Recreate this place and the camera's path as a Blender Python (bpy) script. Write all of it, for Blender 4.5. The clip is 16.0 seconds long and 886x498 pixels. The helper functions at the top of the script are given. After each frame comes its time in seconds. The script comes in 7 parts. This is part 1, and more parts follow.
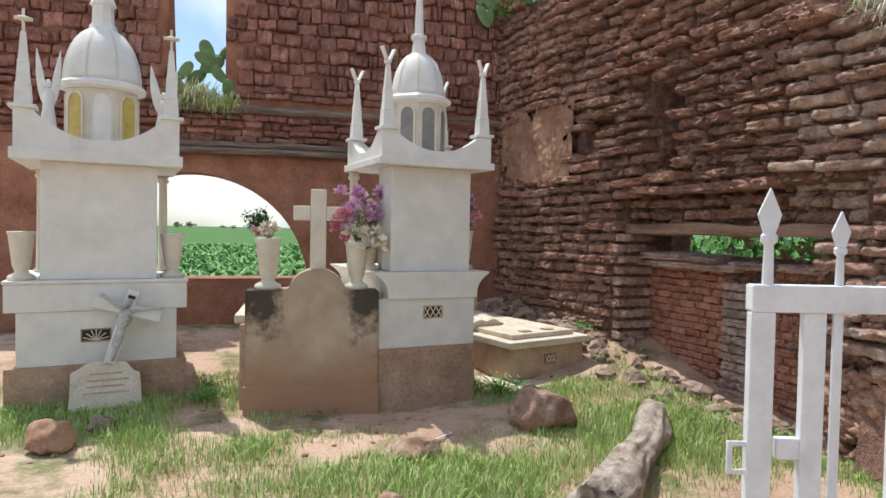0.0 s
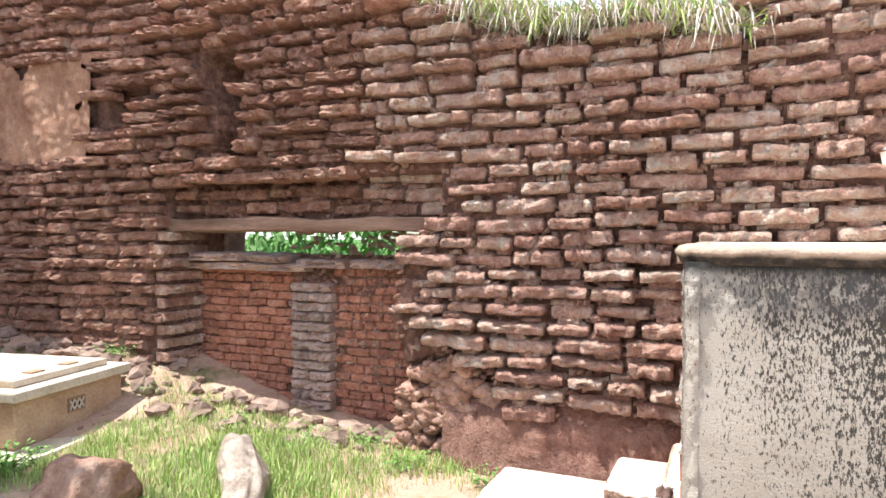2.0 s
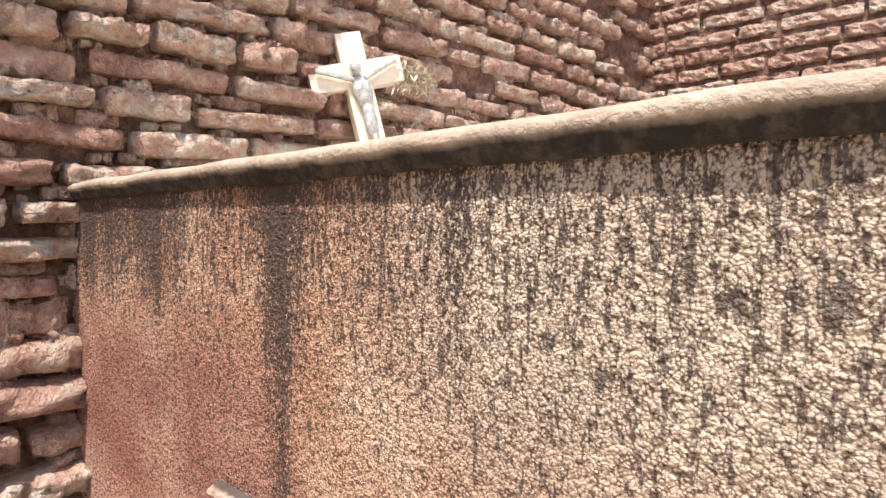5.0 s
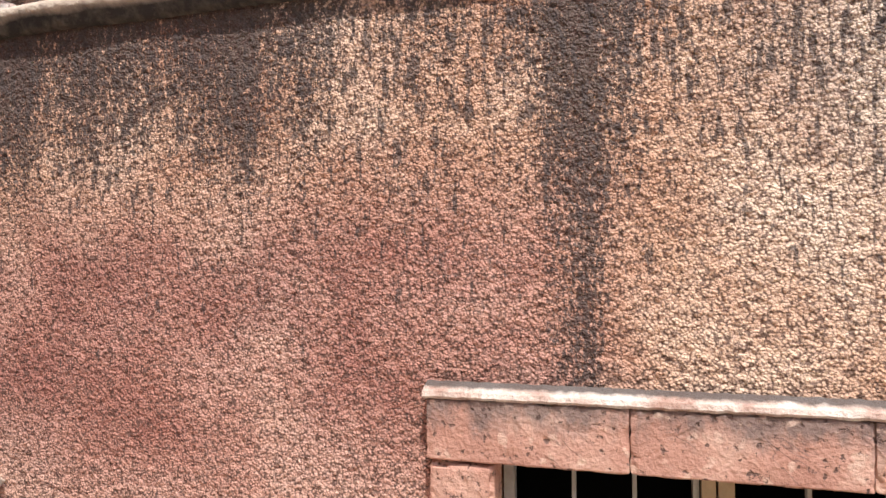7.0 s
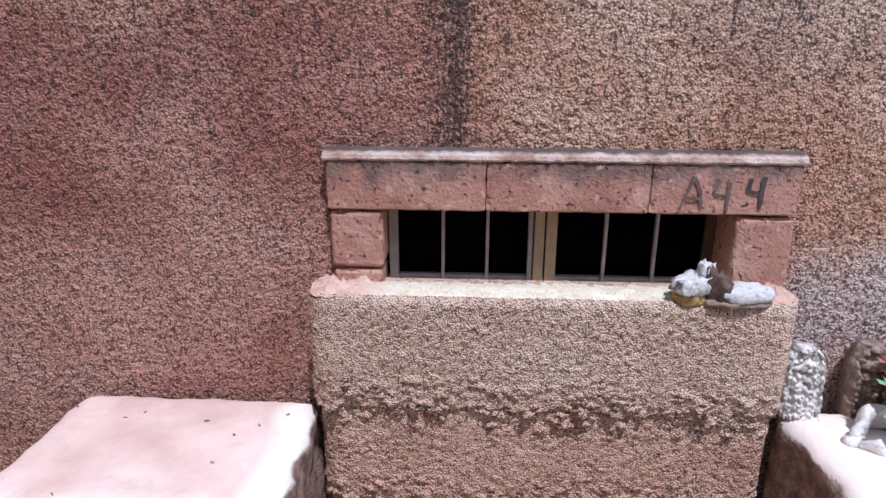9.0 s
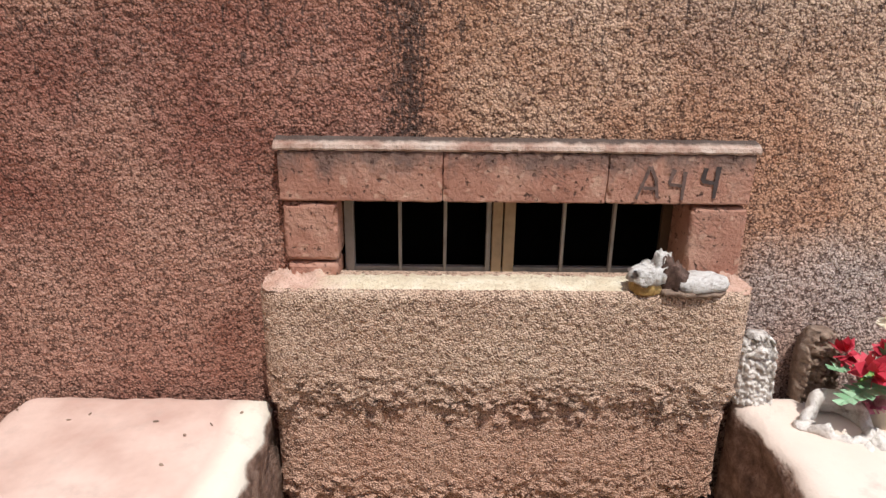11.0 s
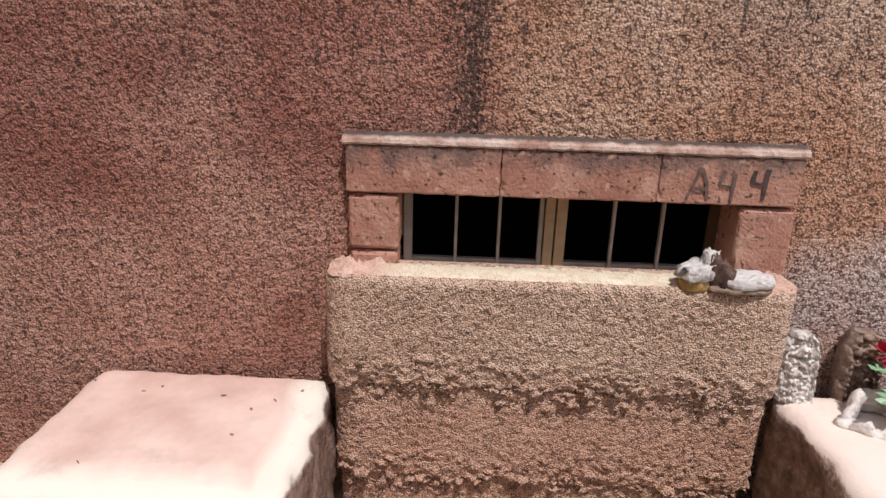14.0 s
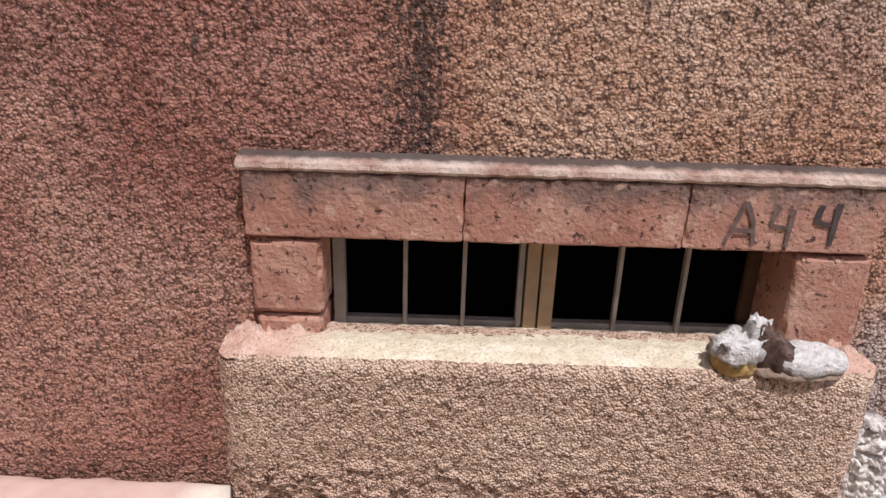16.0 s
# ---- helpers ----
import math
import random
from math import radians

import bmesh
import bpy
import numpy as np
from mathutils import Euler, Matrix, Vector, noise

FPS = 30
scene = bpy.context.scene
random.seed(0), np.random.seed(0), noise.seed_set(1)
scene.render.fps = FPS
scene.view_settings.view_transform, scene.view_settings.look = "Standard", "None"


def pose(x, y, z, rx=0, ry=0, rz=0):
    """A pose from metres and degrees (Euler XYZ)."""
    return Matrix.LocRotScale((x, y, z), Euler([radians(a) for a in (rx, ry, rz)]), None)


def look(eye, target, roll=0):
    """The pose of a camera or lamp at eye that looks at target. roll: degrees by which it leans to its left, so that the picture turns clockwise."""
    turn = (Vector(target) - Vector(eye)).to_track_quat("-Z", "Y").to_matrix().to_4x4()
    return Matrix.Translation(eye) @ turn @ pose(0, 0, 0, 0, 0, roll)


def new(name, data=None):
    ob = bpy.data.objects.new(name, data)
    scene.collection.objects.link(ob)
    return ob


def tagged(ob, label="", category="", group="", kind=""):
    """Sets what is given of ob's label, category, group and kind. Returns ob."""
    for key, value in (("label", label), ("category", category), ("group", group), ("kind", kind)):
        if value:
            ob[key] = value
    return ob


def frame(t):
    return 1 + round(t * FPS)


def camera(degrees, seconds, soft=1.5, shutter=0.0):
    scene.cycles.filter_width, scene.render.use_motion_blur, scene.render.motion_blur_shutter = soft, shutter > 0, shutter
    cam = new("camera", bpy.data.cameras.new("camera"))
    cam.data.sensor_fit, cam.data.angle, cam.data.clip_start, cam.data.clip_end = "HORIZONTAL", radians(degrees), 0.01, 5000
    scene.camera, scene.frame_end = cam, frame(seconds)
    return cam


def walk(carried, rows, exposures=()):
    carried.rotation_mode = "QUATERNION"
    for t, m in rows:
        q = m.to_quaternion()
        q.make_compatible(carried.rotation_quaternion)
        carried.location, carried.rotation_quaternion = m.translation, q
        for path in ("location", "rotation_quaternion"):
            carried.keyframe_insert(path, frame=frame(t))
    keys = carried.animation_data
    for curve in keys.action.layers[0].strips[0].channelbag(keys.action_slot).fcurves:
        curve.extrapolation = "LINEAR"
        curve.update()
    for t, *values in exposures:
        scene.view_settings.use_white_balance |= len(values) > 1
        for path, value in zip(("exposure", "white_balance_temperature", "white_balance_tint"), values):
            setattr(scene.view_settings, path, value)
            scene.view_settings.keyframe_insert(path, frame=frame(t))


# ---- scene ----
cam = camera(70.0, 16.0)
PATH = [
    (0, (-4.14, -1.253, 1.526), (-3.372, 0.592, 1.467), 1.1),
    (0.5, (-4.165, -0.918, 1.504), (-3.136, 0.797, 1.451), 0.8),
    (1, (-4.05, -0.578, 1.506), (-2.786, 0.971, 1.457), 0.9),
    (1.5, (-3.951, -0.329, 1.52), (-2.413, 0.949, 1.476), 0.7),
    (2, (-3.813, -0.096, 1.46), (-1.983, 0.71, 1.429), 0.1),
    (2.5, (-3.448, 0.032, 1.465), (-1.482, 0.392, 1.403), 0.4),
    (3, (-3.13, 0.26, 1.38), (-1.131, 0.212, 1.321), 0.2),
    (3.5, (-2.818, 0.369, 1.383), (-0.862, -0.046, 1.334), 0.1),
    (4, (-2.572, 0.417, 1.396), (-0.738, -0.379, 1.338), 0.4),
    (4.2, (-2.462, 0.463, 1.373), (-0.694, -0.472, 1.319), 0.5),
    (6.3, (-1.16, 0.938, 1.154), (-0.255, -0.842, 1.034), -0.2),
    (6.5, (-1.089, 0.972, 1.086), (-0.159, -0.797, 1.001), -0.1),
    (7, (-0.925, 0.975, 0.945), (-0.39, -0.952, 0.974), -0.5),
    (7.5, (-0.887, 1.058, 0.949), (-0.589, -0.919, 0.952), -0.2),
    (8, (-0.853, 1.187, 0.953), (-0.697, -0.806, 0.909), 0.3),
    (8.5, (-0.883, 1.232, 0.953), (-0.74, -0.712, 0.509), 0.1),
    (9, (-0.911, 1.204, 0.933), (-0.822, -0.698, 0.322), 0.2),
    (11.5, (-0.922, 1.181, 0.931), (-0.956, -0.712, 0.288), 0.9),
    (12, (-0.9, 1.204, 0.943), (-0.938, -0.691, 0.305), 1.2),
    (12.5, (-0.896, 1.216, 0.942), (-0.939, -0.676, 0.297), 1.6),
    (13, (-0.877, 1.232, 0.938), (-0.913, -0.663, 0.297), 1.6),
    (13.5, (-0.858, 1.241, 0.932), (-0.84, -0.653, 0.287), 1.8),
    (14, (-0.86, 1.247, 0.933), (-0.811, -0.646, 0.291), 1.7),
    (14.5, (-0.867, 1.25, 0.951), (-0.843, -0.642, 0.302), 1.6),
    (15, (-0.87, 1.239, 0.954), (-0.831, -0.66, 0.328), 2.0),
    (15.5, (-0.895, 1.075, 0.943), (-0.848, -0.821, 0.31), 1.8),
    (16, (-0.908, 0.863, 0.929), (-0.912, -1.014, 0.238), 1.8),
]
walk(cam, [(t, look(eye, target, roll)) for t, eye, target, roll in PATH],
     [(0, 0.2, 6200, 5), (1, 0.75, 6000, 6), (1.5, 0.95, 6300, 10), (2.5, 1.25, 6350, 9), (3, 1.05, 6500, 9), (3.5, 0.95, 6500, 9), (4.2, 0.85, 6450, 9), (6.3, 0.95, 6100, 3), (6.6, 0.95, 6000, 2), (7, 1.0, 5900, 6), (7.5, 0.88, 5100, 6),
      (8, 0.95, 4700, 3), (8.5, 0.4, 5000, 10), (9, 0.1, 5200, 15), (9.2, 0.15, 5400, 15), (11.5, -0.03, 6300, 11), (12.5, -0.08, 6300, 14), (14, -0.1, 6300, 17), (16, 0.0, 6100, 16)])


# ---------------- light ----------------
world = bpy.data.worlds.new("sky")
scene.world = world
world.use_nodes = True
wn = world.node_tree
wn.nodes.clear()
sky = wn.nodes.new("ShaderNodeTexSky")
sky.sky_type = "NISHITA"
sky.sun_disc = False
SUN_DIR = Vector((-0.15, 0.36, 0.91)).normalized()
sky.sun_elevation = math.asin(SUN_DIR.z)
sky.sun_rotation = math.atan2(SUN_DIR.x, SUN_DIR.y)
sky.dust_density = 1.2
bgn = wn.nodes.new("ShaderNodeBackground")
bgn.inputs["Strength"].default_value = 0.15
won = wn.nodes.new("ShaderNodeOutputWorld")
tcn = wn.nodes.new("ShaderNodeTexCoord")
cln = wn.nodes.new("ShaderNodeTexNoise")
cln.inputs["Scale"].default_value = 3.0
cln.inputs["Detail"].default_value = 6.0
crn = wn.nodes.new("ShaderNodeValToRGB")
crn.color_ramp.elements[0].position, crn.color_ramp.elements[1].position = 0.42, 0.68
mxn = wn.nodes.new("ShaderNodeMix")
mxn.data_type = "RGBA"
mxn.inputs[7].default_value = (7.5, 7.5, 7.5, 1)
wn.links.new(tcn.outputs["Generated"], cln.inputs["Vector"])
wn.links.new(cln.outputs["Fac"], crn.inputs[0])
wn.links.new(crn.outputs[0], mxn.inputs[0])
wn.links.new(sky.outputs[0], mxn.inputs[6])
wn.links.new(mxn.outputs[2], bgn.inputs["Color"])
wn.links.new(bgn.outputs[0], won.inputs["Surface"])
sun_data = bpy.data.lights.new("sun", "SUN")
sun_data.energy = 3.9
sun_data.angle = radians(0.6)
sun_data.color = (1.0, 0.95, 0.87)
sun = new("sun", sun_data)
sun.matrix_world = look(SUN_DIR * 30, (0, 0, 0))


# ---------------- materials ----------------
def material(name, rough=0.85):
    m = bpy.data.materials.new(name)
    m.use_nodes = True
    b = m.node_tree.nodes["Principled BSDF"]
    b.inputs["Roughness"].default_value = rough
    b.inputs["Specular IOR Level"].default_value = 0.25
    return m, m.node_tree, b


def pos(nt, scale=(1, 1, 1), turn=(0, 0, 0)):
    g = nt.nodes.new("ShaderNodeNewGeometry")
    r = nt.nodes.new("ShaderNodeVectorRotate")
    r.rotation_type = "EULER_XYZ"
    r.inputs["Rotation"].default_value = [math.radians(a) for a in turn]
    v = nt.nodes.new("ShaderNodeVectorMath")
    v.operation = "MULTIPLY"
    v.inputs[1].default_value = scale
    nt.links.new(g.outputs["Position"], r.inputs["Vector"])
    nt.links.new(r.outputs[0], v.inputs[0])
    return v.outputs[0]


def tex_noise(nt, vec, scale, detail=4, rough=0.6, distort=0.0):
    n = nt.nodes.new("ShaderNodeTexNoise")
    n.inputs["Scale"].default_value = scale
    n.inputs["Detail"].default_value = detail
    n.inputs["Roughness"].default_value = rough
    n.inputs["Distortion"].default_value = distort
    nt.links.new(vec, n.inputs["Vector"])
    return n.outputs["Fac"]


def tex_grit(nt, vec, scale):
    """Distance from the nearest grain, 0 on its crown."""
    n = nt.nodes.new("ShaderNodeTexVoronoi")
    n.inputs["Scale"].default_value = scale
    nt.links.new(vec, n.inputs["Vector"])
    return n.outputs["Distance"]


def ramp(nt, fac, stops):
    r = nt.nodes.new("ShaderNodeValToRGB")
    els = r.color_ramp.elements
    while len(els) < len(stops):
        els.new(0.5)
    for e, (p, c) in zip(els, stops):
        e.position = p
        e.color = (c, c, c, 1) if isinstance(c, (int, float)) else (*c, 1)
    nt.links.new(fac, r.inputs[0])
    return r.outputs[0]


def mix(nt, fac, a, b, mode="MIX"):
    m = nt.nodes.new("ShaderNodeMix")
    m.data_type = "RGBA"
    m.blend_type = mode
    for sock, val in ((m.inputs[0], fac), (m.inputs[6], a), (m.inputs[7], b)):
        if isinstance(val, (int, float)):
            sock.default_value = val
        elif isinstance(val, tuple):
            sock.default_value = (*val, 1)
        else:
            nt.links.new(val, sock)
    return m.outputs[2]


def math_node(nt, op, a, b=0.0, clamp=False):
    m = nt.nodes.new("ShaderNodeMath")
    m.operation = op
    m.use_clamp = clamp
    for sock, val in ((m.inputs[0], a), (m.inputs[1], b)):
        if isinstance(val, (int, float)):
            sock.default_value = val
        else:
            nt.links.new(val, sock)
    return m.outputs[0]


def bump(nt, b, height, strength=0.5, dist=0.01):
    n = nt.nodes.new("ShaderNodeBump")
    n.inputs["Strength"].default_value = strength
    n.inputs["Distance"].default_value = dist
    nt.links.new(height, n.inputs["Height"])
    nt.links.new(n.outputs[0], b.inputs["Normal"])


def axis(nt, i):
    g = nt.nodes.new("ShaderNodeNewGeometry")
    s = nt.nodes.new("ShaderNodeSeparateXYZ")
    nt.links.new(g.outputs["Position"], s.inputs[0])
    return s.outputs[i]


def band(nt, val, a, b):
    """0 at a, 1 at b, straight between."""
    m = nt.nodes.new("ShaderNodeMapRange")
    m.inputs[1].default_value = a
    m.inputs[2].default_value = b
    nt.links.new(val, m.inputs[0])
    return m.outputs[0]


def earthy(name, dark, mid, light, scale=6.0, grain=60.0, strength=0.6, dist=0.012, rough=0.9, piece=0.0, stretch=(1, 1, 1)):
    """A mottled mineral surface: big stains, small grain, relief. piece: how far single pieces differ."""
    m, nt, b = material(name, rough)
    p = pos(nt, stretch)
    big = tex_noise(nt, p, scale, 5, 0.65)
    fine = tex_noise(nt, p, grain, 4, 0.7)
    col = ramp(nt, big, [(0.3, dark), (0.5, mid), (0.72, light)])
    col = mix(nt, 0.55, col, ramp(nt, fine, [(0.3, 0.35), (0.7, 0.75)]), "OVERLAY")
    if piece:
        oi = nt.nodes.new("ShaderNodeObjectInfo")
        ge = nt.nodes.new("ShaderNodeNewGeometry")
        r = math_node(nt, "FRACT", math_node(nt, "ADD", oi.outputs["Random"], ge.outputs["Random Per Island"]))
        col = mix(nt, piece, col, ramp(nt, r, [(0.0, 0.22), (0.5, 0.5), (1.0, 0.8)]), "OVERLAY")
    nt.links.new(col, b.inputs["Base Color"])
    h = math_node(nt, "ADD", math_node(nt, "MULTIPLY", big, 1.2), math_node(nt, "MULTIPLY", fine, 0.7))
    bump(nt, b, h, strength, dist)
    return m


def plain(name, color, rough=0.6, metal=0.0, vary=0.25, scale=12.0, strength=0.15):
    m, nt, b = material(name, rough)
    p = pos(nt)
    n = tex_noise(nt, p, scale, 5, 0.65)
    lo = tuple(c * (1 - vary) for c in color)
    hi = tuple(min(1, c * (1 + vary * 0.5)) for c in color)
    nt.links.new(ramp(nt, n, [(0.3, lo), (0.7, hi)]), b.inputs["Base Color"])
    b.inputs["Metallic"].default_value = metal
    bump(nt, b, tex_noise(nt, p, scale * 8, 4, 0.6), strength, 0.004)
    return m


M_BRICK = earthy("old_brick", (0.4, 0.215, 0.165), (0.62, 0.385, 0.3), (0.8, 0.65, 0.55), 11.0, 55.0, 1.0, 0.07, piece=0.45)
# Redder far brick, its colour also lowered for deep shade between the courses.
M_BRICKFAR = earthy("shaded_red_brick", (0.27, 0.13, 0.095), (0.44, 0.245, 0.18), (0.6, 0.42, 0.33), 9.0, 55.0, 1.0, 0.07, piece=0.5)
M_MORTAR = earthy("mud_mortar", (0.12, 0.06, 0.045), (0.23, 0.125, 0.095), (0.4, 0.25, 0.19), 14.0, 60.0, 1.0, 0.05)
M_INFILL = earthy("red_infill_brick", (0.26, 0.11, 0.075), (0.38, 0.17, 0.115), (0.46, 0.25, 0.18), 7.0, 60.0, 0.7, 0.012, piece=0.35)
M_GREYBRICK = earthy("weathered_grey_brick", (0.27, 0.18, 0.15), (0.4, 0.29, 0.25), (0.5, 0.4, 0.35), 7.0, 60.0, 0.7, 0.012, piece=0.3)
M_STONE = earthy("red_rubble_stone", (0.16, 0.07, 0.055), (0.28, 0.13, 0.1), (0.4, 0.24, 0.19), 5.0, 40.0, 0.9, 0.02, piece=0.45)
M_RUBBLERED = earthy("reddish_rubble", (0.24, 0.125, 0.09), (0.4, 0.235, 0.175), (0.56, 0.38, 0.3), 10.0, 50.0, 0.9, 0.03, piece=0.35)
M_PLASTERRED = earthy("red_earth_plaster", (0.2, 0.09, 0.055), (0.3, 0.14, 0.09), (0.4, 0.21, 0.14), 2.0, 30.0, 0.5, 0.01)
M_PLASTEROCHRE = earthy("ochre_plaster", (0.2, 0.1, 0.065), (0.34, 0.195, 0.13), (0.47, 0.31, 0.22), 3.0, 40.0, 0.7, 0.015)
M_TIMBER = earthy("grey_old_timber", (0.08, 0.055, 0.04), (0.2, 0.15, 0.12), (0.36, 0.29, 0.24), 2.0, 30.0, 0.8, 0.015, stretch=(1, 1, 12))
M_LINTEL = earthy("brown_old_timber", (0.14, 0.085, 0.06), (0.26, 0.16, 0.118), (0.38, 0.26, 0.195), 6.0, 40.0, 1.0, 0.03, stretch=(1, 0.15, 1))
M_MUD = earthy("washed_red_mud", (0.17, 0.09, 0.068), (0.28, 0.155, 0.12), (0.4, 0.25, 0.195), 9.0, 50.0, 1.0, 0.05)
M_ROCK = earthy("brown_rock", (0.16, 0.08, 0.055), (0.3, 0.18, 0.13), (0.45, 0.33, 0.26), 6.0, 40.0, 0.9, 0.02)
M_RUBBLE = earthy("grey_rubble", (0.14, 0.09, 0.07), (0.27, 0.19, 0.15), (0.4, 0.31, 0.26), 8.0, 50.0, 0.8, 0.015, piece=0.4)
M_LOG = earthy("weathered_log", (0.18, 0.14, 0.11), (0.36, 0.3, 0.25), (0.54, 0.47, 0.4), 9.0, 60.0, 0.9, 0.02)
M_GRAVE = earthy("tan_cement", (0.36, 0.24, 0.16), (0.47, 0.33, 0.23), (0.55, 0.42, 0.31), 3.0, 50.0, 0.25, 0.006)
M_GRAVETOP = earthy("pale_cement", (0.5, 0.42, 0.33), (0.62, 0.54, 0.44), (0.7, 0.62, 0.52), 5.0, 60.0, 0.3, 0.006)


def slab_material(name, pale):
    """Pink-washed cement: cream where the edges are worn, bare brown cement on the sides, painted darker there for
    shade.
    """
    m, nt, b = material(name, 0.9)
    p = pos(nt)
    big = tex_noise(nt, p, 3.2, 5, 0.6)
    col = ramp(nt, big, [(0.36, (0.55, 0.37, 0.31)), (0.5, (0.68, 0.5, 0.43)), (0.64, (0.76, 0.62, 0.54))])
    co = nt.nodes.new("ShaderNodeTexCoord")
    sp = nt.nodes.new("ShaderNodeSeparateXYZ")
    nt.links.new(co.outputs["Generated"], sp.inputs[0])
    wob = math_node(nt, "MULTIPLY", math_node(nt, "SUBTRACT", big, 0.5), 0.35)
    worn = math_node(nt, "MAXIMUM", band(nt, math_node(nt, "ADD", sp.outputs[0], wob), 0.17, 0.1), band(nt, math_node(nt, "ADD", sp.outputs[1], wob), 0.74, 0.88))
    col = mix(nt, math_node(nt, "MULTIPLY", worn, 0.85), col, (0.8, 0.75, 0.64))
    col = mix(nt, pale, col, (0.8, 0.71, 0.62))
    stain = tex_noise(nt, p, 11.0, 5, 0.7)
    col = mix(nt, ramp(nt, stain, [(0.56, 0.0), (0.72, 0.5)]), col, (0.5, 0.38, 0.33))
    fine = tex_noise(nt, p, 120.0, 3, 0.7)
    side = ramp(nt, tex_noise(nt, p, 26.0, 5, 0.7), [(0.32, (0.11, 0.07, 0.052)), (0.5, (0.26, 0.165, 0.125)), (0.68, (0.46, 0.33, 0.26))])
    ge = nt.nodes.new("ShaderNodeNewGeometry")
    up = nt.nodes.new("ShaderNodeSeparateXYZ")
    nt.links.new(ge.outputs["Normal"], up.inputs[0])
    # sideways normals get the dark tone, standing for sides out of the sun
    flank_shade = band(nt, math_node(nt, "ADD", up.outputs[2], math_node(nt, "MULTIPLY", math_node(nt, "SUBTRACT", stain, 0.5), 0.9)), 0.55, 0.3)
    col = mix(nt, flank_shade, col, side)
    nt.links.new(col, b.inputs["Base Color"])
    bump(nt, b, math_node(nt, "ADD", math_node(nt, "MULTIPLY", fine, math_node(nt, "ADD", flank_shade, 0.12)), math_node(nt, "MULTIPLY", stain, 0.3)), 0.8, 0.012)
    return m


M_SLAB = slab_material("pink_washed_cement", 0.0)
M_SLABPALE = slab_material("pale_washed_cement", 0.65)
M_WHITEPAINT = plain("white_limewash", (0.72, 0.70, 0.67), 0.6, 0, 0.12, 5.0, 0.12)
M_CREAM = plain("cream_paint", (0.66, 0.6, 0.5), 0.6, 0, 0.15, 6.0, 0.15)
M_PLINTH = earthy("dirty_plinth", (0.25, 0.15, 0.1), (0.37, 0.245, 0.17), (0.46, 0.33, 0.24), 2.5, 40.0, 0.25, 0.004)
M_GATE = plain("white_gate_paint", (0.7, 0.71, 0.73), 0.4, 0, 0.18, 14.0, 0.15)
# Near-black without sheen: paints the shade inside the tomb window.
M_DARK = plain("shade_black", (0.002, 0.002, 0.002), 1.0)
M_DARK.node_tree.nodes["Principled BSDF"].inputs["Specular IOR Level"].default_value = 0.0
# Ochre frame colour darkened for the shade in the right-hand reveal.
M_SHADEDFRAME = plain("shaded_ochre_frame", (0.1, 0.06, 0.035), 0.8, 0, 0.3, 20.0)
M_OCHRE = earthy("ochre_clay", (0.3, 0.18, 0.06), (0.5, 0.34, 0.13), (0.62, 0.5, 0.28), 40.0, 150.0, 0.6, 0.006)
M_IRON = plain("grey_window_iron", (0.33, 0.29, 0.26), 0.6, 0.3, 0.3, 20.0)
M_OCHREFRAME = plain("ochre_window_frame", (0.36, 0.25, 0.15), 0.6, 0.0, 0.3, 20.0)
M_CANTERA = None
M_BLACKMETAL = plain("black_grille", (0.03, 0.03, 0.03), 0.5)
M_CRUCIFIX = plain("pale_cross", (0.78, 0.66, 0.54), 0.6, 0, 0.2, 15.0, 0.2)
M_FIGURE = plain("silver_figure", (0.5, 0.48, 0.46), 0.45, 0.2, 0.5, 40.0, 0.3)
M_LETTER = plain("black_brush_paint", (0.085, 0.065, 0.062), 0.8, 0, 0.6, 60.0)
M_LETTERFAINT = plain("faded_brush_paint", (0.17, 0.115, 0.1), 0.85, 0, 0.6, 60.0)
M_GLASSYGREY = plain("grey_window_glass", (0.25, 0.24, 0.22), 0.15)
M_YELLOW = plain("amber_window", (0.55, 0.42, 0.12), 0.3)


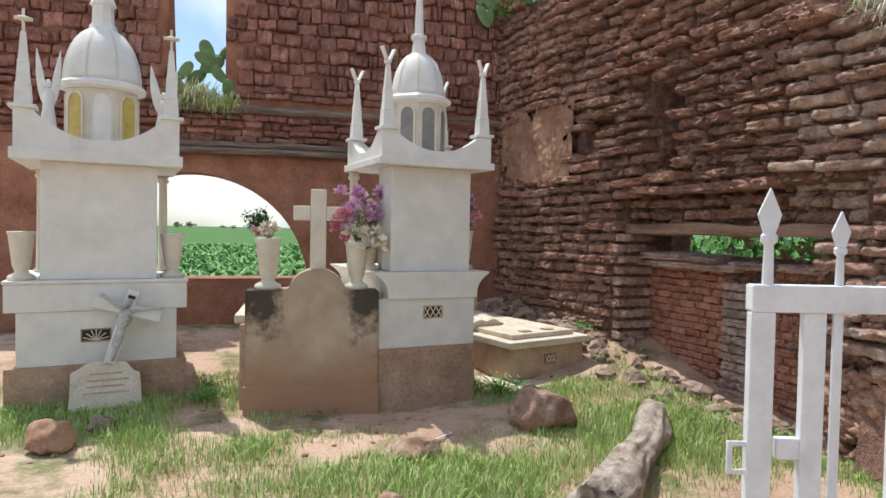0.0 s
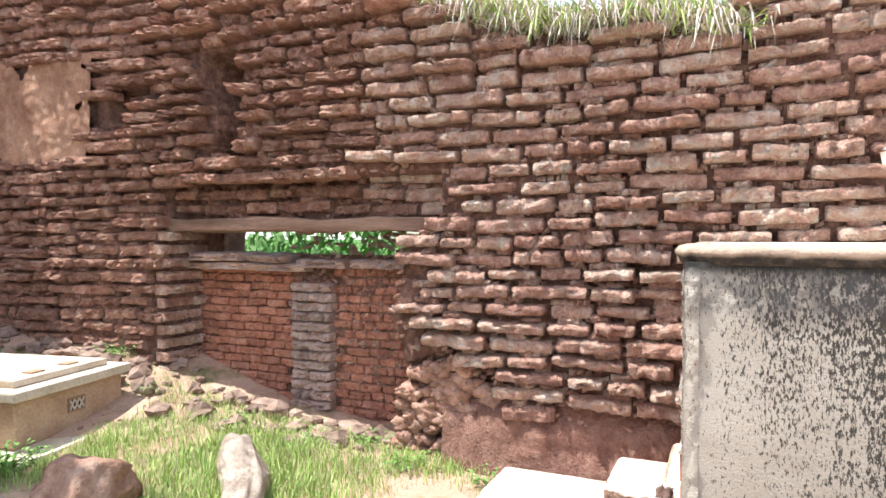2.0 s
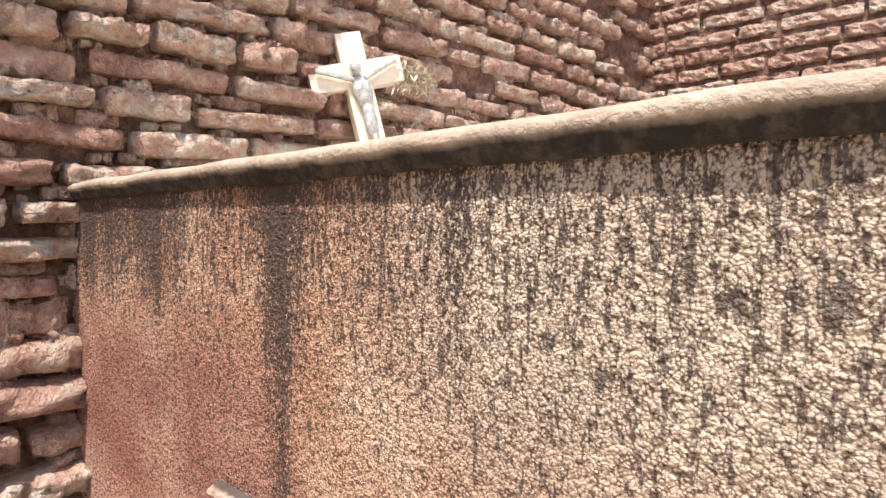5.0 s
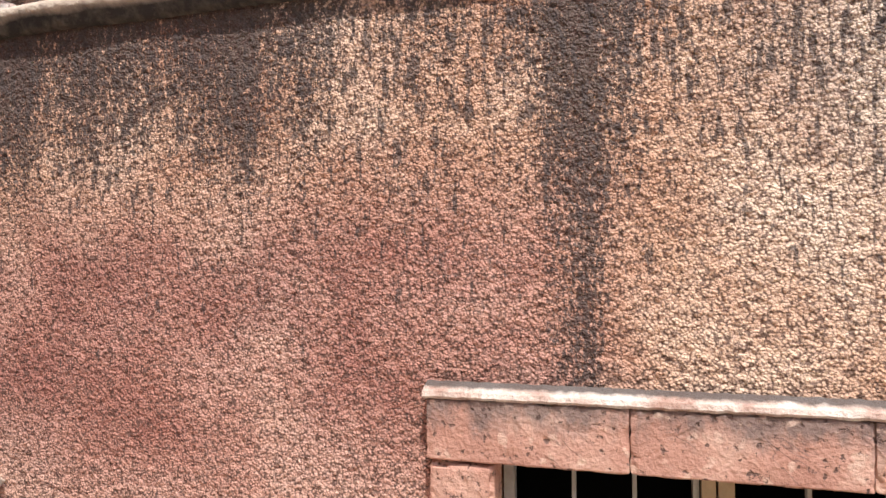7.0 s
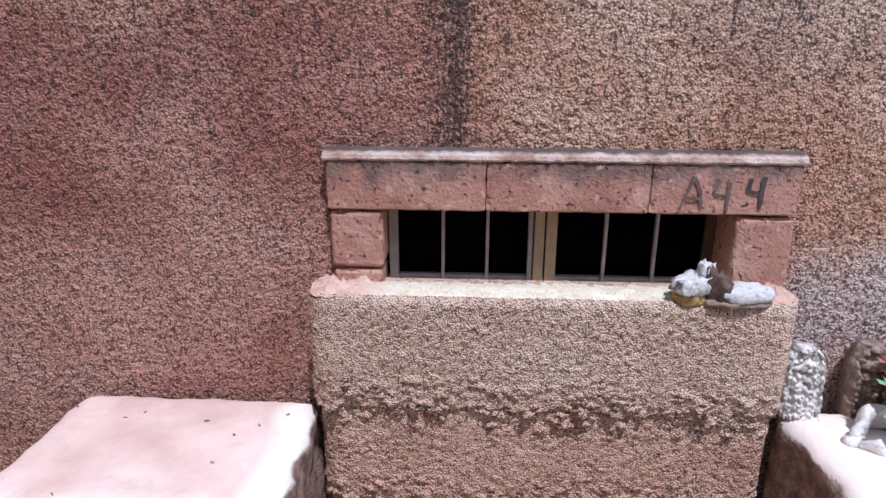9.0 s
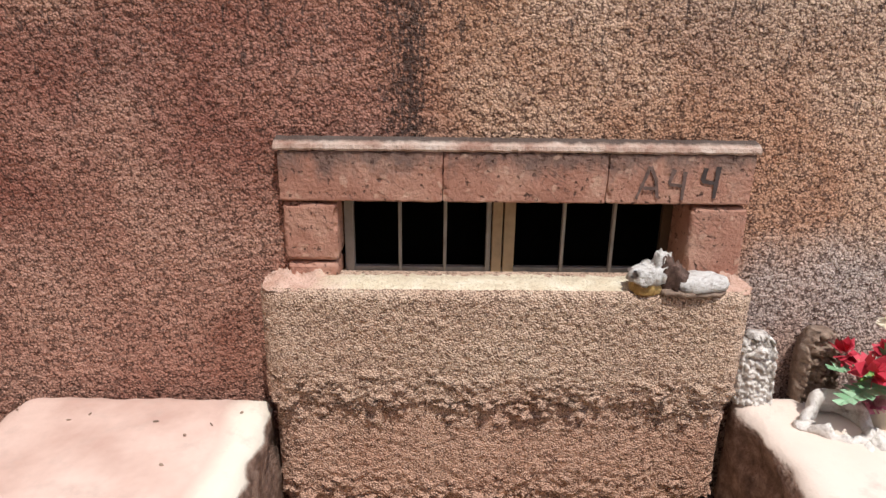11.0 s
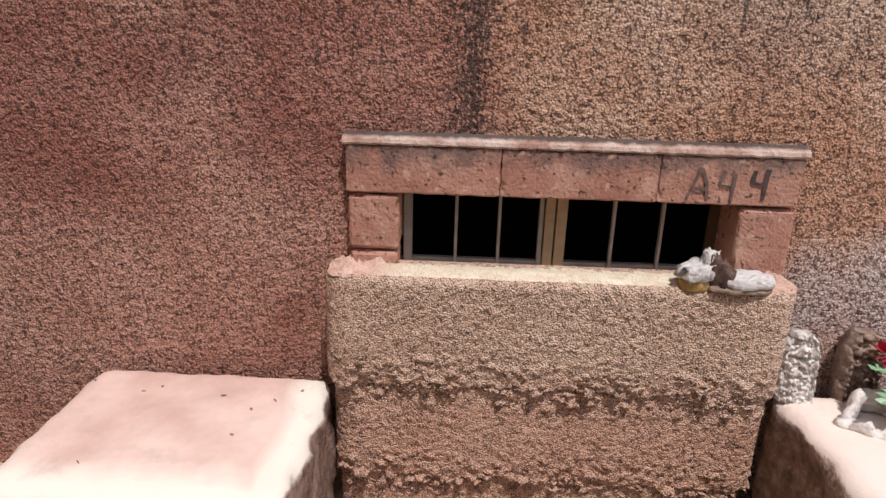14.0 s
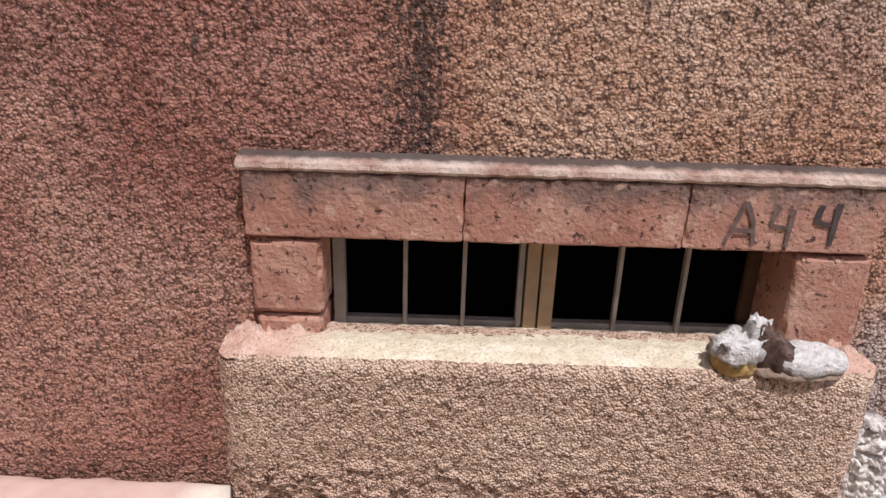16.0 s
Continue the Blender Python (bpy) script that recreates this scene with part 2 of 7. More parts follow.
def stucco_material():
    """Coarse thrown plaster: rose to the left, tan to the right, mould running down from the cornice."""
    m, nt, b = material("thrown_stucco", 0.92)
    p = pos(nt)
    x, z = axis(nt, 0), axis(nt, 2)
    big = tex_noise(nt, p, 2.2, 5, 0.6)
    rose = ramp(nt, big, [(0.36, (0.31, 0.13, 0.095)), (0.5, (0.45, 0.235, 0.175)), (0.64, (0.57, 0.36, 0.27))])
    rose = mix(nt, ramp(nt, tex_noise(nt, p, 4.3, 4, 0.6), [(0.5, 0.0), (0.66, 0.45)]), rose, (0.4, 0.2, 0.17))
    tan = ramp(nt, tex_noise(nt, p, 3.1, 5, 0.6), [(0.35, (0.35, 0.17, 0.105)), (0.5, (0.5, 0.285, 0.185)), (0.65, (0.62, 0.41, 0.295))])
    wob = math_node(nt, "ADD", x, math_node(nt, "MULTIPLY", tex_noise(nt, p, 3.0, 3), 0.25))
    col = mix(nt, math_node(nt, "MAXIMUM", band(nt, wob, -0.66, -0.86), math_node(nt, "MULTIPLY", band(nt, math_node(nt, "ADD", z, math_node(nt, "MULTIPLY", big, 0.3)), 1.08, 1.3), 0.9)), rose, tan)
    pale = math_node(nt, "MULTIPLY", band(nt, wob, -0.85, -1.3), band(nt, z, 0.78, 1.1))
    col = mix(nt, math_node(nt, "MULTIPLY", pale, 0.6), col, (0.66, 0.57, 0.47))
    # maroon damp stain in the middle of the rose part
    damp = math_node(nt, "MULTIPLY", math_node(nt, "MULTIPLY", band(nt, wob, -0.85, -0.55), band(nt, z, 0.5, 0.72)), band(nt, z, 1.08, 0.92))
    col = mix(nt, math_node(nt, "MULTIPLY", damp, ramp(nt, tex_noise(nt, p, 3.7, 4, 0.6), [(0.4, 0.15), (0.58, 0.7)])), col, (0.26, 0.1, 0.078))
    # streaks of black mould
    run = tex_noise(nt, pos(nt, (9, 9, 0.55)), 1.0, 3, 0.6)
    spots = tex_noise(nt, pos(nt, (1, 1, 0.6)), 125.0, 3, 0.8)
    top = band(nt, z, 0.95, 1.42)
    heavy = math_node(nt, "ADD", math_node(nt, "MULTIPLY", top, 0.27), math_node(nt, "MULTIPLY", run, 0.5))
    for cx, w, zlo, lk in ((-0.88, 0.09, 0.5, 0.25), (-0.83, 0.05, 0.95, 0.05), (-1.33, 0.08, 0.92, 0.13)):
        d = math_node(nt, "ABSOLUTE", math_node(nt, "ADD", math_node(nt, "SUBTRACT", x, cx), math_node(nt, "MULTIPLY", math_node(nt, "SUBTRACT", big, 0.5), 0.1)))
        lane = math_node(nt, "MULTIPLY", math_node(nt, "SUBTRACT", 1.0, band(nt, d, 0.0, w), True), band(nt, z, zlo, zlo + 0.12))
        heavy = math_node(nt, "ADD", heavy, math_node(nt, "MULTIPLY", lane, math_node(nt, "SUBTRACT", lk * 1.3, math_node(nt, "MULTIPLY", top, lk * 0.85))))
    heavy = math_node(nt, "ADD", heavy, math_node(nt, "MULTIPLY", math_node(nt, "MULTIPLY", band(nt, wob, -0.4, -0.15), band(nt, z, 0.98, 1.15)), 0.1))
    heavy = math_node(nt, "SUBTRACT", heavy, math_node(nt, "MULTIPLY", band(nt, x, -0.9, -1.02), 0.08))
    mould = ramp(nt, math_node(nt, "ADD", heavy, math_node(nt, "MULTIPLY", spots, 0.95)), [(0.91, 0.0), (1.06, 1.0)])
    col = mix(nt, math_node(nt, "MULTIPLY", mould, 0.88), col, (0.05, 0.04, 0.038))
    # patch of bare grey cement low down beside the window
    gx = band(nt, math_node(nt, "ADD", x, math_node(nt, "MULTIPLY", big, 0.12)), -1.46, -1.5)
    gz = band(nt, math_node(nt, "ADD", z, math_node(nt, "MULTIPLY", run, 0.16)), 0.66, 0.56)
    col = mix(nt, math_node(nt, "MULTIPLY", math_node(nt, "MULTIPLY", gx, gz), 0.9), col, (0.56, 0.53, 0.51))
    # relief shade, with lodged dirt, painted red-brown into the pits between the grit
    low = band(nt, z, 0.72, 0.4)
    col = mix(nt, math_node(nt, "MULTIPLY", low, ramp(nt, big, [(0.36, 0.2), (0.6, 0.75)])), col, (0.5, 0.3, 0.225))
    warp = nt.nodes.new("ShaderNodeVectorMath")
    warp.operation = "ADD"
    wn3 = nt.nodes.new("ShaderNodeTexNoise")
    wn3.inputs["Scale"].default_value = 90.0
    sc = nt.nodes.new("ShaderNodeVectorMath")
    sc.operation = "SCALE"
    sc.inputs["Scale"].default_value = 0.006
    nt.links.new(p, wn3.inputs["Vector"])
    nt.links.new(wn3.outputs["Color"], sc.inputs[0])
    nt.links.new(p, warp.inputs[0])
    nt.links.new(sc.outputs[0], warp.inputs[1])
    grit = tex_grit(nt, warp.outputs[0], 205.0)
    mid = tex_noise(nt, p, 55.0, 3, 0.7)
    # sun-caught crowns of the grains painted paler
    col = mix(nt, ramp(nt, grit, [(0.1, 0.3), (0.42, 0.0)]), col, (0.92, 0.84, 0.76), "OVERLAY")
    gap = math_node(nt, "ADD", grit, math_node(nt, "MULTIPLY", math_node(nt, "SUBTRACT", mid, 0.5), 1.5))
    col = mix(nt, ramp(nt, gap, [(0.46, 0.0), (0.78, 0.82)]), col, (0.075, 0.038, 0.029))
    dash = tex_noise(nt, pos(nt, (1, 1, 0.22)), 75.0, 3, 0.7)
    dash = math_node(nt, "ADD", dash, math_node(nt, "MULTIPLY", band(nt, z, 0.6, 1.25), 0.17))
    col = mix(nt, ramp(nt, dash, [(0.67, 0.0), (0.74, 0.8)]), col, (0.07, 0.05, 0.045))
    nt.links.new(col, b.inputs["Base Color"])
    bump(nt, b, math_node(nt, "SUBTRACT", math_node(nt, "ADD", math_node(nt, "MULTIPLY", mid, 1.4), math_node(nt, "MULTIPLY", tex_noise(nt, p, 260.0, 2, 0.6), 0.8)), math_node(nt, "MULTIPLY", grit, 0.75)), 0.8, 0.0055)
    return m


def mould_plaster_material():
    """Smooth grey plaster with vertical runs of black mould; mould and cornice shadow painted as a dark band under the
    cornice.
    """
    m, nt, b = material("mouldy_grey_plaster", 0.9)
    p = pos(nt)
    z, y = axis(nt, 2), axis(nt, 1)
    big = tex_noise(nt, p, 2.0, 5, 0.6)
    col = ramp(nt, big, [(0.3, (0.31, 0.275, 0.23)), (0.5, (0.39, 0.35, 0.3)), (0.7, (0.46, 0.42, 0.365))])
    run = tex_noise(nt, pos(nt, (10, 10, 0.9)), 1.0, 4, 0.65)
    spots = tex_noise(nt, pos(nt, (1, 1, 0.42)), 135.0, 3, 0.75)
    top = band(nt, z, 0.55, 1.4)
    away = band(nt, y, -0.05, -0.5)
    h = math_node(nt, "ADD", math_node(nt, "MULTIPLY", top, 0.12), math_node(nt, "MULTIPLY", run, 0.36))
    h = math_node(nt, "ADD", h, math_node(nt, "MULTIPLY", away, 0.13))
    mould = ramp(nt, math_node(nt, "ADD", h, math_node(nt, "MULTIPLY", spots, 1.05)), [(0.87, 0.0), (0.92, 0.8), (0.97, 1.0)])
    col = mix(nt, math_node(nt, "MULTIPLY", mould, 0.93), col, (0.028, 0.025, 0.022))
    cloud = tex_noise(nt, p, 26.0, 4, 0.6)
    # mottled strip: mould and cornice shadow mixed into the colour
    strip = math_node(nt, "MULTIPLY", band(nt, math_node(nt, "ADD", z, math_node(nt, "MULTIPLY", cloud, 0.06)), 1.27, 1.31), ramp(nt, cloud, [(0.46, 1.0), (0.6, 0.15)]))
    col = mix(nt, math_node(nt, "MULTIPLY", strip, 0.62), col, (0.1, 0.1, 0.1))
    flake = math_node(nt, "MULTIPLY", band(nt, z, 1.26, 1.3), ramp(nt, cloud, [(0.56, 0.0), (0.66, 0.5)]))
    col = mix(nt, flake, col, (0.6, 0.57, 0.51))
    # nearly black right below the overhang: its shadow painted over the mould
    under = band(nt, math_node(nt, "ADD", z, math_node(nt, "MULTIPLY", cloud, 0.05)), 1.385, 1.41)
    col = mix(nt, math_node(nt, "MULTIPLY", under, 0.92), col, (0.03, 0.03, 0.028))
    nt.links.new(col, b.inputs["Base Color"])
    grit = tex_noise(nt, p, 150.0, 3, 0.7)
    bump(nt, b, grit, 0.8, 0.007)
    return m


def sill_material():
    m, nt, b = material("coarse_sill_cement", 0.92)
    p = pos(nt)
    z = axis(nt, 2)
    tan = ramp(nt, tex_noise(nt, p, 5.0, 4), [(0.3, (0.56, 0.37, 0.27)), (0.7, (0.7, 0.52, 0.39))])
    red = ramp(nt, tex_noise(nt, p, 4.0, 4), [(0.3, (0.52, 0.29, 0.2)), (0.7, (0.64, 0.41, 0.3))])
    low = band(nt, math_node(nt, "ADD", z, math_node(nt, "MULTIPLY", tex_noise(nt, p, 6.0, 4), 0.2)), 0.42, 0.28)
    col = mix(nt, low, tan, red)
    grit = tex_grit(nt, p, 260.0)
    mid = tex_noise(nt, p, 60.0, 3, 0.7)
    # pale crowns and dark pits paint the light and shade of the grain
    col = mix(nt, ramp(nt, grit, [(0.12, 0.35), (0.42, 0.0)]), col, (0.8, 0.66, 0.53))
    gap = math_node(nt, "ADD", grit, math_node(nt, "MULTIPLY", math_node(nt, "SUBTRACT", mid, 0.5), 1.5))
    col = mix(nt, ramp(nt, gap, [(0.5, 0.0), (0.82, 0.75)]), col, (0.11, 0.06, 0.042))
    nt.links.new(col, b.inputs["Base Color"])
    bump(nt, b, math_node(nt, "SUBTRACT", math_node(nt, "MULTIPLY", mid, 1.2), grit), 0.85, 0.006)
    return m


def headstone_material():
    """Tan cement, soiled black at the shoulders and stained red towards the foot."""
    m, nt, b = material("stained_headstone", 0.9)
    p = pos(nt)
    z = axis(nt, 2)
    big = tex_noise(nt, p, 3.0, 5, 0.6)
    col = ramp(nt, big, [(0.3, (0.34, 0.25, 0.18)), (0.7, (0.5, 0.4, 0.3))])
    low = band(nt, math_node(nt, "ADD", z, math_node(nt, "MULTIPLY", big, 0.5)), 0.95, 0.5)
    col = mix(nt, math_node(nt, "MULTIPLY", low, 0.8), col, (0.36, 0.19, 0.11))
    co = nt.nodes.new("ShaderNodeTexCoord")
    sp = nt.nodes.new("ShaderNodeSeparateXYZ")
    nt.links.new(co.outputs["Object"], sp.inputs[0])
    side = band(nt, math_node(nt, "ABSOLUTE", sp.outputs[0]), 0.17, 0.36)
    high = band(nt, z, 0.42, 0.95)
    soot_shade = ramp(nt, math_node(nt, "ADD", math_node(nt, "MULTIPLY", math_node(nt, "MULTIPLY", side, high), 0.5), math_node(nt, "MULTIPLY", tex_noise(nt, p, 7.0, 5, 0.7), 1.0)), [(0.68, 0.0), (0.92, 1.0)])
    col = mix(nt, math_node(nt, "MULTIPLY", soot_shade, 0.9), col, (0.035, 0.03, 0.026))
    nt.links.new(col, b.inputs["Base Color"])
    bump(nt, b, tex_noise(nt, p, 60.0, 4, 0.6), 0.3, 0.005)
    return m


def ground_material():
    m, nt, b = material("bare_red_earth", 0.95)
    p = pos(nt)
    big = tex_noise(nt, p, 0.9, 6, 0.65)
    col = ramp(nt, big, [(0.32, (0.4, 0.25, 0.175)), (0.5, (0.55, 0.38, 0.285)), (0.7, (0.64, 0.48, 0.38))])
    green = ramp(nt, tex_noise(nt, p, 1.7, 5, 0.7), [(0.5, 0.0), (0.64, 0.75)])
    col = mix(nt, green, col, (0.1, 0.15, 0.035))
    far = band(nt, axis(nt, 1), 10.0, 12.0)
    east = band(nt, axis(nt, 0), 2.2, 3.5)
    field = ramp(nt, tex_noise(nt, p, 1.2, 6, 0.7), [(0.3, (0.045, 0.11, 0.025)), (0.7, (0.1, 0.2, 0.05))])
    col = mix(nt, math_node(nt, "MAXIMUM", far, east), col, field)
    fine = tex_noise(nt, p, 45.0, 5, 0.75)
    col = mix(nt, 0.55, col, ramp(nt, fine, [(0.3, 0.25), (0.7, 0.75)]), "OVERLAY")
    nt.links.new(col, b.inputs["Base Color"])
    bump(nt, b, math_node(nt, "ADD", fine, tex_noise(nt, p, 12.0, 4)), 0.7, 0.02)
    return m


def leafy(name, dark, light, trans=0.25):
    m, nt, b = material(name, 0.55)
    ge = nt.nodes.new("ShaderNodeNewGeometry")
    nt.links.new(ramp(nt, ge.outputs["Random Per Island"], [(0.0, dark), (1.0, light)]), b.inputs["Base Color"])
    b.inputs["Transmission Weight"].default_value = 0.0
    return m


def cantera_material():
    """Pink quarry stone, pitted, with soot along its top edge."""
    m, nt, b = material("pink_quarry_stone", 0.9)
    p = pos(nt)
    z = axis(nt, 2)
    n = tex_noise(nt, p, 9.0, 5, 0.65)
    col = ramp(nt, n, [(0.3, (0.33, 0.155, 0.11)), (0.5, (0.42, 0.215, 0.155)), (0.7, (0.52, 0.31, 0.23))])
    soot_shade = math_node(nt, "ADD", math_node(nt, "MULTIPLY", band(nt, z, 0.66, 0.73), 0.38), math_node(nt, "MULTIPLY", tex_noise(nt, pos(nt, (1, 1, 0.5)), 22.0, 5, 0.7), 0.8))
    col = mix(nt, ramp(nt, soot_shade, [(0.52, 0.0), (0.72, 0.75)]), col, (0.13, 0.1, 0.09))
    fleck = tex_noise(nt, p, 38.0, 2, 0.5)
    col = mix(nt, ramp(nt, fleck, [(0.62, 0.0), (0.68, 0.6)]), col, (0.6, 0.4, 0.3))
    scratch = tex_noise(nt, pos(nt, (1, 1, 5.0), (0, 38, 0)), 9.0, 2, 0.5)
    col = mix(nt, math_node(nt, "MULTIPLY", ramp(nt, scratch, [(0.485, 0.0), (0.495, 0.6), (0.505, 0.6), (0.515, 0.0)]), band(nt, tex_noise(nt, p, 12.0, 2), 0.5, 0.6)), col, (0.1, 0.06, 0.05))
    pits = tex_noise(nt, p, 75.0, 3, 0.6)
    col = mix(nt, ramp(nt, pits, [(0.34, 0.85), (0.4, 0.0)]), col, (0.09, 0.05, 0.04))
    nt.links.new(col, b.inputs["Base Color"])
    bump(nt, b, math_node(nt, "ADD", ramp(nt, pits, [(0.28, 0.0), (0.38, 1.0)]), tex_noise(nt, p, 140.0, 3)), 0.6, 0.006)
    return m


def drip_material():
    """Worn pinkish white edge, black with soot towards the wall."""
    m, nt, b = material("worn_drip_edge", 0.9)
    p = pos(nt)
    n = tex_noise(nt, p, 14.0, 5, 0.7)
    col = ramp(nt, n, [(0.34, (0.34, 0.2, 0.15)), (0.5, (0.52, 0.38, 0.31)), (0.66, (0.62, 0.51, 0.44))])
    soot_shade = math_node(nt, "ADD", band(nt, axis(nt, 1), 0.03, 0.004), math_node(nt, "MULTIPLY", tex_noise(nt, p, 30.0, 4, 0.7), 0.9))
    col = mix(nt, ramp(nt, soot_shade, [(0.6, 0.0), (0.95, 0.9)]), col, (0.06, 0.045, 0.04))
    nt.links.new(col, b.inputs["Base Color"])
    bump(nt, b, tex_noise(nt, p, 120.0, 4, 0.7), 0.8, 0.008)
    return m


M_CANTERA = cantera_material()
M_DRIP = drip_material()
def sill_top_material():
    """Creamy sand render, pink and crumbled at both ends."""
    m, nt, b = material("creamy_sill_top", 0.92)
    p = pos(nt)
    x = axis(nt, 0)
    n = tex_noise(nt, p, 22.0, 4, 0.7)
    col = ramp(nt, n, [(0.3, (0.6, 0.5, 0.36)), (0.5, (0.72, 0.63, 0.47)), (0.7, (0.8, 0.74, 0.6))])
    wob = math_node(nt, "ADD", x, math_node(nt, "MULTIPLY", math_node(nt, "SUBTRACT", n, 0.5), 0.16))
    ends = math_node(nt, "MAXIMUM", band(nt, wob, -0.76, -0.69), band(nt, wob, -1.42, -1.47))
    pink = ramp(nt, n, [(0.3, (0.46, 0.27, 0.2)), (0.7, (0.7, 0.5, 0.41))])
    col = mix(nt, ends, col, pink)
    fine = tex_noise(nt, p, 230.0, 2, 0.6)
    col = mix(nt, ramp(nt, fine, [(0.33, 0.6), (0.43, 0.0)]), col, (0.3, 0.2, 0.12))
    nt.links.new(col, b.inputs["Base Color"])
    bump(nt, b, fine, 0.8, 0.006)
    return m


M_SILLTOP = sill_top_material()
M_STUCCO = stucco_material()
M_MOULD = mould_plaster_material()
M_SILL = sill_material()
M_HEADSTONE = headstone_material()
M_GROUND = ground_material()
M_GRASS = leafy("grass_blades", (0.19, 0.33, 0.065), (0.5, 0.62, 0.22))
M_DRYGRASS = leafy("dry_grass", (0.4, 0.33, 0.2), (0.62, 0.54, 0.37))
M_CROP = leafy("crop_leaves", (0.08, 0.21, 0.045), (0.2, 0.38, 0.11))
M_WEED = leafy("weed_leaves", (0.09, 0.22, 0.04), (0.2, 0.38, 0.09))
M_CACTUS = plain("cactus_skin", (0.16, 0.24, 0.1), 0.5, 0, 0.3, 10.0)
M_TREE = leafy("far_tree_leaves", (0.03, 0.06, 0.02), (0.07, 0.12, 0.035))
M_BARK = plain("bark", (0.12, 0.09, 0.06), 0.9)


# ---------------- mesh helpers ----------------
def part(name, bm, mat, parent=None, label="", smooth=False):
    me = bpy.data.meshes.new(name)
    bm.to_mesh(me)
    bm.free()
    me.materials.append(mat)
    if smooth:
        me.polygons.foreach_set("use_smooth", [True] * len(me.polygons))
    ob = new(name, me)
    if parent:
        ob.parent = parent
    if label:
        ob["label"] = label
    return ob


def raw(name, verts, faces, mat, parent=None, smooth=False):
    me = bpy.data.meshes.new(name)
    me.from_pydata([tuple(v) for v in verts], [], faces)
    me.materials.append(mat)
    if smooth:
        me.polygons.foreach_set("use_smooth", [True] * len(me.polygons))
    ob = new(name, me)
    if parent:
        ob.parent = parent
    return ob


def empty(name, m, label, category, group="", kind=""):
    ob = new(name)
    ob.matrix_world = m
    return tagged(ob, label, category, group, kind)


def add_box(bm, lo, hi, bevel=0.008, seg=2, m=None):
    r = bmesh.ops.create_cube(bm, size=1)
    vs = r["verts"]
    for v in vs:
        v.co = Vector((lo[i] + (v.co[i] + 0.5) * (hi[i] - lo[i]) for i in range(3)))
    if m:
        bmesh.ops.transform(bm, matrix=m, verts=vs)
    if bevel:
        es = list({e for v in vs for e in v.link_edges})
        bmesh.ops.bevel(bm, geom=es, offset=bevel, segments=seg, affect="EDGES", profile=0.6)
    return bm


def box(lo, hi, bevel=0.008, seg=2):
    return add_box(bmesh.new(), lo, hi, bevel, seg)


def lathe(profile, n=24, bm=None, at=(0, 0, 0), phase=0.0):
    """Turned shape from (radius, height) pairs."""
    bm = bm or bmesh.new()
    rings = []
    for r, h in profile:
        rings.append([bm.verts.new((at[0] + r * math.cos(phase + 2 * math.pi * k / n), at[1] + r * math.sin(phase + 2 * math.pi * k / n), at[2] + h)) for k in range(n)])
    for a, b in zip(rings, rings[1:]):
        for k in range(n):
            bm.faces.new((a[k], a[(k + 1) % n], b[(k + 1) % n], b[k]))
    bm.faces.new(rings[0][::-1])
    bm.faces.new(rings[-1])
    return bm


def extrude_outline(pts, y0, y1, bm=None):
    """A prism from an outline in x and z, between two depths."""
    bm = bm or bmesh.new()
    a = [bm.verts.new((x, y0, z)) for x, z in pts]
    b = [bm.verts.new((x, y1, z)) for x, z in pts]
    n = len(pts)
    bm.faces.new(a)
    bm.faces.new(b[::-1])
    for i in range(n):
        bm.faces.new((a[i], b[i], b[(i + 1) % n], a[(i + 1) % n]))
    bmesh.ops.recalc_face_normals(bm, faces=bm.faces)
    return bm


def lump(bm, center, size, seed, sub=2, rough=0.3, m=None):
    """An uneven rock or clod."""
    r = bmesh.ops.create_icosphere(bm, subdivisions=sub, radius=1)
    off = Vector((seed * 3.7, seed * 1.3, seed * 7.1))
    for v in r["verts"]:
        c = v.co.copy()
        k = 1 + rough * (noise.noise(c * 1.3 + off) * 1.2 + noise.noise(c * 3.1 + off) * 0.6)
        q = Vector((c.x * k * size[0], c.y * k * size[1], c.z * k * size[2]))
        v.co = q
    if m:
        bmesh.ops.transform(bm, matrix=m, verts=r["verts"])
    bmesh.ops.translate(bm, vec=Vector(center), verts=r["verts"])
    return bm


def grid_noise(shape, cell, seed, octaves=3, fall=0.5):
    """Smooth value noise on a grid, about -1 to 1; cell: points per lump."""
    rng = np.random.RandomState(seed)
    out, amp, tot = np.zeros(shape), 1.0, 0.0
    for _ in range(octaves):
        c = max(cell, 1.0)
        h, w = int(shape[0] / c) + 3, int(shape[1] / c) + 3
        g = rng.rand(h, w) * 2 - 1
        yy, xx = np.arange(shape[0]) / c, np.arange(shape[1]) / c
        y0, x0 = yy.astype(int), xx.astype(int)
        fy, fx = yy - y0, xx - x0
        fy, fx = (fy * fy * (3 - 2 * fy))[:, None], (fx * fx * (3 - 2 * fx))[None, :]
        a, b = g[y0][:, x0], g[y0][:, x0 + 1]
        d, e = g[y0 + 1][:, x0], g[y0 + 1][:, x0 + 1]
        out += amp * ((a * (1 - fx) + b * fx) * (1 - fy) + (d * (1 - fx) + e * fx) * fy)
        tot += amp
        amp *= fall
        cell *= 0.5
    return out / tot


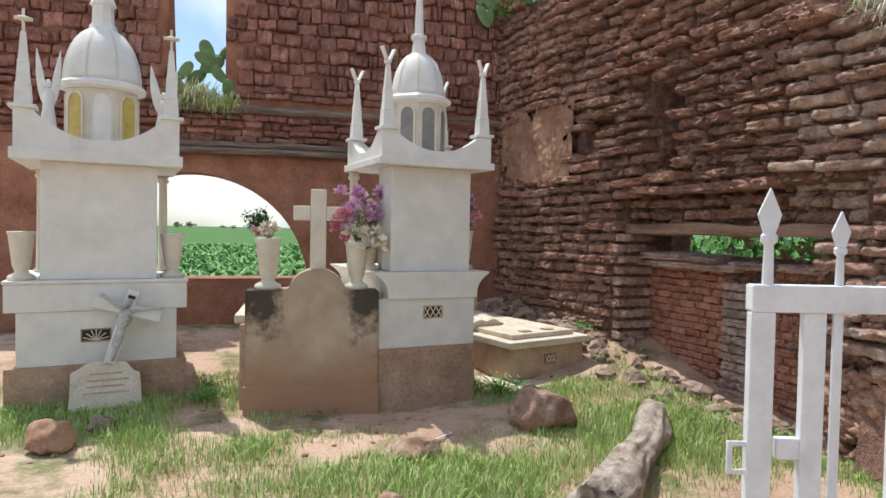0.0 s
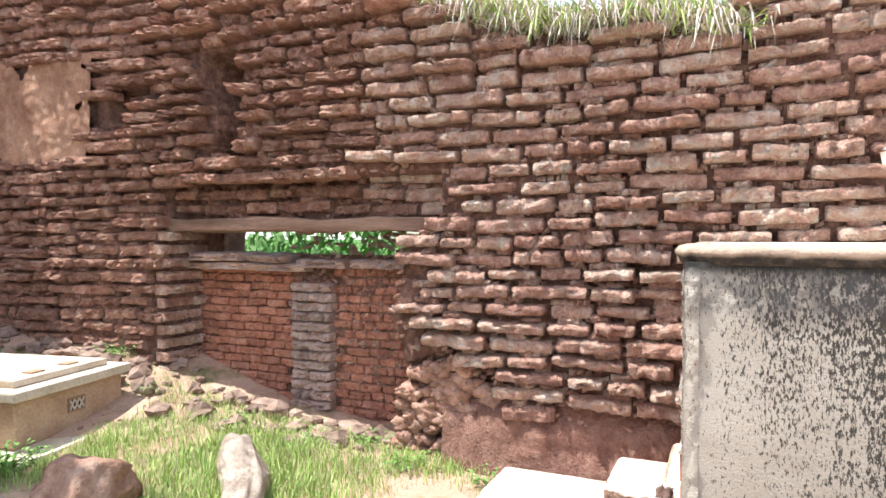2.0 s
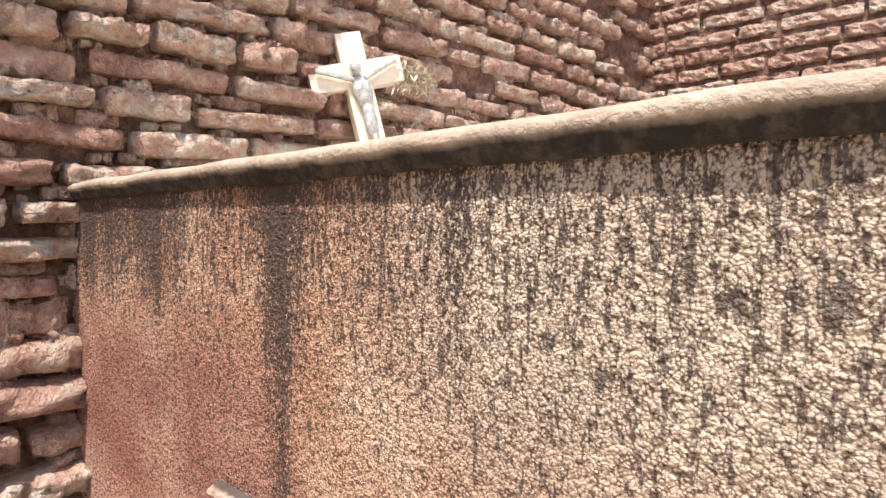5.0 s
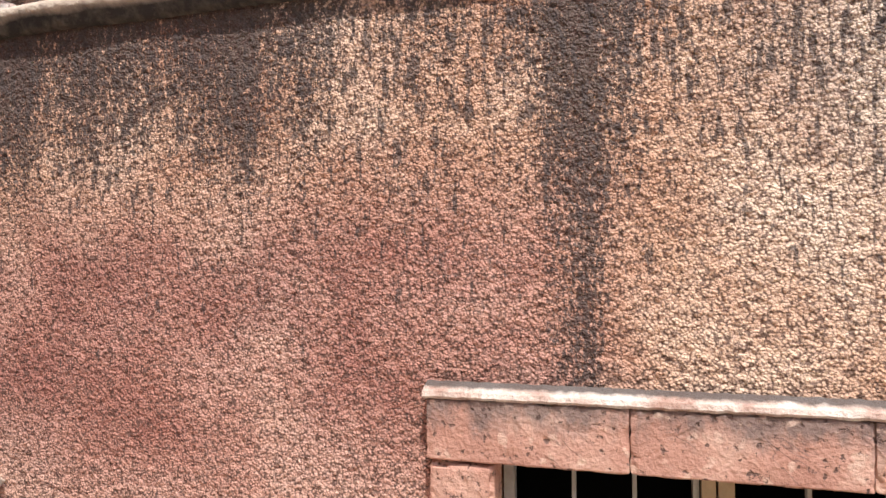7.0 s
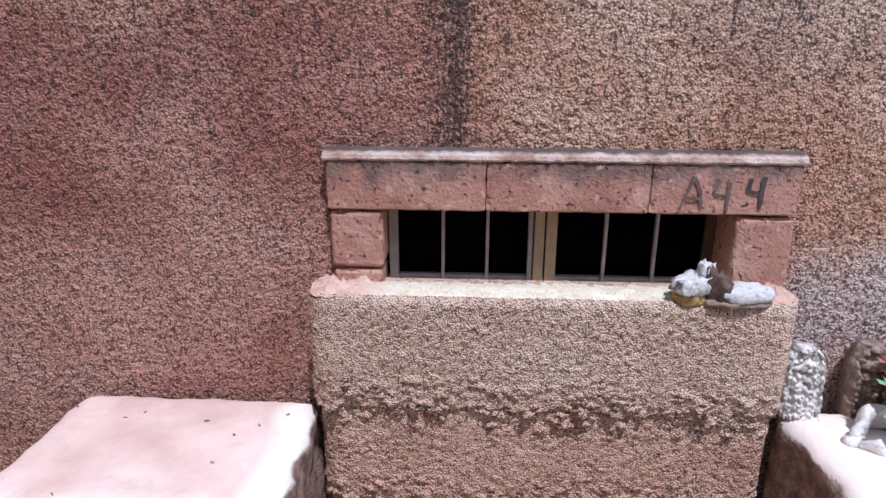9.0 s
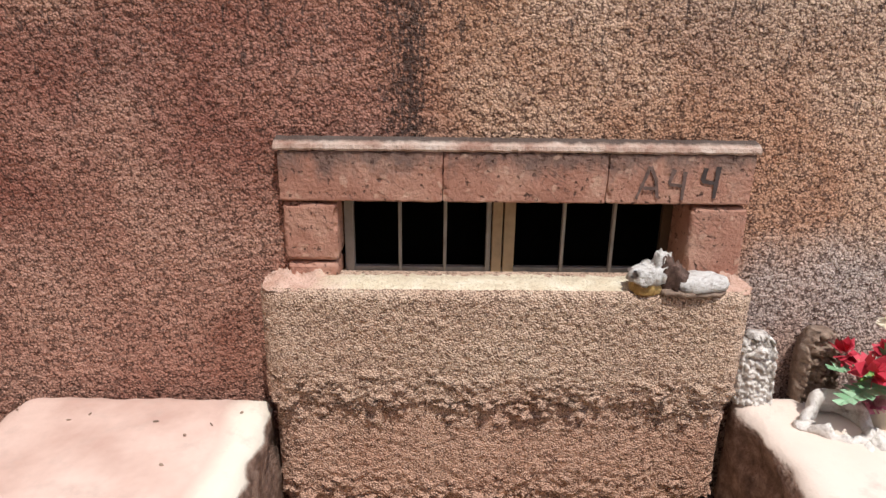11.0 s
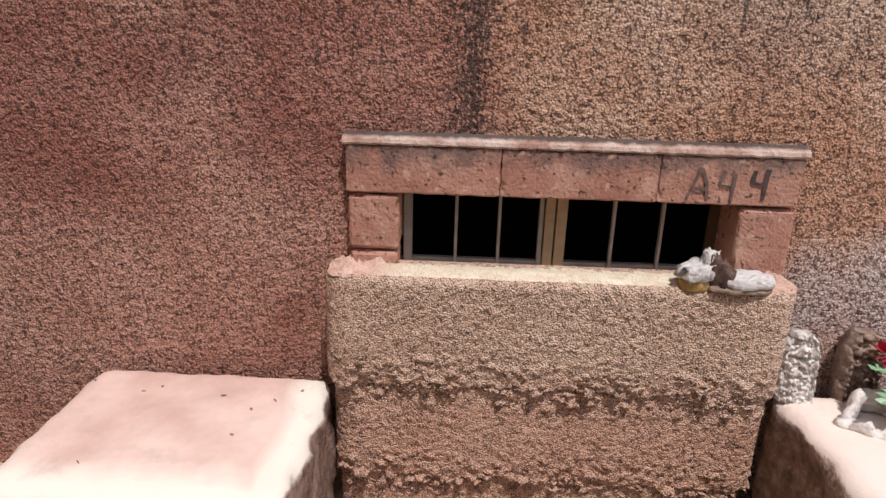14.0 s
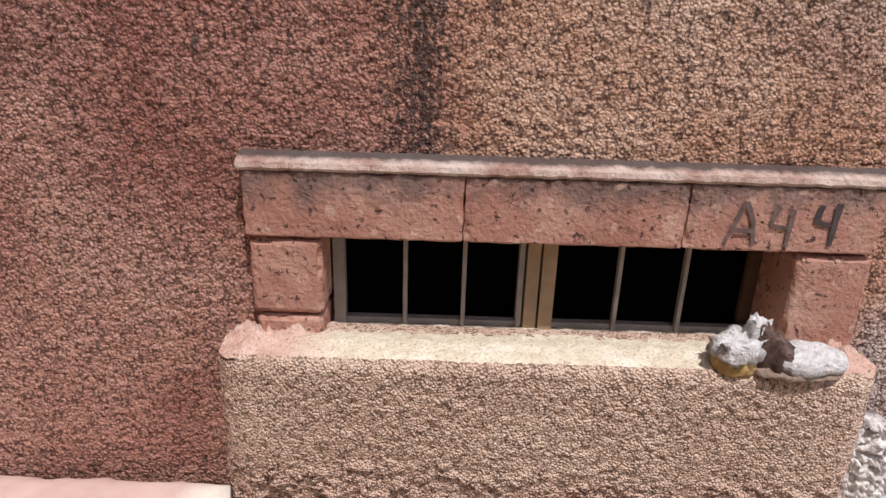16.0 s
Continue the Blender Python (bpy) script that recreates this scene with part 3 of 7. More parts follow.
def sheet(name, P, mat, parent=None, keep=None, smooth=True):
    """A mesh from an array of points (rows, columns, 3); keep: which cells to build."""
    h, w = P.shape[:2]
    idx = np.arange(h * w).reshape(h, w)
    q = np.stack([idx[:-1, :-1], idx[:-1, 1:], idx[1:, 1:], idx[1:, :-1]], -1)
    q = q[keep] if keep is not None else q.reshape(-1, 4)
    q = q.reshape(-1, 4)
    me = bpy.data.meshes.new(name)
    me.vertices.add(h * w)
    me.vertices.foreach_set("co", P.reshape(-1).astype(np.float32))
    me.loops.add(len(q) * 4)
    me.loops.foreach_set("vertex_index", q.reshape(-1).astype(np.int32))
    me.polygons.add(len(q))
    me.polygons.foreach_set("loop_start", (np.arange(len(q)) * 4).astype(np.int32))
    me.polygons.foreach_set("use_smooth", [smooth] * len(q))
    me.update()
    me.validate()
    me.materials.append(mat)
    ob = new(name, me)
    if parent:
        ob.parent = parent
    return ob


# ---------------- ground ----------------
RW_A = math.radians(0.0)
RW_U = Vector((math.sin(RW_A), math.cos(RW_A), 0))
RW_N = Vector((-math.cos(RW_A), math.sin(RW_A), 0))
RW_O = Vector((0.37, 0.0, 0.0))


def wall_place(s, w, z):
    """A point by its way along the brick wall, out of it, and up."""
    proud = 0.14 * max(0.0, min(1.0, (s - 4.7) / 0.9))
    return RW_O + RW_U * s + RW_N * (w + proud) + Vector((0, 0, z))


def ground_z(x, y):
    s = (x - RW_O.x) * RW_U.x + (y - RW_O.y) * RW_U.y
    w = (x - RW_O.x) * RW_N.x + (y - RW_O.y) * RW_N.y
    if w < -1.0 or s > 7.9:
        return -0.15 + 0.03 * noise.noise(Vector((x * 0.3, y * 0.3, 2)))
    z = 0.0
    near = max(0.0, 1 - abs(y - 1.2) / 2.2) * max(0.0, min(1.0, (x + 3.4) / 1.8))
    z -= 0.2 * near
    bank = max(0.0, 1 - w / 1.5) * max(0.0, min(1.0, (s - 3.4) / 1.6))
    z += 0.38 * bank
    z += 0.2 * max(0.0, min(1.0, (y - 4.3) / 2.0))
    d = math.hypot((x + 1.9) / 1.0, (y - 3.2) / 0.6)
    z += 0.07 * max(0.0, 1 - d)
    z += 0.03 * noise.noise(Vector((x * 1.1, y * 1.1, 0))) + 0.02 * noise.noise(Vector((x * 4, y * 4, 5)))
    return z


def build_ground():
    def spread(lo, hi, step, far):
        core = list(np.arange(lo, hi + 1e-6, step))
        out, d = [], step
        e = 0.0
        while e < far:
            d *= 1.35
            e += d
            out.append(e)
        return np.array([lo - q for q in out[::-1]] + core + [hi + q for q in out])
    xs, ys = spread(-8.5, 3.0, 0.1, 1500), spread(-4.0, 11.0, 0.1, 1500)
    P = np.zeros((len(ys), len(xs), 3))
    P[:, :, 0], P[:, :, 1] = xs[None, :], ys[:, None]
    for j in range(len(ys)):
        for i in range(len(xs)):
            P[j, i, 2] = ground_z(xs[i], ys[j])
    g = sheet("ground", P, M_GROUND)
    tagged(g, "bare reddish earth with patches of green grass", "ground", kind="structure")


build_ground()


# ---------------- brick wall ----------------
def brick_template(seed, rings=15):
    """One worn brick: 1 long, 1 deep, 1 high, open at the back. Chipped, cracked, uneven."""
    rng = random.Random(seed)
    sec = [(0.0, -0.5), (0.55, -0.5), (0.86, -0.46), (0.98, -0.3), (0.96, -0.05), (1.02, 0.16), (0.9, 0.36), (0.6, 0.47), (0.0, 0.52)]
    verts, faces = [], []
    off = Vector((seed * 1.7, seed * 0.3, 0))
    cut = rng.uniform(0.3, 0.7) if rng.random() < 0.35 else 9.0
    for i in range(rings):
        t = i / (rings - 1)
        end = 0.86 if i in (0, rings - 1) else 1.0
        chip = 0.62 if abs(t - cut) < 0.06 else 1.0
        for k, (d, h) in enumerate(sec):
            q = Vector((t * 6.5, h * 2.2, d * 1.4)) + off
            n1, n2 = noise.noise(q), noise.noise(q * 2.7 + Vector((3, 1, 7)))
            dd = d * end * chip * (0.9 + 0.3 * n1 + 0.22 * n2) if d else -0.4
            hh = h * (0.93 if end < 1 else 1.0) * (0.97 + 0.16 * n2) + 0.1 * noise.noise(Vector((t * 2.2, 0, 4)) + off)
            xx = (t - 0.5) * (1 + 0.05 * noise.noise(Vector((h * 3, d * 3, seed))))
            verts.append((xx, dd, hh))
    n = len(sec)
    for i in range(rings - 1):
        for k in range(n - 1):
            a = i * n + k
            faces.append((a, a + 1, a + n + 1, a + n))
    faces.append(tuple(range(n))[::-1])
    faces.append(tuple((rings - 1) * n + k for k in range(n)))
    return np.array(verts), faces


TEMPLATES = [brick_template(100 + k) for k in range(28)]


def course_breaks(rng, lo, hi, mean):
    out, s = [], lo - rng.uniform(0, mean)
    while s < hi:
        ln = mean * rng.uniform(0.62, 1.35)
        out.append((s, min(s + ln, hi + 0.1)))
        s += ln
    return out


class Masonry:
    """Collects bricks of a wall: the nearest as objects of their own, the rest in one mesh."""

    def __init__(self, to_world, mat, smooth=False):
        self.to_world, self.mat, self.smooth = to_world, mat, smooth
        self.v, self.f, self.n = [], [], 0
        self.single = []

    def put(self, rng, s0, s1, z, h, w, depth, single=False, tilt=0.0):
        k = rng.randrange(len(TEMPLATES))
        flip = rng.choice((-1, 1))
        if single:
            self.single.append((k, s0, s1, z, h, w, depth, tilt))
            return
        tv, tf = TEMPLATES[k]
        base = self.n
        c, ln = (s0 + s1) / 2, s1 - s0
        for x, y, q in tv:
            p = self.to_world(c + x * ln * flip, w + y * depth, z + q * h + x * ln * tilt)
            self.v.append((p.x, p.y, p.z))
        for face in tf:
            g = [base + i for i in face]
            self.f.append(tuple(g if flip < 0 else g[::-1]))
        self.n += len(tv)

    def finish(self, parent, name="brick", rest="brick_rest"):
        ob = raw(rest, self.v, self.f, self.mat, parent, self.smooth)
        tagged(ob, kind="stuff")
        o = self.to_world(0, 0, 0)
        u, nrm = self.to_world(1, 0, 0) - o, self.to_world(0, 1, 0) - o
        rot = Matrix((u, nrm, self.to_world(0, 0, 1) - o)).transposed().to_4x4()
        meshes = []
        for tv, tf in TEMPLATES:
            me = bpy.data.meshes.new(name)
            me.from_pydata([tuple(a) for a in tv], [], [tuple(a[::-1]) for a in tf] if rot.determinant() > 0 else tf)
            me.materials.append(self.mat)
            me.polygons.foreach_set("use_smooth", [self.smooth] * len(me.polygons))
            meshes.append(me)
        for k, s0, s1, z, h, w, depth, tilt in self.single:
            b = new(name, meshes[k])
            b.parent = parent
            b.matrix_world = Matrix.Translation(self.to_world((s0 + s1) / 2, w, z)) @ rot @ pose(0, 0, 0, 0, -math.degrees(tilt), 0) @ Matrix.Diagonal((s1 - s0, depth, h, 1))


def wall_top(s):
    if s < -0.2:
        return 3.35
    if s < 1.5:
        return 2.72 + 0.16 * (s + 0.2) + 0.04 * math.sin(s * 5)
    if s < 3.0:
        return 3.0 + (s - 1.5) * 0.6
    return min(4.85, 3.9 + (s - 3.0) * 0.22)


def jamb(z):
    """Where the broken edge of the old opening lies on its near side."""
    if z < 1.12:
        return 2.12 + 0.05 * math.sin(z * 9)
    if z < 1.5:
        return 2.12 - (z - 1.12) * 0.3
    return 1.78


def recess(s, z):
    """How far the face lies back, in metres."""
    if jamb(z) < s < 4.52 and -0.5 < z < 1.96:
        if z > 1.6:
            return 0.2
        return 0.44
    if 3.6 < s < 3.95 + 0.08 * math.sin(z * 7) and 2.16 < z < 3.06:
        return 0.42
    if 4.7 < s < 5.12 and 2.5 < z < 2.86:
        return 0.25
    if 1.35 < s < 2.12 and z < 0.62 - abs(s - 1.8) * 0.4:
        return 0.08
    return 0.0


def build_brick_wall():
    top = empty("wall_east", pose(0, 0, 0), "ruined wall of eroded reddish-brown bricks in mud mortar", "wall", kind="structure")
    S0, S1, Z0, Z1, ST = -4.3, 7.6, -0.5, 4.95, 0.022
    ss, zs = np.arange(S0, S1, ST), np.arange(Z0, Z1, ST)
    nz = grid_noise((len(zs), len(ss)), 9, 3, 3, 0.65) * 0.06 + grid_noise((len(zs), len(ss)), 54, 4, 2) * 0.06
    P = np.zeros((len(zs), len(ss), 3))
    keep = np.ones((len(zs) - 1, len(ss) - 1), bool)
    for j, z in enumerate(zs):
        for i, s in enumerate(ss):
            r = recess(s, z)
            zz = min(z, wall_top(s) + 0.02)
            P[j, i] = wall_place(s, -0.05 - r + nz[j, i] * (0.4 if r > 0.3 else 1.0), zz)
    for j in range(len(zs) - 1):
        for i in range(len(ss) - 1):
            s, z = ss[i] + ST / 2, zs[j] + ST / 2
            if 2.05 < s < 4.3 and 1.33 < z < 1.53:
                keep[j, i] = False
            if z > wall_top(s) + 0.06:
                keep[j, i] = False
    sheet("mortar_face", P, M_MORTAR, top, keep)
    # the thickness of the wall, with the slot through it
    core = bmesh.new()

    def block(s0, s1, w0, w1, z0, z1):
        vs = [core.verts.new(wall_place(s, w, z)) for z in (z0, z1) for w in (w0, w1) for s in (s0, s1)]
        for q in ((0, 1, 3, 2), (4, 6, 7, 5), (0, 4, 5, 1), (2, 3, 7, 6), (0, 2, 6, 4), (1, 5, 7, 3)):
            core.faces.new([vs[k] for k in q])
    for s0, s1, z1 in ((-4.3, -0.4, 3.3), (-0.4, 0.6, 2.62), (0.6, 1.74, 2.75)):
        block(s0, s1, -0.85, -0.18, -0.5, z1)
    block(1.74, 2.05, -0.85, -0.56, -0.5, 1.97)
    block(2.05, 4.3, -0.85, -0.52, -0.5, 1.31)
    block(2.05, 4.3, -0.85, -0.36, 1.6, 1.97)
    block(4.3, 4.62, -0.85, -0.56, -0.5, 1.97)
    block(1.74, 2.4, -0.85, -0.18, 1.97, 2.9)
    block(2.4, 4.62, -0.85, -0.45, 1.97, 3.4)
    block(2.9, 4.62, -0.85, -0.2, 3.1, 3.75)
    block(4.62, 7.6, -0.85, -0.45, -0.5, 4.1)
    block(5.5, 7.6, -0.85, -0.2, 3.0, 4.3)
    bmesh.ops.recalc_face_normals(core, faces=core.faces)
    part("wall_core", core, M_MORTAR, top)
    # broken bits of brick lodged in the joints
    rng = random.Random(19)
    bits = Masonry(wall_place, M_BRICK)
    for k in range(2600):
        s, z = rng.uniform(-1.6, 3.4), rng.uniform(0.2, 3.2)
        if z > wall_top(s) - 0.05:
            continue
        ln = rng.uniform(0.02, 0.065)
        bits.put(rng, s, s + ln, z, rng.uniform(0.016, 0.04), -0.05 - recess(s, z), rng.uniform(0.02, 0.055), False, rng.uniform(-0.5, 0.5))
    tagged(raw("brick_bits", bits.v, bits.f, M_BRICK, top), kind="stuff")
    rng = random.Random(11)
    mas = Masonry(wall_place, M_BRICK, True)
    far = Masonry(wall_place, M_BRICKFAR)
    inf = Masonry(wall_place, M_INFILL)
    COURSE = 0.122
    row = 0
    z = 0.0
    singles = 0
    while z < 4.9:
        for s0, s1 in course_breaks(rng, -4.2, 7.5, 0.40):
            gap = 0.02
            s0, s1 = s0 + gap, s1 - gap
            if s1 - s0 < 0.12:
                continue
            c = (s0 + s1) / 2
            wave = 0.025 * math.sin(c * 1.3 + row * 0.2) + 0.012 * math.sin(c * 4.1 + row)
            zz = z + wave
            if zz > wall_top(c) - 0.04 + rng.uniform(-0.05, 0.08):
                continue
            r0 = recess(c, zz)
            if 0.05 < r0 < 0.1:
                continue
            if r0 < 0.05:
                if recess(s0, zz) > 0.15:
                    s0 = max(s0, 4.5 if c > 4.5 else s0) if zz < 1.96 else s0 + 0.06
                if recess(s1, zz) > 0.15 and zz < 1.96 and c < 3:
                    s1 = jamb(zz) + rng.uniform(0, 0.1)
            elif r0 > 0.22 or zz < 1.6:
                continue
            if 2.14 < zz < 3.08 and c < 3.62 < s1:
                s1 = 3.6
            if 2.14 < zz < 3.08 and s0 < 3.92 < c:
                s0 = 3.95
            if s1 - s0 < 0.08:
                continue
            if 5.35 < c < 6.9 and 2.28 < zz < 3.08:
                continue
            if c < 1.5 and zz < 0.27 + 0.08 * math.sin(c * 4.0):
                continue
            flat = 0.35 if c < -1.6 else 1.0
            if c < -1.6 and rng.random() < 0.2:
                continue
            worn = 0.5 + 0.5 * noise.noise(Vector((c * 0.7, zz * 0.9, 3)))
            out = (0.015 + 0.11 * worn * rng.uniform(0.35, 1.4)) * flat
            if rng.random() < 0.06:
                out *= 0.25
            if 1.6 < c < 5 and zz > 1.97:
                out += 0.04
            single = -0.35 < c < 1.75 and 0.3 < zz < 2.45
            singles += single
            h = COURSE * rng.uniform(0.56, 0.88)
            w = -0.05 - (0.2 if r0 > 0.15 else 0.0)
            lay = far if c > 2.3 + 0.5 * noise.noise(Vector((zz * 1.7, 3, 0))) else mas
            lay.put(rng, s0, s1, zz, h, w, 0.06 + out * (rng.uniform(0.5, 1.5) if lay is far else 1.0), single and singles <= 300, rng.uniform(-0.05, 0.05))
            # broken bits and mortar lumps in the joint above
            for _ in range(rng.choice((1, 1, 2, 3))):
                q0 = s0 + rng.uniform(0, 0.7) * (s1 - s0)
                lay.put(rng, q0, q0 + rng.uniform(0.05, 0.16), zz + COURSE * 0.5, COURSE * rng.uniform(0.3, 0.5), w - 0.01, 0.05 + out * 0.55, False, rng.uniform(-0.15, 0.15))
        z += COURSE
        row += 1
    mas.finish(top, "brick", "brick_courses")
    far.finish(top, "sooty_brick", "sooty_brick_courses")
    # brick filling of the old opening: red panel, grey pier, and the rest
    z = -0.1
    row = 0
    while z < 1.24:
        off = 0.11 * (row % 2)
        s = jamb(z) - 0.1 - off
        while s < 4.5:
            if not (2.95 < s + 0.1 < 3.38):
                inf.put(rng, s + 0.006, s + 0.214, z + 0.004 * math.sin(s * 9), 0.071, -0.5, 0.04 + rng.uniform(0, 0.018), False)
            s += 0.22
        z += 0.075
        row += 1
    inf.finish(top, "infill_brick", "infill_bricks")
    grey = Masonry(wall_place, M_GREYBRICK)
    z = -0.15
    row = 0
    while z < 1.12:
        for a, b in (((2.97, 3.18), (3.19, 3.37)) if row % 2 else ((2.97, 3.37),)):
            grey.put(rng, a, b, z, 0.083, -0.48, 0.12 + rng.uniform(0, 0.03), True)
        z += 0.085
        row += 1
    for a, b, zz, d in ((3.35, 3.75, 1.29, 0.3), (3.86, 4.46, 1.3, 0.32), (2.25, 2.75, 1.25, 0.2), (2.8, 3.3, 1.25, 0.22), (3.2, 4.55, 1.215, 0.24)):
        grey.put(rng, a, b, zz, 0.085, -0.5, d, True)
    grey.finish(top, "grey_brick", "grey_brick_rest")
    # worn brick ends in the far jamb of the opening
    jm = Masonry(lambda s, w, z: wall_place(4.52 - w, -s, z), M_BRICK)
    z = -0.1
    while z < 1.5:
        for s0, s1 in course_breaks(rng, 0.0, 0.42, 0.26):
            jm.put(rng, max(s0, 0.0), s1, z, 0.085, -0.02, rng.uniform(0.05, 0.13))
        z += 0.122
    jm.finish(top, "jamb_brick", "jamb_bricks")
    # lintel timber over the slot
    bm = box((-1.48, -0.09, -0.055), (1.48, 0.13, 0.055), 0.015)
    bmesh.ops.subdivide_edges(bm, edges=[e for e in bm.edges if abs(e.verts[0].co.x - e.verts[1].co.x) > 1], cuts=14)
    for v in bm.verts:
        v.co += Vector((0, noise.noise(v.co * 2.3) * 0.03, noise.noise(v.co * 1.7 + Vector((5, 0, 0))) * 0.03 + noise.noise(v.co * 7.0) * 0.012))
    lin = part("lintel", bm, M_LINTEL, top, "pale brown weathered timber", True)
    u = wall_place(1, 0, 0) - wall_place(0, 0, 0)
    lin.matrix_world = Matrix.Translation(wall_place(3.22, -0.22, 1.575)) @ Matrix.Rotation(math.atan2(u.y, u.x), 4, "Z")
    # rounded stones showing low in the wall
    bm = bmesh.new()
    for k in range(190):
        s, zz = rng.uniform(1.3, 2.14), rng.uniform(-0.2, 0.68)
        if zz > 0.7 - abs(s - 1.75) * 0.9:
            continue
        r = rng.uniform(0.035, 0.09)
        lump(bm, wall_place(s, -0.09, zz), (0.07, r, r * 0.7), k, 2, 0.5)
    part("stones", bm, M_RUBBLERED, top, "", True)["kind"] = "stuff"
    # red mud washed down over the lowest courses
    ss, zs = np.arange(-0.4, 1.75, 0.02), np.arange(-0.45, 0.42, 0.02)
    mud = grid_noise((len(zs), len(ss)), 12, 61, 4, 0.6)
    edge = grid_noise((3, len(ss)), 9, 62, 4, 0.6)[1]
    P = np.zeros((len(zs), len(ss), 3))
    keep = np.ones((len(zs) - 1, len(ss) - 1), bool)
    for j, z in enumerate(zs):
        for i, s in enumerate(ss):
            rise = 0.3 + 0.07 * edge[i] - z
            P[j, i] = wall_place(s, -0.06 + 0.085 * math.tanh(max(rise, -0.1) * 9) + 0.035 * mud[j, i] + max(0.0, 0.05 - z) * 0.25, z)
            if i < len(ss) - 1 and j < len(zs) - 1:
                keep[j, i] = rise > -0.08
    sheet("mud_render", P, M_MUD, top, keep)
    # patch of old plaster
    n = 96
    P = np.zeros((n, n, 3))
    keep = np.ones((n - 1, n - 1), bool)
    for j in range(n):
        for i in range(n):
            s, zz = 5.25 + 1.75 * i / (n - 1), 2.18 + 1.0 * j / (n - 1)
            P[j, i] = wall_place(s, 0.035 + 0.03 * noise.noise(Vector((s * 3, zz * 3, 1))) + 0.012 * noise.noise(Vector((s * 14, zz * 14, 3))), zz)
            if i < n - 1 and j < n - 1:
                e = min(i, n - 1 - i, j, n - 1 - j) / n + 0.2 * noise.noise(Vector((s * 3, zz * 3, 7))) + 0.1 * noise.noise(Vector((s * 9, zz * 9, 2)))
                keep[j, i] = e > 0.0
    sheet("plaster_patch", P, M_PLASTEROCHRE, top, keep)
    # wall that returns at the near end
    end = empty("wall_south", pose(0, 0, 0), "weathered brick return wall at the end", "wall", kind="structure")
    o = wall_place(-4.1, 0, 0)

    def end_place(s, w, z):
        return Vector((o.x + 0.6 - s, o.y + w, z))
    P = np.array([[end_place(s, 0.02 * noise.noise(Vector((s * 3, z * 3, 0))), z) for s in np.arange(0, 3.2, 0.1)] for z in np.arange(-0.4, 3.6, 0.1)])
    sheet("mortar_face", P, M_MORTAR, end)
    bm = bmesh.new()
    add_box(bm, (o.x + 0.6 - 3.1, o.y - 0.5, -0.4), (o.x + 0.6, o.y - 0.06, 3.45), 0.02)
    part("wall_core", bm, M_MORTAR, end)
    em = Masonry(end_place, M_BRICK)
    z = 0.0
    while z < 3.45:
        for s0, s1 in course_breaks(rng, 0.0, 3.0, 0.4):
            em.put(rng, s0 + 0.015, s1 - 0.015, z, 0.09, -0.03, 0.06 + rng.uniform(0, 0.03))
        z += 0.122
    em.finish(end, "brick", "brick_courses")


build_brick_wall()


# ---------------- back wall with the arch ----------------
BW_A = math.radians(-8.5)
BW_O = Vector((1.0, 8.42, 0))
BW_C = Vector((-0.545, -0.087, 0.208))
BW_U = Vector((-math.cos(BW_A), -math.sin(BW_A), 0))
BW_N = Vector((math.sin(BW_A), -math.cos(BW_A), 0))
ARCH_S, ARCH_Z, ARCH_R, SILL_Z = 5.13, 0.56, 1.81, 0.72


def back_place(s, w, z):
    """A point by its way left along the back wall, out of it towards the yard, and up."""
    return BW_C + 0.855 * (BW_O + BW_U * s + BW_N * w + Vector((0, 0, z)))


def in_arch(s, z):
    return z > SILL_Z and math.hypot(s - ARCH_S, z - ARCH_Z) < ARCH_R


def back_top(s):
    n = 0.12 * noise.noise(Vector((s * 2.1, 0, 9)))
    if 4.62 + n * 0.5 < s < 5.45 + n:
        return 3.5 + n
    if s >= 5.45:
        return 5.3
    return 5.6 + n


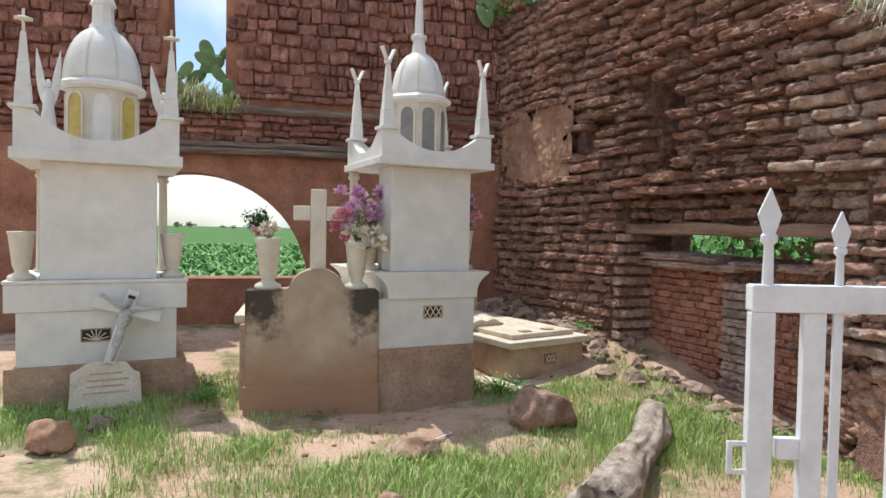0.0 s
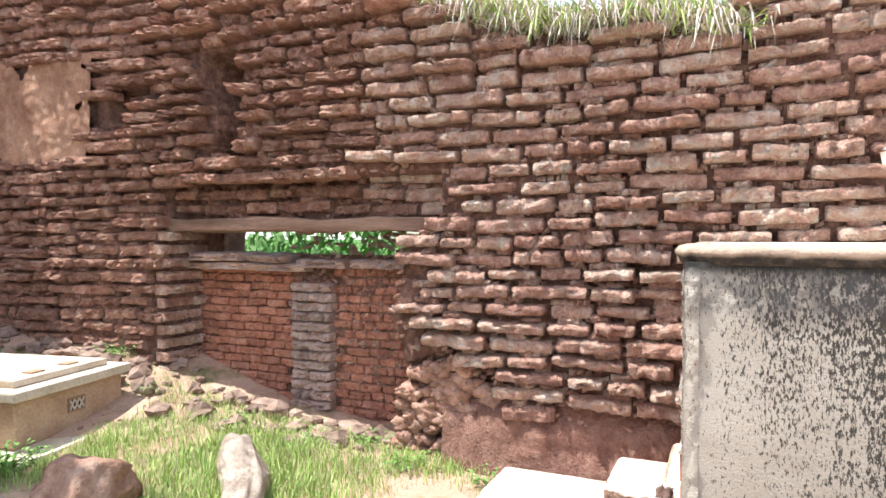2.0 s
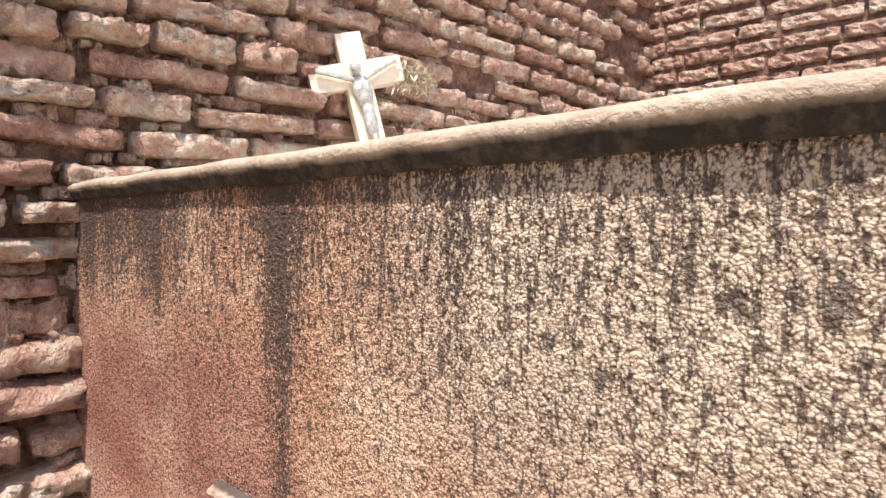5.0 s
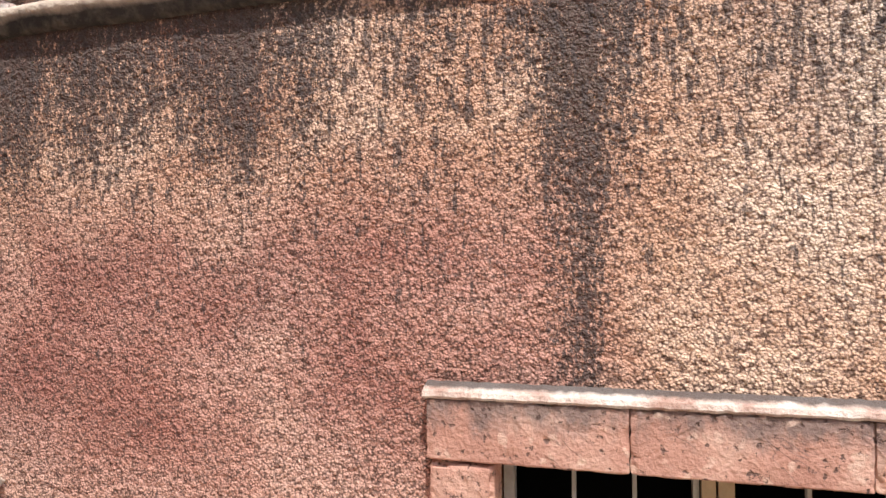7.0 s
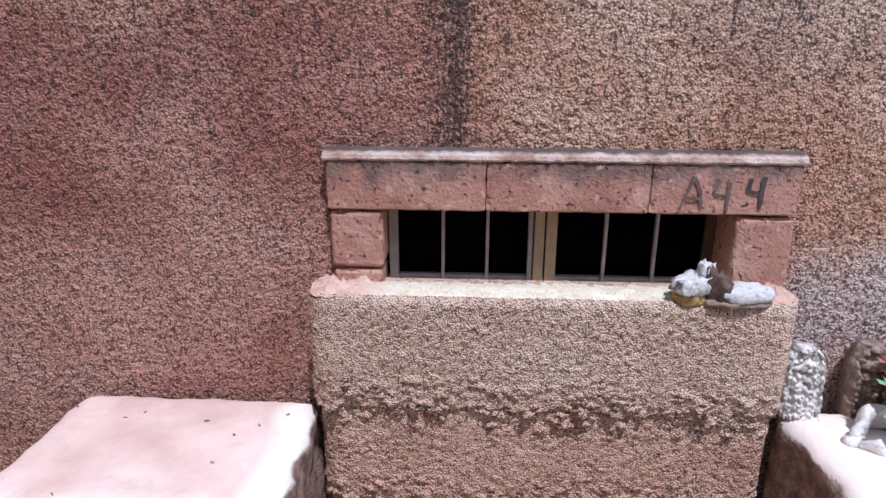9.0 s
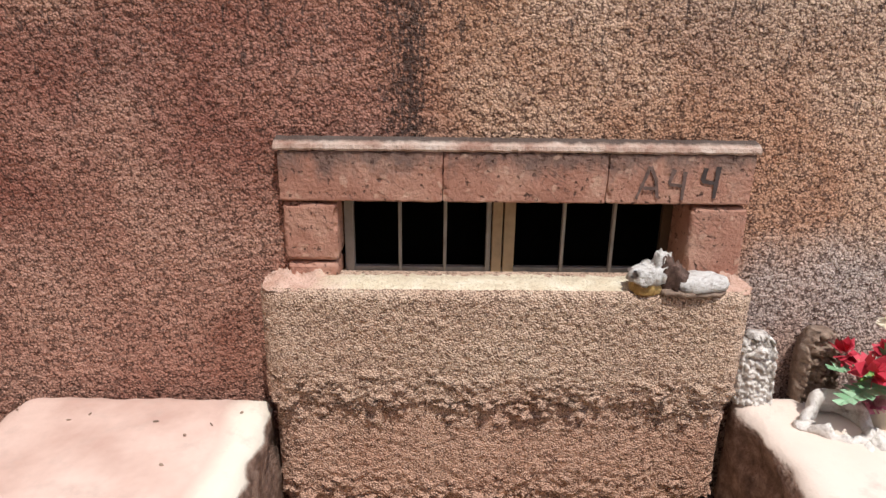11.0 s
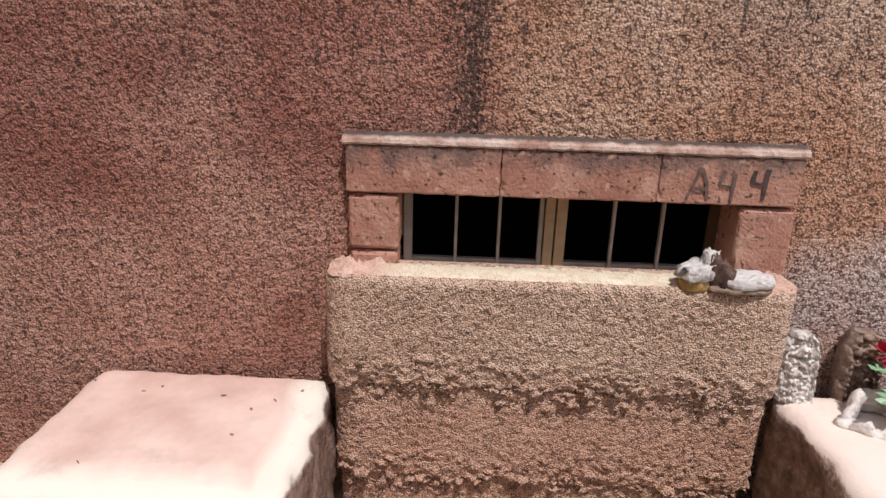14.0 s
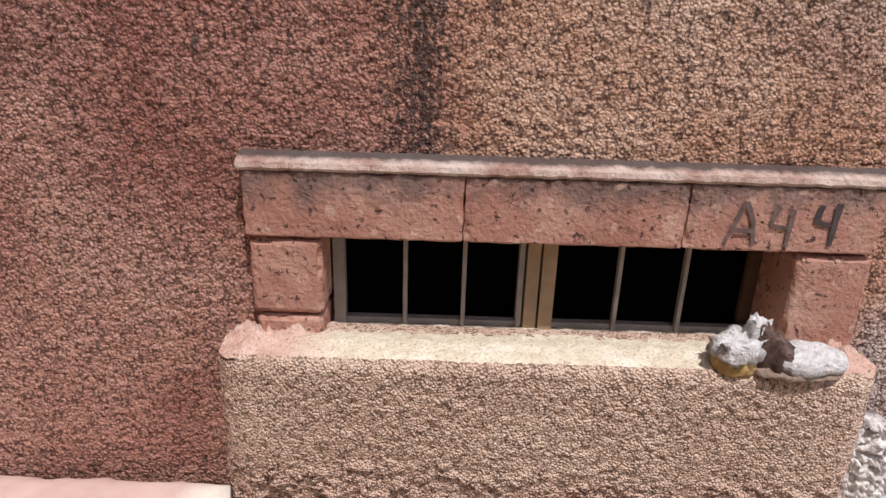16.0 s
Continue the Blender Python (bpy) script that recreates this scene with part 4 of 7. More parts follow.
def build_back_wall():
    top = empty("wall_north", pose(0, 0, 0), "ruined stone and brick wall pierced by a round arch", "wall", kind="structure")
    ST = 0.06
    ss, zs = np.arange(-0.3, 10.0, ST), np.arange(-0.4, 5.7, ST)
    nz = grid_noise((len(zs), len(ss)), 5, 8, 3)
    bmw = bmesh.new()
    P = np.zeros((len(zs), len(ss), 3))
    Q = np.zeros((len(zs), len(ss), 3))
    keep = np.ones((len(zs) - 1, len(ss) - 1), bool)

    def snap(s, z):
        # draw grid points near the arch onto its curve
        d = math.hypot(s - ARCH_S, z - ARCH_Z)
        if abs(d - ARCH_R) < ST * 0.8 and z > SILL_Z - ST:
            k = ARCH_R / d
            s, z = ARCH_S + (s - ARCH_S) * k, ARCH_Z + (z - ARCH_Z) * k
        elif abs(z - SILL_Z) < ST * 0.55 and d < ARCH_R:
            z = SILL_Z
        return s, z
    for j, z in enumerate(zs):
        for i, s in enumerate(ss):
            a, b = snap(s, z)
            b = min(b, back_top(a))
            rough = 0.06 if z > 2.72 else 0.012
            back = 0.0 if z < 2.72 else 0.08
            P[j, i] = back_place(a, -back + nz[j, i] * rough, b)
            Q[j, i] = back_place(a, -0.6, b)
    for j in range(len(zs) - 1):
        for i in range(len(ss) - 1):
            s, z = ss[i] + ST / 2, zs[j] + ST / 2
            if in_arch(s, z) or z > back_top(s) + 0.03:
                keep[j, i] = False
    sheet("wall_face", P, M_PLASTERRED, top, keep)
    sheet("wall_back", Q, M_PLASTERRED, top, keep)
    # reveal of the arch and its sill
    bm = bmesh.new()
    pts = []
    a0 = math.asin((SILL_Z - ARCH_Z) / ARCH_R)
    for k in range(49):
        a = a0 + (math.pi - 2 * a0) * k / 48
        pts.append((ARCH_S + ARCH_R * math.cos(a), ARCH_Z + ARCH_R * math.sin(a)))
    pts.append(pts[0])
    f = [bm.verts.new(back_place(s, 0.005, z)) for s, z in pts]
    b = [bm.verts.new(back_place(s, -0.605, z)) for s, z in pts]
    for k in range(len(pts) - 1):
        bm.faces.new((f[k], f[k + 1], b[k + 1], b[k]))
    part("arch_reveal", bm, M_PLASTERRED, top)
    # rough stones above, bricks between the timbers
    rng = random.Random(5)
    stones = Masonry(back_place, M_STONE, True)
    z = 2.85
    n = 0
    while z < 5.5:
        high = z > 3.75
        h = rng.uniform(0.17, 0.24) if high else 0.115
        for s0, s1 in course_breaks(rng, 0.0, 9.5, 0.24 if high else 0.36):
            c = (s0 + s1) / 2
            if z + h / 2 > back_top(c) or z + h / 2 > back_top(s0 + 0.03) or z + h / 2 > back_top(s1 - 0.03):
                continue
            if abs(z - 3.37) < 0.1 and c < 5.2:
                continue
            depth = 0.1 + rng.uniform(-0.02, 0.03) if high else 0.1 + rng.uniform(-0.03, 0.09)
            n += 1
            stones.put(rng, s0 + 0.012, s1 - 0.012, z + h / 2 + rng.uniform(-0.02, 0.02), h * rng.uniform(0.7, 1.15), -0.08, depth + (rng.uniform(-0.05, 0.05) if high else 0.0), 1.5 < c < 6.5 and n < 420 and len(stones.single) < 295, rng.uniform(-0.22, 0.22) if high else rng.uniform(-0.06, 0.06))
        z += h
    stones.finish(top, "stone", "stone_courses")
    # low brick bench of masonry at the foot of the arch
    for (s0, s1, z0, w) in ((0.0, 5.6, 3.37, 0.1), (2.6, 6.4, 2.7, 0.14), (2.5, 6.2, 2.8, 0.1)):
        bm = bmesh.new()
        ringn, k = 10, 30
        rings = []
        for i in range(k + 1):
            s = s0 + (s1 - s0) * i / k
            r = 0.055 + 0.012 * noise.noise(Vector((s * 2, z0, 0)))
            cz = z0 + 0.03 * noise.noise(Vector((s * 0.7, z0, 4)))
            rings.append([bm.verts.new(back_place(s, w + r * math.cos(2 * math.pi * q / ringn) + 0.02 * noise.noise(Vector((s, q, z0))), cz + r * math.sin(2 * math.pi * q / ringn) * (1 + 0.2 * noise.noise(Vector((s * 3, q * 2, 1)))))) for q in range(ringn)])
        for a, b in zip(rings, rings[1:]):
            for q in range(ringn):
                bm.faces.new((a[q], a[(q + 1) % ringn], b[(q + 1) % ringn], b[q]))
        bm.faces.new(rings[0])
        bm.faces.new(rings[-1][::-1])
        bmesh.ops.recalc_face_normals(bm, faces=bm.faces)
        part("timber", bm, M_TIMBER, top, "grey weathered timber", True)


build_back_wall()


# ---------------- the rough-cast tomb with the window ----------------
BX0, BX1, BTOP = -1.95, 0.34, 1.36
OP_X0, OP_X1, OP_Z0, OP_Z1 = -1.405, -0.742, 0.452, 0.628


def worn_block(lo, hi, r, seed, cuts=26):
    """A cut stone with rounded, nibbled edges and a few dents."""
    bm = box(lo, hi, 0)
    bmesh.ops.subdivide_edges(bm, edges=bm.edges[:], cuts=cuts, use_grid_fill=True)
    for v in bm.verts:
        c = Vector([min(max(v.co[k], lo[k] + r), hi[k] - r) for k in range(3)])
        n = (v.co - c).normalized()
        edge = 1.0 if max(abs(n.x), abs(n.y), abs(n.z)) < 0.95 else 0.0
        q = v.co + Vector((seed * 9, 0, 0))
        off = 0.0012 * noise.noise(q * 40) - 0.004 * max(0.0, noise.noise(q * 60) - 0.35) - edge * 0.009 * max(0.0, noise.noise(q * 30) + 0.4 * noise.noise(q * 80))
        v.co = c + n * (r + off)
    return bm


def build_rough_tomb():
    t = empty("rough_tomb", pose(-0.85, 0, 0), "tall tomb of thrown pink stucco with black mould stains", "tomb")
    inv = Matrix.Translation((0.85, 0, 0))

    def add(ob):
        ob.parent = t
        ob.matrix_parent_inverse = inv
        return ob
    # stucco face: a dense sheet of grit
    st = 0.003
    xs, zs = np.arange(BX0, BX1 + 0.05, st), np.arange(-0.4, BTOP + 0.036, st)
    lumps = np.clip(grid_noise((len(zs), len(xs)), 1.7, 21, 1), -0.6, 0.7)
    wide = grid_noise((len(zs), len(xs)), 90, 22, 3)
    P = np.zeros((len(zs), len(xs), 3))
    X, Z = np.meshgrid(xs, zs)
    P[:, :, 0], P[:, :, 2] = X, Z
    P[:, :, 1] = 0.0023 * lumps + 0.004 * wide
    cx, cz = (X[:-1, :-1] + X[1:, 1:]) / 2, (Z[:-1, :-1] + Z[1:, 1:]) / 2
    keep = ~((cx > OP_X0 - 0.05) & (cx < OP_X1 + 0.05) & (cz > OP_Z0 - 0.02) & (cz < OP_Z1 + 0.03))
    add(sheet("stucco_face", P[:, ::-1], M_STUCCO, None, keep[:, ::-1]))
    # front face and body
    bm = bmesh.new()
    ys, zz = np.arange(-2.6, 0.001, 0.02), np.arange(-0.4, BTOP + 0.041, 0.02)
    P = np.zeros((len(zz), len(ys), 3))
    g = grid_noise((len(zz), len(ys)), 3, 31, 3) * 0.003 + grid_noise((len(zz), len(ys)), 25, 32, 2) * 0.006
    Y, Z = np.meshgrid(ys, zz)
    P[:, :, 0], P[:, :, 1], P[:, :, 2] = BX0 + g, Y, Z
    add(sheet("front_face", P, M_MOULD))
    zc, ac = np.arange(-0.4, BTOP + 0.03, 0.008), np.linspace(-0.25, 1.82, 14)
    g = grid_noise((len(zc), len(ac)), 4, 35, 3, 0.7) * 0.009 + grid_noise((len(zc), len(ac)), 18, 36, 2) * 0.012
    A, Z = np.meshgrid(ac, zc)
    R = 0.036 + g
    P = np.stack([BX0 + 0.032 - R * np.cos(A), -0.032 + R * np.sin(A), Z], -1)
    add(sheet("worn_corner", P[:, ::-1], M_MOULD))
    core = bmesh.new()
    add_box(core, (BX0 + 0.02, -2.6, -0.4), (BX1, -0.55, BTOP), 0)
    add_box(core, (BX0 + 0.02, -0.55, -0.4), (OP_X0 - 0.06, -0.02, BTOP), 0)
    add_box(core, (OP_X1 + 0.06, -0.55, -0.4), (BX1, -0.02, BTOP), 0)
    add_box(core, (OP_X0 - 0.06, -0.55, OP_Z1 + 0.03), (OP_X1 + 0.06, -0.02, BTOP), 0)
    add_box(core, (OP_X0 - 0.06, -0.55, -0.4), (OP_X1 + 0.06, -0.02, OP_Z0 - 0.02), 0)
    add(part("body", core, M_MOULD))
    # solid black block close behind the bars, in place of a shaded hollow
    add(part("shade_block", box((OP_X0 - 0.05, -0.53, OP_Z0 - 0.01), (OP_X1 + 0.05, -0.075, OP_Z1 + 0.02), 0), M_DARK, None, "solid black block standing for the shaded interior behind the bars"))
    # cornice slab with a rounded nose, higher at the corner
    pts = [(-0.06, BTOP + 0.028), (0.008, BTOP + 0.03), (0.016, BTOP + 0.036), (0.021, BTOP + 0.05), (0.028, BTOP + 0.058), (0.031, BTOP + 0.068), (0.022, BTOP + 0.08), (0.0, BTOP + 0.086), (-0.06, BTOP + 0.088)]
    bm = bmesh.new()
    path = [((BX1, 0.0), (0, 1)), ((-1.0, 0.0), (0, 1)), ((BX0 + 0.12, 0.0), (0, 1)), ((BX0 + 0.03, -0.03), (-0.7, 0.7)), ((BX0, -0.12), (-1, 0)), ((BX0, -1.3), (-1, 0)), ((BX0, -2.6), (-1, 0))]
    fine = []
    for (p, d), (q, e) in zip(path, path[1:]):
        n = max(1, int(math.hypot(q[0] - p[0], q[1] - p[1]) / 0.06))
        fine += [((p[0] + (q[0] - p[0]) * k / n, p[1] + (q[1] - p[1]) * k / n), (d[0] + (e[0] - d[0]) * k / n, d[1] + (e[1] - d[1]) * k / n)) for k in range(n)]
    fine.append(path[-1])
    rings = []
    for (px, py), (dx, dy) in fine:
        ln = math.hypot(dx, dy)
        wob = 0.006 * noise.noise(Vector((px * 5, py * 5, 0)))
        rings.append([bm.verts.new((px + dx / ln * (o + wob), py + dy / ln * (o + wob), h + 0.6 * wob)) for o, h in pts])
    for a, b in zip(rings, rings[1:]):
        for k in range(len(pts) - 1):
            bm.faces.new((a[k], a[k + 1], b[k + 1], b[k]))
    bmesh.ops.recalc_face_normals(bm, faces=bm.faces)
    add(part("cornice", bm, M_CORNICE, None, "pale rounded cornice with stain and shade painted black below its lip", True))
    add(part("roof_slab", box((BX0 + 0.03, -2.6, BTOP), (BX1, -0.03, BTOP + 0.086), 0.004), M_GRAVETOP))
    # window surround of quarry stone
    y1 = 0.03
    for x0, x1 in ((-0.9368, -0.632), (-1.2436, -0.9375), (-1.517, -1.2443)):
        lint = worn_block((x0, -0.1, 0.632), (x1, y1, 0.728), 0.004, x0)
        add(part("lintel_stone", lint, M_CANTERA, None, "pink quarry-stone lintel block"))
    bm = bmesh.new()
    n = 150
    sec = [(0.0, 0.726), (0.0315, 0.728), (0.034, 0.732), (0.031, 0.739), (0.018, 0.746), (0.0, 0.75)]
    rings = [[bm.verts.new((-1.522 + 0.895 * i / n, o + 0.0022 * noise.noise(Vector((i * 0.5, o * 90, 0))) - 0.005 * max(0, noise.noise(Vector((i * 0.35, 5, 0))) - 0.35), h + 0.0018 * noise.noise(Vector((i * 0.4, 2, h * 60))))) for o, h in sec] for i in range(n + 1)]
    for a, b in zip(rings, rings[1:]):
        for k in range(len(sec) - 1):
            bm.faces.new((a[k], a[k + 1], b[k + 1], b[k]))
    bm.faces.new(rings[0])
    bm.faces.new(rings[-1][::-1])
    bmesh.ops.recalc_face_normals(bm, faces=bm.faces)
    add(part("drip_edge", bm, M_DRIP, None, "whitish worn top edge"))
    for x0, x1, z0, z1 in ((-0.738, -0.635, 0.513, 0.628), (-0.735, -0.638, 0.455, 0.509), (-1.52, -1.41, 0.455, 0.626)):
        b = worn_block((x0, -0.1, z0), (x1, y1 - 0.002, z1), 0.009, z0)
        add(part("jamb_stone", b, M_CANTERA))
    # iron frame, mullion and bars
    def rod(name, x, w, mat, y=-0.05, d=0.012):
        add(part(name, box((x - w / 2, y, OP_Z0), (x + w / 2, y + d, OP_Z1 + 0.012), 0.001), mat))
    for x in (-0.853, -0.944, -1.183, -1.284):
        rod("window_bar", x, 0.0065, M_IRON)
    rod("window_mullion", -1.032, 0.009, M_IRON, -0.06, 0.02)
    rod("window_mullion", -1.049, 0.02, M_OCHREFRAME, -0.055, 0.02)
    rod("window_mullion", -1.0735, 0.022, M_OCHREFRAME, -0.055, 0.02)
    rod("window_stile", -0.7505, 0.018, M_IRON, -0.06, 0.02)
    rod("window_stile", -1.4, 0.02, M_SHADEDFRAME, -0.085, 0.02)
    add(part("window_rail", box((OP_X0, -0.06, OP_Z0), (OP_X1, -0.045, OP_Z0 + 0.024), 0.001), M_IRON))
    # sill block: three rough lifts
    def lift(z0, z1, x0, x1, y, seed, label):
        st2 = 0.0036
        xs, zs = np.arange(x0, x1, st2), np.arange(z0, z1 + 1e-6, st2)
        g = np.clip(grid_noise((len(zs), len(xs)), 1.5, seed, 1), -0.6, 0.7)
        ragged = grid_noise((3, len(xs)), 14, seed + 1, 4, 0.6)[1]
        P = np.zeros((len(zs), len(xs), 3))
        X, Z = np.meshgrid(xs, zs)
        ex = np.minimum(X - x0, x1 - X)
        corner = np.where(ex < 0.05, 0.05 - np.sqrt(np.maximum(0, 0.0025 - (0.05 - ex) ** 2)), 0)
        nose = np.where(z1 - Z < 0.02, (0.02 - (z1 - Z)) ** 2 * 30, 0)
        ledge = np.zeros_like(X)
        for zc, wd, am, k in ((z0 + 0.008, 0.011, 0.02, 0), (z0 + 0.04, 0.03, 0.008, 1), (z1 - 0.03, 0.03, 0.012, 2)):
            if k == 2 and z1 > 0.4:
                continue
            wide = grid_noise((len(zs), len(xs) // 2 + 3), 3.2, seed + 5 + k, 3, 0.8)
            wide = np.stack([np.interp(np.arange(len(xs)) / 2.0, np.arange(wide.shape[1]), row) for row in wide])
            drift = 0.014 * grid_noise((3, len(xs)), 40, seed + 15 + k, 3)[1][None, :]
            ledge += am * np.clip(wide * 2.6 - 0.25, -0.1, 1) * np.exp(-((Z - zc - drift) / wd) ** 2)
        low = ledge + np.where(Z - z0 < 0.006, -0.006, 0)
        P[:, :, 0], P[:, :, 2] = X, Z + 0.012 * ragged[None, :] * (1 - (Z - z0) / (z1 - z0))
        P[:, :, 1] = y + 0.003 * g - corner - nose + low + 0.003 * grid_noise((len(zs), len(xs)), 30, seed + 2, 2)
        add(sheet("sill_lift", P[:, ::-1], M_SILL, None))
        add(part("sill_core", box((x0 + 0.03, -0.02, z0 - 0.02), (x1 - 0.03, y - 0.03, z1 - 0.01), 0.004), M_SILL))
    lift(0.245, 0.487, -1.525, -0.595, 0.115, 41, "")
    lift(0.02, 0.262, -1.512, -0.607, 0.109, 51, "")
    lift(-0.4, 0.04, -1.5, -0.615, 0.1, 61, "")
    st2 = 0.004
    xs, ys = np.arange(-1.52, -0.6, st2), np.arange(-0.1, 0.113, st2)
    g = grid_noise((len(ys), len(xs)), 2.5, 71, 2, 0.6)
    X, Y = np.meshgrid(xs, ys)
    exx = np.minimum(X + 1.525, -0.595 - X)
    Y = np.minimum(Y, 0.115 - np.where(exx < 0.05, 0.05 - np.sqrt(np.maximum(0, 0.0025 - (0.05 - exx) ** 2)), 0))
    heap = np.exp(-((X + 0.655) / 0.055) ** 2 - ((Y - 0.03) / 0.05) ** 2) + 0.9 * np.exp(-((X + 1.485) / 0.045) ** 2 - ((Y - 0.03) / 0.05) ** 2)
    crumb = np.clip(grid_noise(X.shape, 4, 72, 3, 0.7) + 0.25, 0, 1)
    lip = np.clip((Y - 0.085) / 0.025, 0, 1)
    P = np.stack([X, np.minimum(Y, 0.107), 0.487 + 0.003 * g + 0.034 * heap * crumb - 0.006 * lip - 0.022 * np.clip((0.05 - Y) / 0.1, 0, 1)], -1)
    add(sheet("sill_top", P, M_SILLTOP))
    # painted number
    def stroke(bm, pts2, w=0.0075, lift=0.0):
        """A brush stroke: full at its start, thin and frayed at its end."""
        n = 14
        segs = [math.hypot(c - a, d - b) for (a, b), (c, d) in zip(pts2, pts2[1:])]
        left, right = [], []
        for i in range(n + 1):
            q, k = sum(segs) * i / n, 0
            while k < len(segs) - 1 and q > segs[k]:
                q -= segs[k]
                k += 1
            (a, b), (c, d) = pts2[k], pts2[k + 1]
            f = q / segs[k]
            px, pz = a + (c - a) * f, b + (d - b) * f
            ux, uz = (c - a) / segs[k], (d - b) / segs[k]
            h = w / 2 * (1.1 - 0.35 * i / n) * (1 + 0.35 * noise.noise(Vector((px * 160, pz * 160, 3))))
            left.append(bm.verts.new((-(px - uz * h), y1 + 0.0022 + lift, pz + ux * h)))
            right.append(bm.verts.new((-(px + uz * h), y1 + 0.0022 + lift, pz - ux * h)))
        for k in range(n):
            bm.faces.new((left[k], left[k + 1], right[k + 1], right[k]))
    for mat, strokes in ((M_LETTERFAINT, ([(1.32, 0.705), (1.312, 0.68), (1.299, 0.643)], [(1.321, 0.705), (1.333, 0.68), (1.339, 0.645)], [(1.31, 0.664), (1.333, 0.664)])),
                         (M_LETTERFAINT, ([(1.366, 0.7), (1.358, 0.672), (1.389, 0.668)], [(1.386, 0.696), (1.385, 0.642)])),
                         (M_LETTER, ([(1.424, 0.703), (1.42, 0.678), (1.446, 0.674)], [(1.447, 0.706), (1.445, 0.645)]))):
        bm = bmesh.new()
        for k, q in enumerate(strokes):
            stroke(bm, q, 0.0085 if mat is M_LETTER else 0.007, 0.0006 * k)
        bmesh.ops.recalc_face_normals(bm, faces=bm.faces)
        add(part("painted_letter", bm, mat))


def cornice_material():
    m, nt, b = material("cornice_cement", 0.9)
    p = pos(nt)
    n = tex_noise(nt, p, 8.0, 5, 0.65)
    col = ramp(nt, n, [(0.3, (0.34, 0.25, 0.19)), (0.7, (0.52, 0.41, 0.32))])
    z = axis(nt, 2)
    # stain and cornice shadow painted together as a black band below the lip
    soot_shade = band(nt, math_node(nt, "ADD", z, math_node(nt, "MULTIPLY", n, 0.03)), BTOP + 0.078, BTOP + 0.066)
    soot_shade = math_node(nt, "MULTIPLY", soot_shade, ramp(nt, tex_noise(nt, p, 30.0, 4, 0.7), [(0.45, 1.0), (0.72, 0.8)]))
    col = mix(nt, math_node(nt, "MULTIPLY", soot_shade, 0.97), col, (0.022, 0.02, 0.019))
    nt.links.new(col, b.inputs["Base Color"])
    bump(nt, b, tex_noise(nt, p, 60.0, 4), 0.7, 0.012)
    return m


M_CORNICE = cornice_material()
build_rough_tomb()


def rough_slab(name, lo, hi, mat, label, category, seed, drop=0.0):
    """A hand-cast block: worn round edges, smooth top, rough crumbling sides."""
    bm = box(lo, hi, 0)
    bmesh.ops.subdivide_edges(bm, edges=bm.edges[:], cuts=30, use_grid_fill=True)
    r = 0.04
    for v in bm.verts:
        c = Vector([min(max(v.co[k], lo[k] + r), hi[k] - r) for k in range(3)])
        d = v.co - c
        n = d.normalized()
        q = v.co + Vector((seed, 0, 0))
        rough = 1 - max(0.0, n.z) ** 3
        bite = max(0.0, noise.noise(q * 9) + 0.6 * noise.noise(q * 26) - 0.1)
        off = 0.004 * noise.noise(q * 5) + rough * (0.009 * noise.noise(q * 14) + 0.007 * noise.noise(q * 34) - 0.012 * bite)
        v.co = c + n * (r + off) + Vector((0, 0, drop * (v.co.x - lo[0])))
    ob = part(name, bm, mat, None, "", True)
    return tagged(ob, label, category)


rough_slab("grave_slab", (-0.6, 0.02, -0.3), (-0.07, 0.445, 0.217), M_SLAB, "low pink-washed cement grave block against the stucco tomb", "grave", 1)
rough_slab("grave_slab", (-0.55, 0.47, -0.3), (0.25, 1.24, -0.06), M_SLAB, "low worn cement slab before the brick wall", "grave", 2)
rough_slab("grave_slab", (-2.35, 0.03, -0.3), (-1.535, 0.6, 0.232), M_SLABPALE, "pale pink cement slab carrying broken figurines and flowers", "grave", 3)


# ---------------- white tombs ----------------
def arch_outline(x0, x1, z0, z1, n=10):
    r = (x1 - x0) / 2
    c = (x0 + x1) / 2
    return [(x0, z0), (x1, z0)] + [(c + r * math.cos(math.pi * k / n), z1 - r + r * math.sin(math.pi * k / n)) for k in range(n + 1)]


def parapet_side(half, zlow, zmid, zhigh, thick, bm, m):
    """One side with a hollow curve between its corner posts."""
    pts = [(-half, zlow), (half, zlow), (half, zhigh)]
    n = 16
    for k in range(n + 1):
        x = half - 0.13 - (2 * half - 0.26) * k / n
        t = x / (half - 0.13)
        pts.append((x, zmid + (zhigh - zmid) * abs(t) ** 2.2))
    pts.append((-half, zhigh))
    tmp = extrude_outline(pts, 0, thick)
    me = bpy.data.meshes.new("tmp")
    bmesh.ops.transform(tmp, matrix=m, verts=tmp.verts)
    tmp.to_mesh(me)
    tmp.free()
    bm.from_mesh(me)
    bpy.data.meshes.remove(me)


def dove(bm, at, s, turn):
    m = Matrix.Translation(at) @ Matrix.Rotation(turn, 4, "Z")
    lump(bm, (0, 0, 0), (0.035 * s, 0.06 * s, 0.04 * s), 3, 1, 0.1, None)
    vs = list(bm.verts)[-42:]
    bmesh.ops.transform(bm, matrix=m, verts=vs)
    for side in (-1, 1):
        n0 = len(bm.verts)
        add_box(bm, (-0.012 * s, -0.025 * s, 0), (0.012 * s, 0.025 * s, 0.15 * s), 0.008 * s, 2, m @ Matrix.Translation((side * 0.02 * s, 0, 0.01)) @ Matrix.Rotation(side * 0.5, 4, "Y"))


